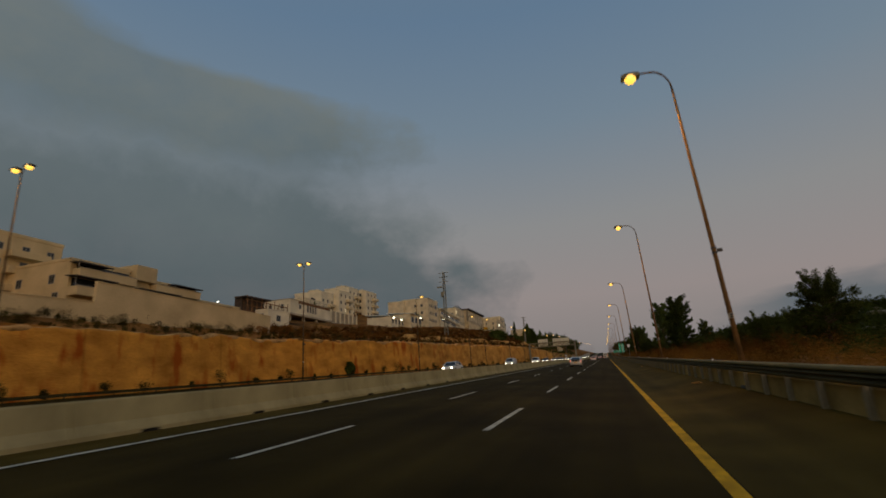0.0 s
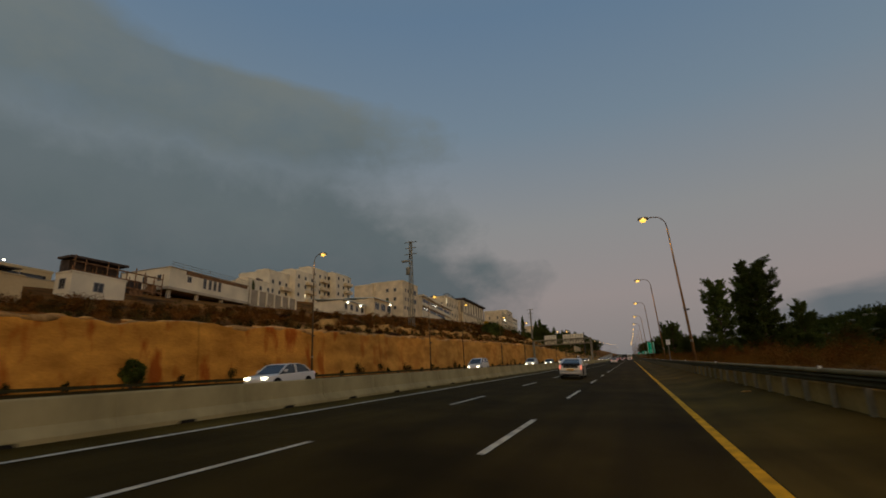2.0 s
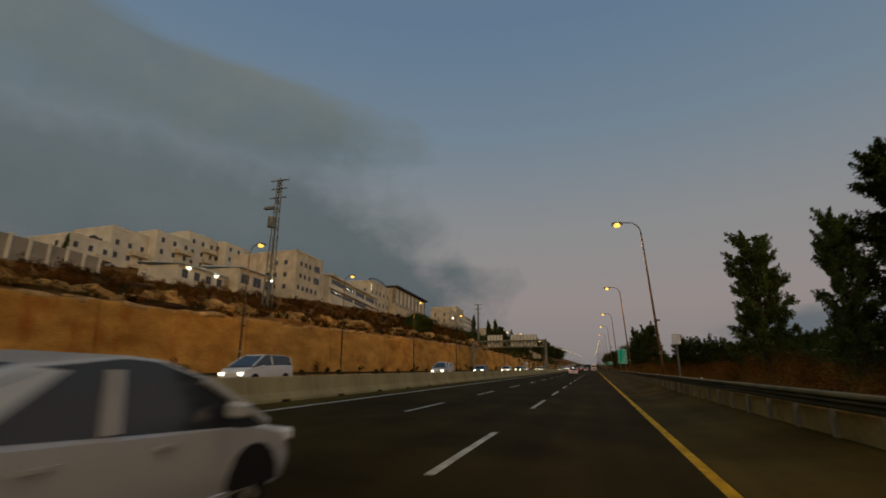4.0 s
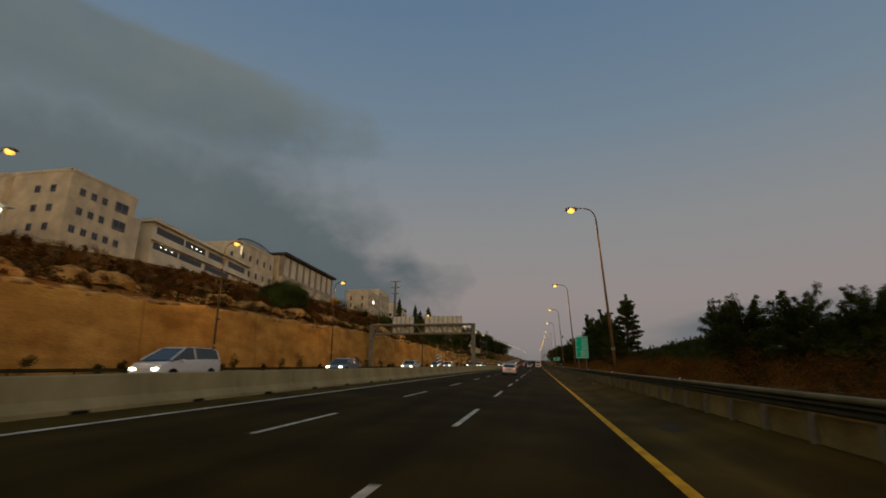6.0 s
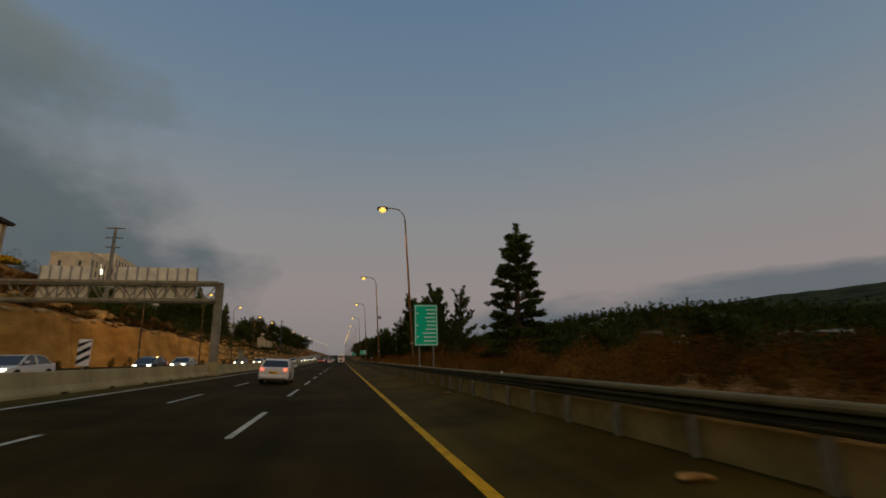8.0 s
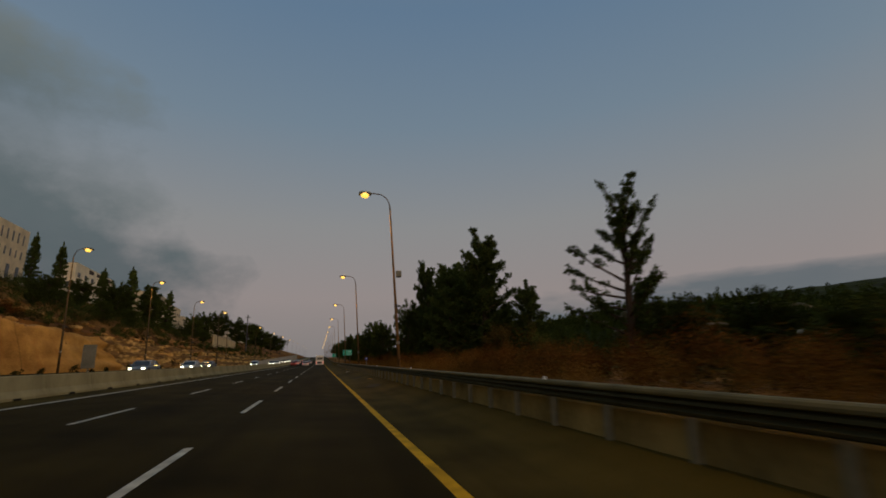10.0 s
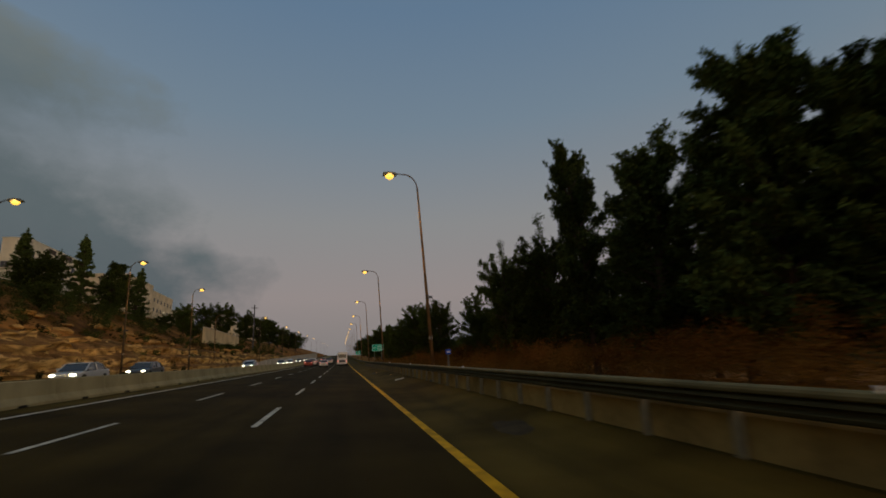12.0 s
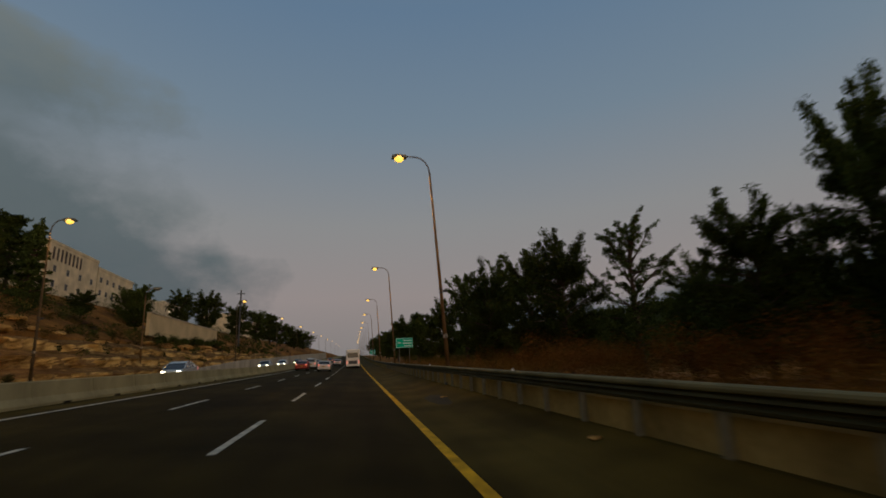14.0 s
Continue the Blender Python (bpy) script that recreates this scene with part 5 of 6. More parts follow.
mast = thing("power_mast", "dark wooden power pole on the slope", "mast", -28, 394, ground_z(-28, 394) - 0.2)
part("pole", Shape().tube([(0, 0, 0), (0, 0, plane(-28, 394) + 18.3 - mast.location.z)], [0.24, 0.16], 8), DARK_STEEL, mast)
part("crossarm", Shape().box(-1.0, 1.0, -0.08, 0.08, plane(-28, 394) + 17.2 - mast.location.z, plane(-28, 394) + 17.4 - mast.location.z, 0.02), DARK_STEEL, mast)

# ---- sign gantry over the opposite lanes ----
GY = 196.0
GZ = plane(-10.5, GY)
gan = thing("sign_gantry", "grey steel truss gantry with the pale backs of road signs", "gantry", 0, GY, GZ)
LX, RX, ZB, ZT = -27.6, -10.35, 6.0, 7.45
for x in (LX, RX):
    zb = plane(x, GY) + drop(x) - GZ
    part("column", Shape().box(x - 0.28, x + 0.28, -0.35, 0.35, zb + 0.3 if x == RX else zb - 0.1, ZT + 0.1, 0.04), STEEL, gan)
    part("column_base", Shape().box(x - 0.45, x + 0.45, -0.5, 0.5, zb - 0.2, zb + 1.0, 0.05), CONCRETE, gan)
for y in (-0.55, 0.55):
    for z in (ZB, ZT):
        part("chord", Shape().box(LX, RX, y - 0.12, y + 0.12, z - 0.12, z + 0.12, 0.02), POST_STEEL, gan)
    n = 18
    for i in range(n):
        xa, xb = LX + (RX - LX) * i / n, LX + (RX - LX) * (i + 1) / n
        za, zb = (ZB, ZT) if i % 2 else (ZT, ZB)
        part("brace", Shape().tube([(xa, y, za), (xb, y, zb)], 0.05, 6), POST_STEEL, gan)
for i in range(10):
    x = LX + (RX - LX) * i / 9
    for z in (ZB, ZT):
        part("cross_tie", Shape().tube([(x, -0.55, z), (x, 0.55, z)], 0.045, 6), POST_STEEL, gan)
for a, b in ((-24.2, -20.5), (-18.6, -12.4)):
    n = 5 if b - a < 5 else 8
    panel = part("sign_panel", Shape().box(a, b, 0.75, 0.83, 6.2, 8.95, 0.02), SIGN_BACK, gan, "pale metal back of a road sign")
    for k in range(n + 1):
        x = a + (b - a) * k / n
        part("rib", Shape().box(x - 0.05, x + 0.05, 0.66, 0.75, 6.2, 8.95), FRAME_PAINT, panel)

# ---- road signs ----
def board(name, label, x0, x1, y, h0, h1, mat, rows, posts, ground_h, border=True):
    z = plane((x0 + x1) / 2, y) + drop((x0 + x1) / 2)
    ob = thing(name, label, "road sign", (x0 + x1) / 2, y, z + ground_h)
    w = (x1 - x0) / 2
    a, b = h0 - ground_h, h1 - ground_h
    face = part("panel", Shape().box(-w, w, -0.03, 0.03, a, b, 0.015), mat, ob)
    if border:
        for q in ((-w + 0.05, w - 0.05, a + 0.05, a + 0.10), (-w + 0.05, w - 0.05, b - 0.10, b - 0.05), (-w + 0.05, -w + 0.10, a + 0.1, b - 0.1), (w - 0.10, w - 0.05, a + 0.1, b - 0.1)):
            part("border", Shape().box(q[0], q[1], -0.036, -0.03, q[2], q[3]), SIGN_WHITE, face)
    for u0, u1, v, t in rows:
        part("writing_bar", Shape().box(-w + u0 * 2 * w, -w + u1 * 2 * w, -0.038, -0.03, a + v * (b - a), a + v * (b - a) + t), SIGN_WHITE, face, "plain white bar for unreadable writing")
    for u in posts:
        part("post", Shape().tube([(-w + u * 2 * w, 0.08, -0.3), (-w + u * 2 * w, 0.08, b - 0.1)], 0.06, 8), STEEL, ob)
    return ob


random.seed(4)
rows = []
for i in range(9):
    v = 0.86 - 0.095 * i
    rows.append((0.56 - random.uniform(0.0, 0.22), 0.9, v, 0.075))
    if i % 3 == 1:
        rows.append((0.1, 0.16, v, 0.12))
board("direction_sign", "tall green direction sign with rows of white writing on two posts", 4.95, 6.65, 187.6, 2.75, 5.7, SIGN_GREEN, rows, (0.2, 0.8), 0.55)
board("direction_sign", "wide green direction sign with white writing beside the trees", 6.6, 9.3, 345.0, 3.6, 5.15, SIGN_GREEN, [(0.45, 0.92, 0.68, 0.16), (0.4, 0.92, 0.40, 0.16), (0.1, 0.3, 0.45, 0.16), (0.5, 0.92, 0.14, 0.14)], (0.2, 0.8), 0.7)
board("direction_sign", "small far green sign beside the road", 6.4, 8.6, 300 + 180, 2.6, 4.4, SIGN_GREEN, [(0.3, 0.9, 0.6, 0.16), (0.3, 0.9, 0.25, 0.16)], (0.2, 0.8), 0.6)
board("route_plate", "small white plate on a thin post by the guard rail", 4.9, 5.4, 112.5, 3.3, 3.95, SIGN_WHITE, [], (0.5,), 0.5, False)
board("kilometre_plate", "small blue and white plate on a short post", 5.72, 6.02, 255.75, 1.98, 2.26, SIGN_BLUE, [(0.18, 0.82, 0.30, 0.11)], (0.5,), 0.6, False)
board("traffic_plate", "grey plate on a post behind the median barrier", -13.4, -12.7, 222.0, 0.95, 2.3, STEEL, [], (0.5,), 0.0, False)
chev = board("chevron_sign", "black and white striped marker behind the median barrier", -13.35, -12.75, 181.0, 0.9, 2.25, SIGN_WHITE, [], (0.5,), 0.0, False)
for k in range(3):
    part("stripe", Shape().prism([(-0.29, 0.98 + 0.42 * k), (0.29, 1.3 + 0.42 * k), (0.29, 1.5 + 0.42 * k if k < 2 else 1.3 + 0.42 * k + 0.05), (-0.29, 1.18 + 0.42 * k)], -0.042, -0.03, "y"), BLACK, chev)


# ---- trees ----
def leaf_cloud(rng, centres, radii, per, size, flat=0.75, stretch=1.6, face=0.0):
    """Small pointed leaves scattered in clumps: arrays of vertices and triangles. face: how far they lie along the clump's surface."""
    n = len(centres) * per
    c = np.repeat(np.array(centres), per, 0)
    r = np.repeat(np.array(radii), per)[:, None]
    d = rng.normal(size=(n, 3))
    d /= np.linalg.norm(d, axis=1)[:, None]
    p = c + d * r * (rng.random((n, 1)) ** (0.45 - 0.28 * face)) * np.array([1, 1, flat])
    a = rng.normal(size=(n, 3)) + d * 0.8
    a -= face * np.sum(a * d, axis=1)[:, None] * d
    a /= np.linalg.norm(a, axis=1)[:, None]
    b = np.cross(d + 0.45 * rng.normal(size=(n, 3)) if face else rng.normal(size=(n, 3)), a)
    b /= np.linalg.norm(b, axis=1)[:, None]
    s = size * (0.6 + 0.8 * rng.random((n, 1)))
    v = np.stack([p - b * s * 0.5, p + b * s * 0.5, p + a * s * stretch], 1).reshape(-1, 3)
    return v, np.arange(3 * n).reshape(-1, 3)


TREE_FORM = {
    # limbs, lowest limb, reach, clumps a limb, clump radius, leaves a clump, leaf, plumes a limb, plume length, plume radius
    "pine": (62, 0.12, 0.26, 6, 0.032, 80, 0.0088, 5, 0.052, 0.014),
    "cone": (84, 0.08, 0.20, 5, 0.017, 70, 0.0085, 2, 0.035, 0.011),
    "sparse": (40, 0.20, 0.34, 6, 0.019, 46, 0.0070, 4, 0.05, 0.012),
    "round": (72, 0.10, 0.33, 5, 0.047, 86, 0.0098, 3, 0.034, 0.017),
}


def tree_meshes(kind, seed, thin=1.0):
    """Trunk with limbs, and a crown of leaf clumps, for a tree one unit high; thin below 1 gives fewer, larger leaves for trees far off."""
    rng = np.random.default_rng(seed)
    trunk = Shape()
    centres, radii, plumes, plume_r = [], [], [], []
    bend = rng.normal(size=2) * 0.03
    conifer = kind != "round"
    top = 0.97 if conifer else 0.75
    spine = [(bend[0] * t * t, bend[1] * t * t, t * top) for t in (0, 0.26, 0.52, 0.77, 1.0)]
    trunk.tube([(x, y, z - 0.03) for x, y, z in spine], [0.022, 0.017, 0.013, 0.008, 0.003], 7)
    lims, low, wide, steps, clump, per, leaf, plume_n, plume_len, plume_rad = TREE_FORM[kind]
    for i in range(lims):
        t = low + (0.98 - low) * (i + rng.random()) / lims
        if kind == "cone":
            t = low + (0.97 - low) * (i // 6 + 0.25 * rng.random()) / (lims // 6)
        ang = i * 2.4 + rng.normal() * 0.5
        if kind == "round":
            reach = wide * math.sqrt(max(0.05, 1 - ((t - 0.56) / 0.47) ** 2)) * (0.6 + 0.55 * rng.random())
            up = 0.10
        elif kind == "pine":
            reach = wide * (1.08 - t) ** 0.6 * (0.5 + 0.75 * rng.random()) * (0.75 if t < 0.35 else 1)
            up = 0.12
        elif kind == "cone":
            reach = wide * (1.02 - t) ** 0.8 * (0.7 + 0.45 * rng.random())
            up = 0.03
        else:
            reach = wide * (1.05 - t) ** 0.6 * (0.3 + 0.9 * rng.random())
            up = 0.22
        z0 = min(t, top - 0.05) * 0.92
        x0, y0 = bend[0] * z0 * z0, bend[1] * z0 * z0
        tip = (x0 + reach * math.cos(ang), y0 + reach * math.sin(ang), t * 0.97 + up * rng.random() - (0.02 if kind == "cone" else 0.0))
        mid = (x0 + 0.5 * reach * math.cos(ang), y0 + 0.5 * reach * math.sin(ang), (z0 + tip[2]) / 2 + (-0.015 if conifer else 0.015))
        trunk.tube([(x0, y0, z0 - 0.02), mid, tip], [0.007, 0.0045, 0.002], 4, False)
        for k in range(steps):
            f = 0.25 + 0.75 * (k + 1) / steps
            q = [x0 + (tip[0] - x0) * f, y0 + (tip[1] - y0) * f, z0 + (tip[2] - z0) * f ** 1.3]
            centres.append([c + rng.normal() * 0.010 for c in q])
            radii.append(clump * (0.6 + 0.7 * rng.random()) * (1.25 - 0.4 * f))
        # upturned plumes along the outer half of the limb
        for k in range(plume_n):
            f = 0.5 + 0.5 * rng.random()
            q = [x0 + (tip[0] - x0) * f, y0 + (tip[1] - y0) * f, z0 + (tip[2] - z0) * f]
            out = 0.35 + 0.45 * rng.random()
            d = (math.cos(ang) * out + rng.normal() * 0.28, math.sin(ang) * out + rng.normal() * 0.28, 0.75 if kind != "cone" else 0.15)
            long = plume_len * (0.5 + rng.random())
            for j in range(5):
                plumes.append([q[m] + d[m] * long * (j + 0.5) / 5 for m in range(3)])
                plume_r.append(plume_rad * (1.15 - 0.17 * j))
    if conifer:
        for k in range(5):
            centres.append([bend[0], bend[1], 0.85 + 0.03 * k])
            radii.append(0.030 - 0.005 * k)
    if kind in ("pine", "round"):
        for k in range(14):
            z = 0.16 + 0.045 * k
            centres.append([rng.normal() * 0.05, rng.normal() * 0.05, z])
            radii.append(0.075)
    grow = thin ** -0.5
    v, f = leaf_cloud(rng, centres, radii, int(per * thin), leaf * grow, 0.75 if conifer else 0.9)
    pv, pf = leaf_cloud(rng, plumes, plume_r, max(5, int(15 * thin)), leaf * 0.75 * grow, 1.2, 2.2)
    f = np.concatenate([f, pf + len(v)])
    v = np.concatenate([v, pv])
    k = np.percentile(v[:, 2], 99.9)
    side = {"pine": 0.25, "cone": 0.19, "sparse": 0.29, "round": 0.33}[kind] / np.percentile(np.hypot(v[:, 0], v[:, 1]), 98.5)
    v = v * np.array([side, side, 1 / k])
    trunk.v = [(x * side, y * side, z / k) for x, y, z in trunk.v]
    crown = raw_mesh("crown", v.tolist(), f.tolist(), PINE if conifer else LEAF)
    return trunk.mesh("trunk", BARK), crown


TREES = {k: [tree_meshes(k, 11 * i + len(k)) for i in range(n)] for k, n in (("pine", 3), ("cone", 1), ("sparse", 2), ("round", 3))}
FAR_KINDS = {k: [tree_meshes(k, 7 * i + len(k), 0.3) for i in range(n)] for k, n in (("pine", 2), ("cone", 2), ("sparse", 1), ("round", 3))}
TREE_LABEL = {"pine": "dark green pine with ragged limbs", "cone": "dark conical conifer with layered branches", "sparse": "sparse pine with open ragged branches", "round": "dense dark green broad-leaved tree"}


def tree(kind, x, y, top, width=1.0, where="beside the road"):
    """top: height of the crown's tip above the carriageway's plane; width: 1 keeps the kind's own slenderness."""
    z = ground_z(x, y)
    h = plane(x, y) + top - z
    stock = (FAR_KINDS if x < 0 or y > 312 else TREES)[kind]
    t, c = stock[int(abs(x * 7 + y * 3)) % len(stock)]
    ob = thing("pine_tree" if kind != "round" else "tree", TREE_LABEL[kind] + " " + where, "tree", x, y, z)
    for name, me in (("trunk", t), ("crown", c)):
        o = part(name, me, None, ob)
        o.matrix_basis = pose(0, 0, 0, 0, 0, (x * 53 + y * 31) % 360) @ Matrix.Diagonal((h * width, h * width, h, 1))


R = "behind the guard rail"
NEAR_TREES = [
    ('round', 19.1, 95, 5, 1.2),
    ('round', 20.5, 90, 5.9, 1.1),
    ('round', 21.8, 80, 6.5, 1.1),
    ('round', 22.8, 76, 6.8, 1),
    ('round', 22.6, 70, 7, 1),
    ('round', 15.9, 42.6, 7.7, 1.05),
    ('round', 18.5, 55, 5.6, 1.4),
    ('round', 19.1, 71, 6.7, 1.2),
    ('round', 24, 84, 6.4, 1.4),
    ('round', 30, 96, 7, 1.3),
    ('pine', 14.7, 104.8, 12.8, 0.95),
    ('pine', 19.2, 108.0, 8.2, 1.1),
    ('pine', 13.6, 124.5, 13.6, 0.8),
    ('pine', 14.6, 112.0, 11.6, 0.62),
    ('round', 11.4, 150, 6.3, 0.85),
    ('round', 16, 159, 4.5, 1.3),
    ('round', 12.6, 143, 6.0, 1.0),
    ('round', 13.4, 139.5, 5.6, 1.1),
    ('round', 11.3, 146.3, 6, 1.05),
    ('round', 18.5, 164, 4.4, 1.4),
    ('round', 25, 182, 6.2, 1.3),
    ('round', 27, 201, 6.4, 1.3),
]
MID_TREES = [
    ('cone', 11.1, 183, 11, 1.35),
    ('sparse', 13.1, 208, 10.4, 1.1),
    ('round', 14.6, 207, 4.6, 1.4),
    ('round', 16, 204, 4.6, 1.6),
    ('round', 13.5, 190, 4.2, 1.5),
    ('round', 14.5, 199, 4, 1.6),
    ('pine', 17.5, 229.5, 9, 1),
    ('pine', 14.75, 233, 14.4, 0.85),
    ('pine', 13.2, 239.4, 12.4, 0.95),
    ('pine', 14.2, 236.9, 10.5, 1.0),
    ('pine', 16.6, 237.8, 11.8, 1.1),
    ('pine', 16.4, 245, 12.4, 0.85),
    ('pine', 15.2, 241.5, 12, 1.05),
    ('round', 18.5, 239, 8.5, 1.1),
    ('pine', 14, 247, 12.8, 0.9),
    ('pine', 17.5, 253, 15, 0.78),
    ('pine', 14.2, 253.8, 15.4, 0.62),
]
EDGE_TREES = [
    ('round', 19, 250, 9, 1.2),
    ('round', 15.5, 261, 12.4, 0.85),
    ('round', 19, 264, 9, 1),
    ('round', 13.5, 267, 11.4, 0.75),
    ('round', 18, 270, 9, 0.9),
    ('round', 17.9, 278, 11.9, 0.64),
    ('round', 16.5, 274, 9.6, 0.95),
    ('pine', 17.0, 268.5, 11.6, 0.95),
    ('round', 19.5, 273, 8.8, 1.1),
    ('round', 19.5, 283, 7.5, 1.1),
    ('round', 14.25, 280, 8, 0.85),
    ('round', 17, 286, 7, 1),
    ('sparse', 18, 294, 11.5, 0.95),
    ('round', 12.75, 293, 9.8, 0.85),
    ('round', 12.8, 299, 10, 1),
    ('round', 11.4, 305, 9.9, 0.95),
    ('sparse', 13.8, 311, 11.8, 1),
    ('round', 14, 319, 11, 1),
    ('sparse', 14, 326, 13, 0.9),
]
FAR_TREES = [
    ('round', 12.5, 334, 10.5, 1),
    ('round', 13, 352, 9.5, 1.1),
    ('pine', 13, 366, 11, 1.1),
    ('round', 12, 378, 11.5, 1.1),
    ('round', 13, 395, 11, 1.1),
    ('pine', 12.5, 410, 12, 1.1),
    ('round', 13, 428, 11, 1.2),
    ('round', 12.5, 450, 11, 1.2),
    ('pine', 13, 475, 12, 1.2),
    ('round', 13, 500, 12, 1.3),
    ('round', 13, 540, 12, 1.5),
    ('round', 13, 590, 13, 1.5),
]
for row in (NEAR_TREES, MID_TREES, EDGE_TREES, FAR_TREES):
    for k, x, y, top, w in row:
        tree(k, x, y, top, w, R)
Lf = "on the rocky slope"
SLOPE_TREES = [
    ('round', -36, 262, 11.2, 1.2),
    ('round', -38.5, 270, 13, 1.2),
    ('round', -36, 283, 11, 1.3),
    ('round', -35, 293, 10.5, 1.3),
    ('round', -40.8, 229, 12.2, 1.3),
    ('round', -33, 224, 8.4, 1.4),
    ('round', -31, 238, 8.6, 1.3),
    ('cone', -48, 284, 22, 0.8),
    ('cone', -40, 276, 19, 0.8),
    ('round', -42, 288, 15, 1.5),
    ('cone', -46, 307, 20.0, 1.1),
    ('round', -40, 300, 15.5, 1.3),
    ('cone', -46, 324.5, 23.6, 1),
    ('round', -46, 315, 18.5, 1.2),
    ('pine', -45.5, 338, 20.8, 1.25),
    ('cone', -40, 333, 19, 1.2),
    ('round', -42, 327, 16.5, 1.3),
]
FAR_SLOPE_TREES = [
    ('round', -36, 338, 10.6, 1.6),
    ('round', -34, 350, 10, 1.6),
    ('round', -42, 371, 16, 1.3),
    ('round', -38, 357, 13.5, 1.3),
    ('round', -46, 408, 19.6, 1.2),
    ('round', -43.4, 422, 21.4, 1.2),
    ('round', -40, 447, 20.4, 1.2),
    ('round', -38, 470, 19.5, 1.4),
    ('pine', -36, 490, 19.5, 1.3),
    ('round', -36, 520, 18, 1.6),
    ('round', -34, 560, 17, 1.8),
    ('round', -34, 610, 17, 2),
    ('cone', -58.5, 156.5, 17, 0.9),
    ('cone', -88, 139, 21, 0.8),
]
for row in (SLOPE_TREES, FAR_SLOPE_TREES):
    for k, x, y, top, w in row:
        tree(k, x, y, top, w, Lf)


# ---- scrub, grass and boulders ----
def scatter(name, label, category, mat, spots, rng, per, size, lift=0.5, flat=0.7, lobes=7):
    """One mass of small leaves for what nobody could count. spots: (x, y, radius); each bush is made of a few ragged lobes."""
    centres, radii = [], []
    for x, y, r in spots:
        z = ground_z(x, y) + r * lift
        for d in rng.normal(size=(lobes, 3)):
            d *= 0.62 * r * rng.random() ** 0.4 / np.linalg.norm(d)
            centres.append((x + d[0], y + d[1], z + d[2] * flat * 1.15))
            radii.append(r * (0.30 + 0.32 * rng.random()))
    v, f = leaf_cloud(rng, centres, radii, max(8, per // lobes), size, 0.5 + 0.5 * flat, 2.0, 0.5)
    return tagged(new(name, raw_mesh(name, v.tolist(), f.tolist(), mat)), label, category, "", "stuff")


rng = np.random.default_rng(5)
spots = [(5.9 + rng.random() ** 1.2 * 8.0, y, 0.45 + 0.7 * rng.random()) for y in np.arange(-10, 330, 0.27)]
scatter("dry_scrub", "brown dry scrub and grass behind the guard rail", "scrub", DRY, spots, rng, 360, 0.026, 0.75, 0.75)
spots = [(8.2 + rng.random() * 4.5, y, 0.65 + 0.6 * rng.random()) for y in np.concatenate((np.arange(96, 134, 1.0), np.arange(134, 172, 1.4), np.arange(172, 226, 2.2)))]
scatter("dark_verge_bushes", "low dark brown bushes among the dry scrub behind the guard rail", "scrub", BUSH, spots, rng, 420, 0.036, 0.75, 0.95)
spots = [(8.0 + rng.random() * 5.0, y, 0.6 + 0.5 * rng.random()) for y in np.arange(140, 268, 0.75)]
scatter("rusty_shrubs", "rounded rusty brown shrubs in the dry verge", "scrub", DRY, spots, rng, 700, 0.026, 0.95, 1.05)
spots = [(12.8 + 5.6 * rng.random(), 226.5 + 5.5 * rng.random(), 0.8 + 0.5 * rng.random()) for _ in range(16)]
scatter("brown_thicket", "tall brown thicket of dry shrubs beside the pines", "scrub", RUST_BRUSH, spots, rng, 1300, 0.05, 1.0, 1.1, 12)
scatter("brown_thicket", "upper twigs of the tall brown thicket", "scrub", SCRUB, [(x, y, r * 0.85) for x, y, r in spots if x > 13.6], rng, 1100, 0.05, 3.3, 1.3, 12)
spots = [(8.6 + rng.random() * 5.5, y, 0.65 + 0.6 * rng.random()) for y in np.concatenate((np.arange(36, 128, 0.8), np.arange(128, 186, 0.5), np.arange(186, 300, 0.42)))]
scatter("rusty_hedge", "dense rusty brown brush along the verge", "scrub", RUST_BRUSH, spots, rng, 900, 0.032, 1.05, 1.05)
spots = [(13.0 + rng.random() * 9, y, (0.7 + 1.1 * rng.random()) * (1.0 if y < 95 or 100 < y < 140 or y > 224 else 0.45)) for y in np.arange(-20, 420, 0.9)]
scatter("green_undergrowth", "dark green undergrowth below the trees", "scrub", LEAF, spots, rng, 380, 0.045, 0.7, 0.7)
spots = []
for y in np.arange(226, 345, 0.9):
    spots.append((14.5 + rng.random() * 6, y, 1.3 + 0.9 * rng.random()))
    spots.append((16.0 + rng.random() * 6, y, 1.5 + 0.9 * rng.random()))
scatter("tree_understory", "dense dark bushes below the roadside trees", "scrub", LEAF, spots, rng, 400, 0.065, 1.3, 1.4)
spots = [(15.5 + rng.random() * 5, y, 1.4 + 0.7 * rng.random()) for y in np.arange(237, 275, 0.6)]
scatter("tall_understory", "tall dark bushes between the roadside pines", "scrub", LEAF, spots, rng, 800, 0.065, 2.4, 1.6)
spots = []
for y in np.arange(-30, 430, 0.3):
    w = wall_x(y) - lean(y)
    spots.append((w - 0.9 - rng.random() ** 1.7 * 20, y, 0.25 + 0.85 * rng.random() ** 2))
for y in np.arange(225, 400, 0.5):
    spots.append((wall_x(y) - rng.random() * lean(y), y, 0.2 + 0.5 * rng.random() ** 2))
scatter("hillside_scrub", "brown and olive scrub on the slope above the rock cut", "scrub", SCRUB, spots, rng, 130, 0.06, 0.5)
spots = []
for y in np.arange(15, 250, 0.4):
    spots.append((wall_x(y) - lean(y) - 0.8 - rng.random() ** 1.4 * 15, y, 0.3 + 0.75 * rng.random()))
scatter("edge_bushes", "dark brown bushes along the top of the rock cut", "scrub", BUSH, spots, rng, 300, 0.05, 0.55, 0.85)
spots = []
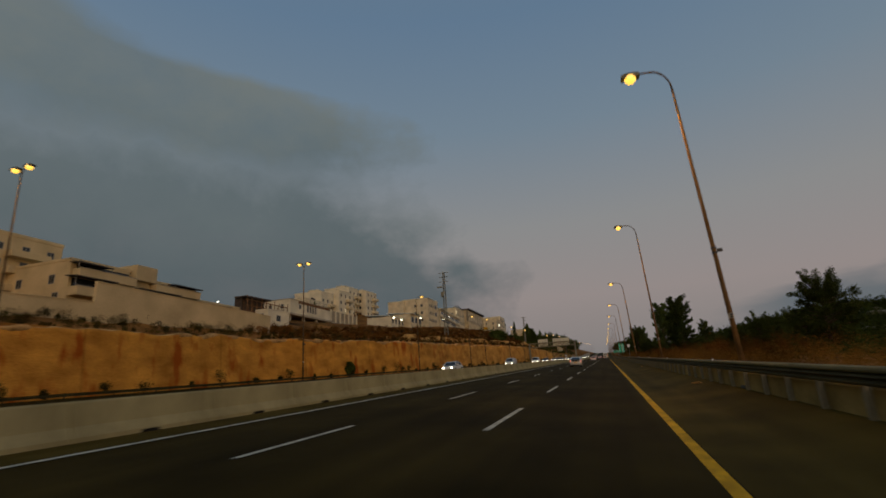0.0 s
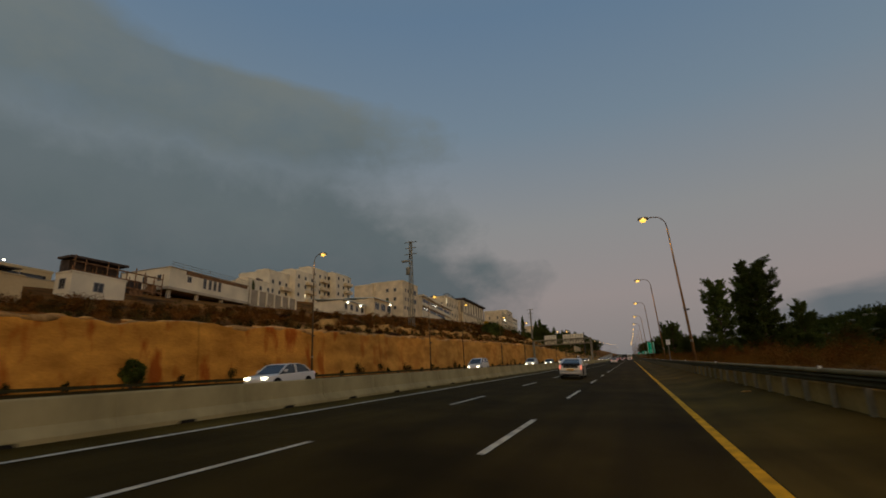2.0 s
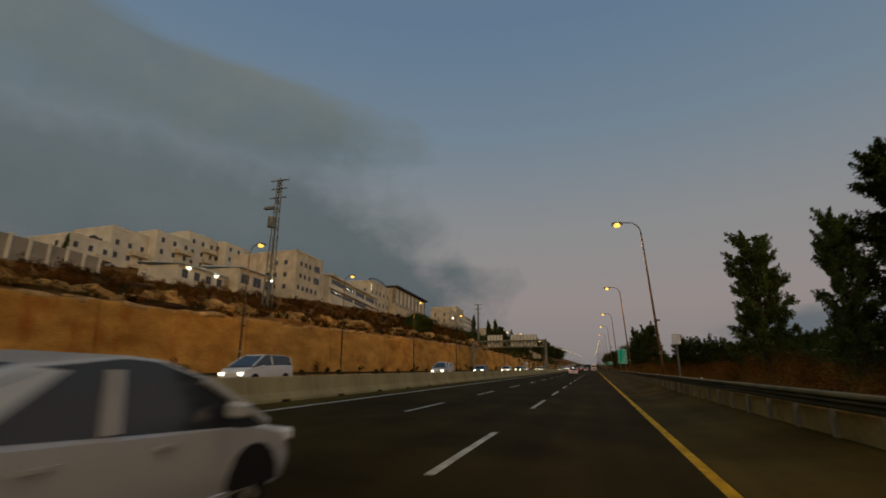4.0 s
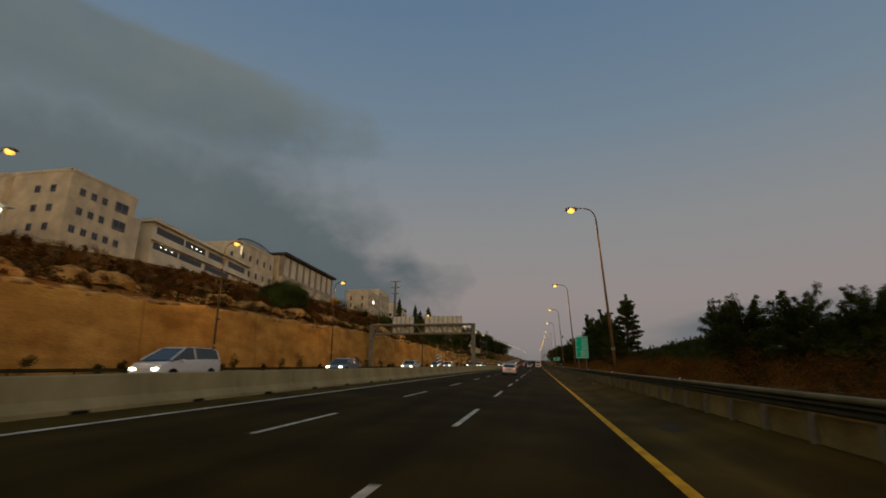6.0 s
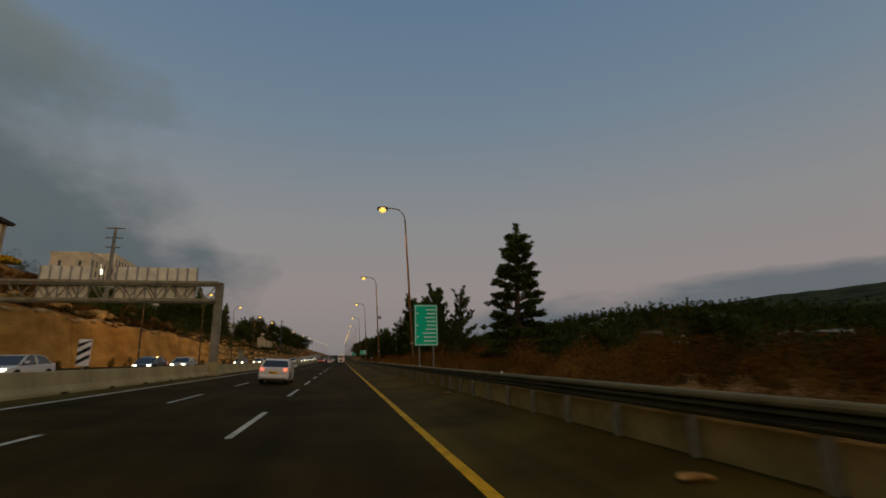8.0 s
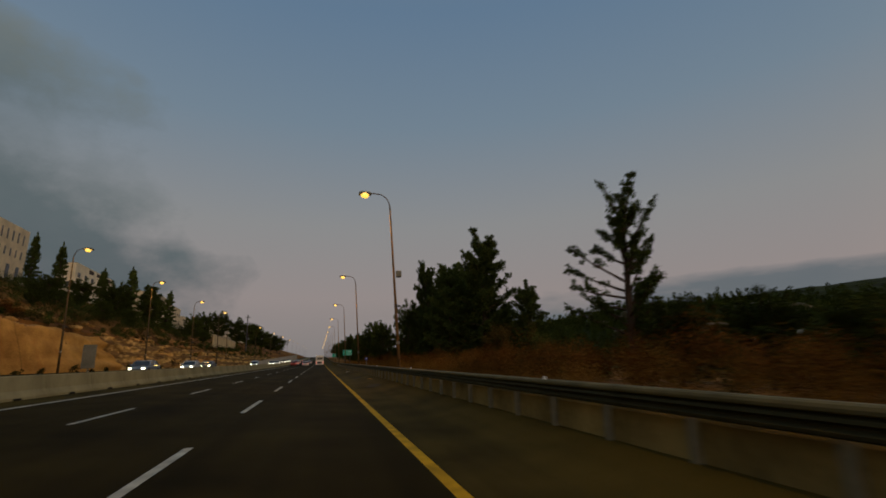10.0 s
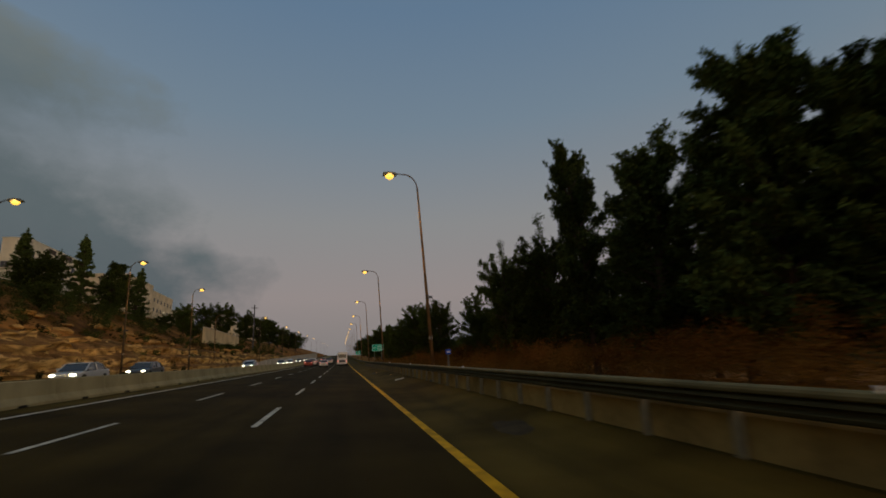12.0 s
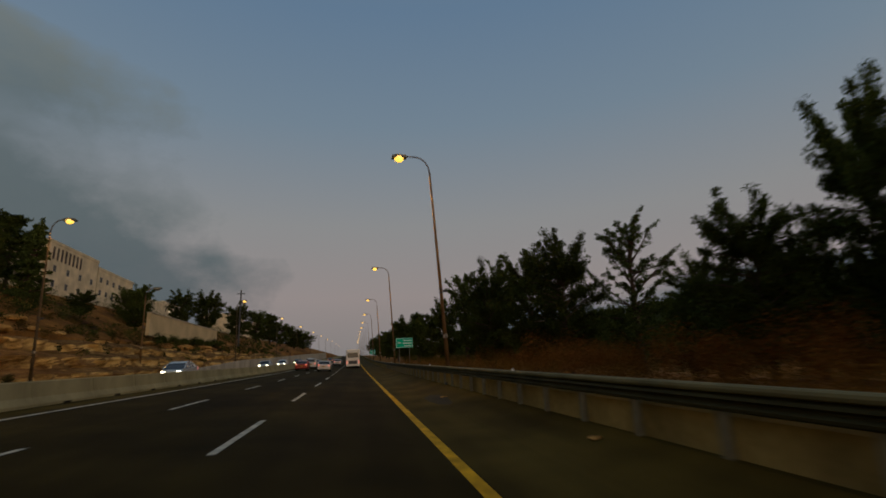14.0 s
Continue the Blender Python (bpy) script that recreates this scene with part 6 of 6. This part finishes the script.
for y in np.arange(60, 250, 0.17):
    spots.append((wall_x(y) - lean(y) - 1.2 - rng.random() * 17, y, 0.4 + 0.75 * rng.random() ** 1.4))
scatter("rusty_brush", "rusty brown brush on the slope above the rock cut", "scrub", RUST_BRUSH, spots, rng, 190, 0.085, 0.55, 0.85)
spots = []
for _ in range(230):
    y = 225 + 240 * rng.random()
    spots.append((wall_x(y) - 7 - rng.random() * 28, y, 0.8 + 1.5 * rng.random()))
spots += [(-28.6 - rng.random(), y, 0.7 + 0.5 * rng.random()) for y in np.arange(345, 383, 0.9)]
spots += [(-34 - rng.random() * 11, y, 1.2 + 1.1 * rng.random()) for y in np.arange(258, 336, 0.55)]
spots += [(wall_x(y) - 1.0 - rng.random() * 8, y, 0.5 + 0.7 * rng.random()) for y in np.arange(232, 420, 1.7)]
scatter("slope_thicket", "dark green thicket on the slope above the road", "scrub", LEAF, spots, rng, 260, 0.085, 0.6, 0.9)
spots = [(wall_x(y) + 1.25, y + rng.random() * 3, 0.35 + 0.6 * rng.random() ** 2) for y in np.arange(-20, 300, 4.2)]
spots += [(wall_x(y) + 1.4, y, r) for y, r in ((84, 0.6), (98.5, 0.85), (112, 0.65), (131, 0.8))]
scatter("roadside_bushes", "small dark bushes at the foot of the rock cut", "scrub", BUSH, spots, rng, 420, 0.06, 1.05, 1.2)
spots, lifts = [], []
for _ in range(3900):
    x, y = 60 + rng.random() ** 1.1 * 150, 150 + rng.random() * 460
    r = 1.1 + 1.1 * rng.random() ** 2
    tall = 0.7 + 0.9 * rng.random()
    for k, f in ((0.6, 1.0), (1.5, 0.72), (2.3, 0.42)):
        spots.append((x, y, r * f))
        lifts.append(r * k * tall)
centres = [(x, y, ground_z(x, y) + h) for (x, y, _), h in zip(spots, lifts)]
v, f = leaf_cloud(rng, centres, [r for _, _, r in spots], 58, 0.27, 1.05, 1.7)
tagged(new("hill_wood", raw_mesh("hill_wood", v.tolist(), f.tolist(), FAR_LEAF)), "dark pine wood covering the far hill", "wood", "", "stuff")


def bush(label, x, y, h, rx, ry, rz, n=150, per=280):
    """A dense rounded bush; h: height of its middle above the carriageway's plane."""
    ob = thing("bush", label, "bush", x, y, plane(x, y) + h - rz)
    centres, radii = [], []
    for k in range(n):
        d = Vector(rng.normal(size=3)).normalized()
        q = 0.62 + 0.26 * rng.random()
        centres.append((d.x * rx * q, d.y * ry * q, rz + d.z * rz * q))
        radii.append(0.30 * min(rx, rz) * (0.7 + 0.7 * rng.random()))
    v, f = leaf_cloud(rng, centres, radii, per, 0.085, 0.9, 1.8)
    part("crown", raw_mesh("crown", v.tolist(), f.tolist(), LEAF), None, ob)
    part("stem", Shape().tube([(0, 0, -0.4), (0.1, 0.1, rz)], [0.16, 0.08], 7), BARK, ob)


bush("large dense dark green bush on the edge of the rock cut", -37.6, 184.5, 9.2, 3.2, 6.0, 2.8, 190)
bush("rounded dark bush at the foot of the rock cut", -37.2, 69.2, 0.45, 0.9, 0.9, 1.1, 60, 160)
bush("dense dark green bush on the slope beside the gantry", -32.5, 226.5, 6.6, 2.4, 4.6, 1.9)
bush("dark green bush on the slope below the hall", -38.0, 240.0, 9.6, 2.6, 5.0, 2.2)

random.seed(8)
for i in range(110):
    y = random.uniform(60, 420) if i < 70 else random.uniform(232, 330)
    steep = y > 225
    x = wall_x(y) - random.uniform(0.8, 10.0)
    r = random.uniform(0.3, 0.8) if steep else random.uniform(0.25, 0.7)
    ob = tagged(new("boulder", ROCKS[i % 5]), "pale limestone boulder half buried in the slope", "boulder", "boulders on the slope")
    ob.matrix_world = pose(x, y, ground_z(x, y) - r * 0.05, 0, 0, random.uniform(0, 360)) @ Matrix.Diagonal((r * 1.1, r * random.uniform(1.3, 2.6), r * random.uniform(0.6, 1.0), 1))
HILL_ROCKS = [m.copy() for m in ROCKS]
for m in HILL_ROCKS:
    m.materials[0] = HILL_ROCK
for i in range(22):
    x, y = random.uniform(92, 142), random.uniform(235, 370)
    r = random.uniform(0.7, 1.5)
    ob = tagged(new("boulder", HILL_ROCKS[i % 5]), "pale rock outcrop on the wooded hill", "boulder", "outcrops on the hill")
    ob.matrix_world = pose(x, y, ground_z(x, y) + r * 1.2 + 0.5, 0, 20, random.uniform(-25, 25)) @ Matrix.Diagonal((r * 1.6, r * 3.4, r * 0.8, 1))
# the row of loose blocks along the edge of the cut
for i in range(56):
    y = 62 + 2.7 * i + random.uniform(-0.8, 0.8)
    r = random.uniform(0.35, 0.8)
    x = wall_x(y) - 1.1 - random.uniform(0, 0.9)
    top = float(np.interp(y, ROW_Y, TOP_H))
    ob = tagged(new("boulder", ROCKS[i % 5]), "pale rock block on the edge of the cut", "boulder", "blocks along the cut")
    ob.matrix_world = pose(x, y, plane(x, y) + top + 0.05, 0, 0, random.uniform(-20, 20)) @ Matrix.Diagonal((r, r * 1.8, r * 0.55, 1))


# ---- vehicles ----
def wheel(parent, x, y, r=0.32, side=1):
    pts = []
    n = 18
    s = Shape()
    for dx, rr in ((-0.1, r * 0.92), (-0.085, r), (0.085, r), (0.1, r * 0.92)):
        pts.append([(x + dx, y + rr * math.cos(6.2832 * k / n), r + rr * math.sin(6.2832 * k / n)) for k in range(n)])
    vs = [p for ring in pts for p in ring]
    fs = [(i * n + k, i * n + (k + 1) % n, i * n + n + (k + 1) % n, i * n + n + k) for i in range(3) for k in range(n)]
    s.add(vs, fs + [tuple(range(n)), tuple(range(3 * n, 4 * n))])
    w = part("wheel", Shape().tube([(x - 0.08, y, r), (x + 0.08, y, r)], r * 0.3, 10), DARK_STEEL, parent)
    part("tyre", s, BLACK, w)
    rim = Shape()
    for k in range(5):
        a = 6.2832 * k / 5
        rim.box(x + side * 0.1 - 0.01, x + side * 0.1 + 0.015, y - 0.03, y + 0.03, r + 0.03, r + r * 0.62, 0, Matrix.Translation((0, y, r)) @ Matrix.Rotation(a, 4, "X") @ Matrix.Translation((0, -y, -r)))
    part("rim", rim, STEEL, w)


def body_loft(sections, w):
    """Car body from a side outline given as (y, low, high, half width factor) stations."""
    s = Shape()
    vs, fs = [], []
    for y, lo, hi, k in sections:
        hw = w / 2 * k
        mid = lo + (hi - lo) * 0.45
        vs += [(-hw * 0.94, y, lo), (-hw, y, lo + 0.12), (-hw, y, mid), (-hw * 0.95, y, hi - 0.06), (-hw * 0.85, y, hi), (hw * 0.85, y, hi), (hw * 0.95, y, hi - 0.06), (hw, y, mid), (hw, y, lo + 0.12), (hw * 0.94, y, lo)]
    n = 10
    for i in range(len(sections) - 1):
        for j in range(n):
            fs.append((i * n + j, i * n + (j + 1) % n, i * n + n + (j + 1) % n, i * n + n + j))
    fs += [tuple(range(n - 1, -1, -1)), tuple(range((len(sections) - 1) * n, len(sections) * n))]
    return s.add(vs, fs)


CAR_FORMS = {
    # body stations, cabin outline (y, z) from the rear glass foot over the roof to the windscreen foot, length, width
    "hatch": ([(0, 0.40, 0.96, 0.84), (0.06, 0.30, 1.04, 0.92), (0.3, 0.24, 1.06, 0.98), (0.9, 0.2, 1.02, 1), (2.2, 0.2, 0.96, 1), (3.2, 0.2, 0.92, 1), (3.8, 0.21, 0.86, 0.98), (4.2, 0.24, 0.76, 0.93), (4.42, 0.32, 0.60, 0.80)], [(0.18, 1.03), (0.7, 1.22), (1.4, 1.42), (2.1, 1.49), (2.45, 1.46), (2.9, 1.32), (3.75, 0.88)], 4.46, 1.75),
    "sedan": ([(0, 0.4, 0.9, 0.9), (0.1, 0.28, 0.98, 0.97), (0.9, 0.2, 1.0, 1), (2.2, 0.2, 0.95, 1), (3.3, 0.2, 0.92, 1), (4.3, 0.24, 0.80, 0.96), (4.55, 0.34, 0.62, 0.84)], [(0.55, 0.98), (1.05, 1.35), (1.7, 1.44), (2.4, 1.43), (2.8, 1.36), (3.5, 0.92)], 4.6, 1.76),
    "van": ([(0, 0.35, 1.1, 0.95), (0.1, 0.28, 1.15, 0.98), (0.9, 0.24, 1.15, 1), (2.4, 0.24, 1.12, 1), (3.4, 0.24, 1.08, 1), (4.2, 0.28, 0.95, 0.96), (4.45, 0.36, 0.7, 0.88)], [(0.04, 1.12), (0.16, 1.60), (0.6, 1.68), (2.4, 1.70), (2.75, 1.62), (3.75, 1.08)], 4.5, 1.8),
}


def car(form, mat, name, label, x, y, facing=1, lights="tail", group=""):
    """A car; facing 1 drives away along the road, -1 comes towards the camera."""
    stations, cabin, length, width = CAR_FORMS[form]
    tilt = math.degrees(math.atan(GRADE))
    z = plane(x, y) + drop(x) + 0.02
    roll = -math.degrees(math.atan(CROSS)) if x > -10.6 else 0.0
    ob = thing(name, label, "car", x, y, z, group=group)
    ob.matrix_world = Matrix.Translation((x, y, z)) @ pose(0, 0, 0, tilt, roll, 0) @ pose(0, 0, 0, 0, 0, 0 if facing > 0 else 180) @ Matrix.Translation((0, -length / 2, 0))
    fine = []
    for (a, b) in zip(stations[:-1], stations[1:]):
        fine += [tuple(p + (q - p) * k / 3 for p, q in zip(a, b)) for k in range(3)]
    shell = part("body", body_loft(fine + [stations[-1]], width), mat, ob, smooth=True)
    shell.data.set_sharp_from_angle(angle=radians(38))
    # cabin: painted roof and pillars over a dark glass house
    hw = width / 2
    vs, fs = [], []
    for yy, zz in cabin:
        k = 0.93 - 0.17 * max(0.0, (zz - 0.95) / 0.55)
        vs += [(-hw * k, yy, zz), (hw * k, yy, zz)]
    m = len(cabin)
    base = [(-hw * 0.93, cabin[0][0], 0.85), (hw * 0.93, cabin[0][0], 0.85), (-hw * 0.93, cabin[-1][0], 0.85), (hw * 0.93, cabin[-1][0], 0.85)]
    vs += base
    for i in range(m - 1):
        fs.append((2 * i, 2 * i + 1, 2 * i + 3, 2 * i + 2))
    fs += [tuple([2 * i for i in range(m)] + [2 * m + 2, 2 * m]), tuple([2 * i + 1 for i in range(m - 1, -1, -1)] + [2 * m + 1, 2 * m + 3]), (2 * m, 2 * m + 1, 1, 0), (2 * m + 2, 2 * m + 3, 2 * m - 1, 2 * m - 2)]
    for nm, sel in (("rear_window", [0, 1] if form == "hatch" else [0]), ("roof_lining", list(range(2 if form == "hatch" else 1, m - 2))), ("windscreen", [m - 2]), ("side_window", [m - 1]), ("side_window", [m])):
        part(nm, Shape().add(vs, [fs[q] for q in sel]), GLASS, ob)
    roof = Shape()
    rv, rf = [], []
    mid = [c for c in cabin[2 if form == "hatch" else 1:-1]]
    for yy, zz in mid:
        k = 0.93 - 0.17 * max(0.0, (zz - 0.95) / 0.55)
        rv += [(-hw * k - 0.012, yy, zz - 0.05), (-hw * k + 0.02, yy, zz + 0.025), (hw * k - 0.02, yy, zz + 0.025), (hw * k + 0.012, yy, zz - 0.05)]
    for i in range(len(mid) - 1):
        for j in range(3):
            rf.append((4 * i + j, 4 * i + j + 1, 4 * i + 5 + j, 4 * i + 4 + j))
    part("roof", roof.add(rv, rf), mat, ob)
    for sd in (-1, 1):
        for (ya, za), (yb, zb) in ((cabin[0], cabin[2 if form == "hatch" else 1]), (cabin[-1], cabin[-2]), ((1.95, 0.95), (2.0, 1.40 if form != "van" else 1.62))):
            ka, kb = [0.93 - 0.17 * max(0.0, (q - 0.95) / 0.55) for q in (za, zb)]
            part("pillar", Shape().tube([(sd * hw * ka, ya, za), (sd * hw * kb, yb, zb)], 0.045, 5), mat, ob)
        part("mirror", Shape().box(sd * hw - (0.02 if sd > 0 else 0.18), sd * hw + (0.18 if sd > 0 else 0.02), 3.05, 3.2, 0.98, 1.12, 0.03), mat, ob)
        for yy in (0.82, length - 0.9):
            wheel(ob, sd * (hw - 0.13), yy, 0.32, sd)
            arch = Shape()
            ring = [(yy + 0.40 * math.cos(math.pi * k / 8), 0.30 + 0.40 * math.sin(math.pi * k / 8)) for k in range(9)]
            arch.prism(ring, sd * hw * 0.985, sd * (hw + 0.004))
            part("wheel_arch", arch, BLACK, ob)
        inner, outer = (0.84, 0.955) if form == "hatch" else (0.62, 0.89)
        low_z, high_z = (0.70, 1.02) if form == "hatch" else (0.76, 0.96)
        xa, xb = sorted((sd * hw * inner, sd * hw * outer))
        part("tail_lamp", Shape().box(xa, xb, -0.03, 0.2, low_z, high_z, 0.03), TAIL_ON if lights == "tail" else TAIL_DIM, ob, "glowing red tail lamp" if lights == "tail" else "")
        hx = sd * hw * 0.66
        part("headlamp", Shape().box(hx - 0.14, hx + 0.14, length - 0.26, length - 0.0, 0.60, 0.74, 0.03), HEAD_ON if lights == "head" else SIGN_WHITE, ob, "glowing headlamp" if lights == "head" else "")
        for yy in (1.35, 2.35):
            part("door_handle", Shape().box(sd * hw - 0.01, sd * hw + 0.025 if sd > 0 else sd * hw + 0.01, yy, yy + 0.18, 0.80, 0.83) if sd > 0 else Shape().box(-hw - 0.025, -hw + 0.01, yy, yy + 0.18, 0.80, 0.83), mat, ob)
    part("bumper", Shape().box(-hw * 0.93, hw * 0.93, -0.07, 0.25, 0.30, 0.58, 0.09), mat, ob)
    part("number_plate", Shape().box(-0.26, 0.26, -0.066, -0.05, 0.62, 0.74), PLATE, ob, "yellow number plate with dark bars")
    for k in range(3):
        part("plate_bar", Shape().box(-0.2 + 0.14 * k, -0.1 + 0.14 * k, -0.071, -0.066, 0.65, 0.71), BLACK, ob)
    if form == "hatch":
        for sd in (-1, 1):
            edge = []
            for yy, zz in ((0.16, 1.02), (0.7, 1.235), (1.4, 1.435), (1.62, 1.40), (1.05, 1.02)):
                k = 0.93 - 0.17 * max(0.0, (zz - 0.95) / 0.55)
                edge.append((sd * (hw * k + 0.012), yy, zz))
            inner_edge = [(x - sd * 0.16, yy, zz + 0.012) for x, yy, zz in edge[:3]]
            skin = Shape().add(edge + inner_edge, [(0, 1, 2, 3, 4), (0, 1, 6, 5), (1, 2, 7, 6)])
            part("quarter_panel", skin, mat, ob, smooth=False)
            part("sill", Shape().box(sd * hw - 0.03, sd * hw + 0.012, 1.2, 3.2, 0.2, 0.32, 0.01), mat, ob)
        part("rear_apron", Shape().box(-hw * 0.7, hw * 0.7, -0.055, 0.1, 0.22, 0.33, 0.02), BLACK, ob)
        part("hatch_badge", Shape().tube([(0, -0.05, 0.90), (0, -0.07, 0.90)], 0.05, 10), STEEL, ob)
        part("spoiler", Shape().prism([(-0.06, 1.0), (-0.08, 1.05), (0.35, 1.14), (0.4, 1.08)], -hw * 0.78, hw * 0.78), BLACK, ob)
        part("lower_rear_glass", Shape().box(-hw * 0.62, hw * 0.62, -0.03, 0.05, 0.80, 0.99, 0.02), GLASS, ob)
    return ob


car("hatch", SILVER, "hatchback", "silver hatchback with glowing red tail lamps in the middle lane", -4.15, 81.5)
AHEAD = "cars ahead"
car("sedan", WHITE_PAINT, "sedan", "white saloon car driving ahead with red tail lamps", -4.1, 186.0, group=AHEAD)
car("van", WHITE_PAINT, "estate_car", "white estate car driving ahead with red tail lamps", -7.5, 358.0, group=AHEAD)
car("sedan", RED_PAINT, "sedan", "red saloon car driving ahead", -7.5, 342.0, group=AHEAD)
car("sedan", WHITE_PAINT, "sedan", "white saloon car far ahead with red tail lamps", -4.1, 338.0, group=AHEAD)
car("hatch", DARK_PAINT, "hatchback", "dark hatchback far ahead with red tail lamps", -7.4, 366.0, group=AHEAD)
car("sedan", SILVER, "sedan", "silver saloon far ahead with red tail lamps", -4.1, 392.0, group=AHEAD)
car("sedan", DARK_PAINT, "sedan", "dark saloon far ahead with red tail lamps", -7.4, 425.0, group=AHEAD)
car("van", RED_PAINT, "estate_car", "red estate car far ahead with tail lamps", -0.4, 470.0, group=AHEAD)
ONC = "oncoming cars"
for form, mat, name, label, x, y in (
    ("sedan", WHITE_PAINT, "sedan", "oncoming white saloon with glowing headlamps", -19.4, 65.0), ("van", WHITE_PAINT, "van", "oncoming white van with glowing headlamps", -18.4, 103.0),
    ("sedan", SILVER, "sedan", "oncoming silver saloon with glowing headlamps", -17.6, 214.0), ("van", WHITE_PAINT, "van", "oncoming white estate van with glowing headlamps", -18.0, 138.5), ("sedan", BLUE_PAINT, "sedan", "oncoming grey-blue saloon with headlamps on", -17.8, 160.0),
    ("hatch", DARK_PAINT, "hatchback", "oncoming dark hatchback with glowing headlamps", -18.0, 205.0), ("sedan", WHITE_PAINT, "sedan", "oncoming white saloon with glowing headlamps", -17.6, 184.0), ("sedan", BLUE_PAINT, "sedan", "oncoming dark blue saloon with glowing headlamps", -17.4, 246.0),
    ("sedan", SILVER, "sedan", "oncoming silver saloon with headlamps on", -17.4, 265.0), ("sedan", DARK_PAINT, "sedan", "oncoming dark saloon with glowing headlamps", -17.6, 277.0), ("hatch", SILVER, "hatchback", "oncoming silver hatchback with headlamps on", -14.5, 311.0),
    ("sedan", SILVER, "sedan", "oncoming silver saloon far off with headlamps on", -14.4, 352.0), ("hatch", WHITE_PAINT, "hatchback", "oncoming white hatchback far off with headlamps on", -14.4, 372.0), ("sedan", DARK_PAINT, "sedan", "oncoming dark saloon far off with headlamps on", -14.2, 398.0), ("sedan", WHITE_PAINT, "sedan", "oncoming white saloon far off with headlamps on", -14.2, 430.0)):
    car(form, mat, name, label, x, y, -1, "head", group=ONC)

# coach in the right lane, far ahead
bus = thing("coach", "tall white coach with red tail lamps driving far ahead", "bus", -0.25, 362, plane(-0.25, 362) + 0.02)
part("body", Shape().box(-1.27, 1.27, 0, 11.5, 0.35, 3.45, 0.14), WHITE_PAINT, bus)
part("rear_window", Shape().box(-1.0, 1.0, -0.02, 0.1, 1.95, 2.85, 0.03), GLASS, bus)
part("engine_grille", Shape().box(-0.8, 0.8, -0.02, 0.1, 0.75, 1.4, 0.02), DARK_STEEL, bus)
part("bumper", Shape().box(-1.25, 1.25, -0.08, 0.2, 0.35, 0.62, 0.04), WHITE_PAINT, bus)
for sd in (-1, 1):
    part("tail_lamp", Shape().box(sd * 1.1 - 0.09, sd * 1.1 + 0.09, -0.03, 0.08, 0.8, 1.45, 0.02), TAIL_ON, bus, "glowing red tail lamp")
    part("side_window", Shape().box(sd * 1.28 - 0.01, sd * 1.28 + 0.01, 0.8, 10.8, 1.7, 2.8), GLASS, bus)
    for yy in (2.4, 9.0):
        wheel(bus, sd * 1.1, yy, 0.5, sd)


# ---- litter on the shoulder ----
random.seed(21)
for x, y, r in ((4.15, 25.0, 0.16), (4.2, 62.0, 0.12), (4.1, 158.0, 0.15), (4.25, 173.3, 0.14), (4.0, 231.0, 0.15), (4.15, 273.2, 0.10), (3.6, 285.0, 0.10)):
    ob = tagged(new("litter", ROCKS[int(y) % 5]), "pale crumpled scrap lying on the hard shoulder", "litter", "litter on the shoulder")
    ob.matrix_world = pose(x, y, shoulder_z(x, y) + 0.2 * r, 0, 0, random.uniform(0, 360)) @ Matrix.Diagonal((r, r * 1.5, r * 0.45, 1))
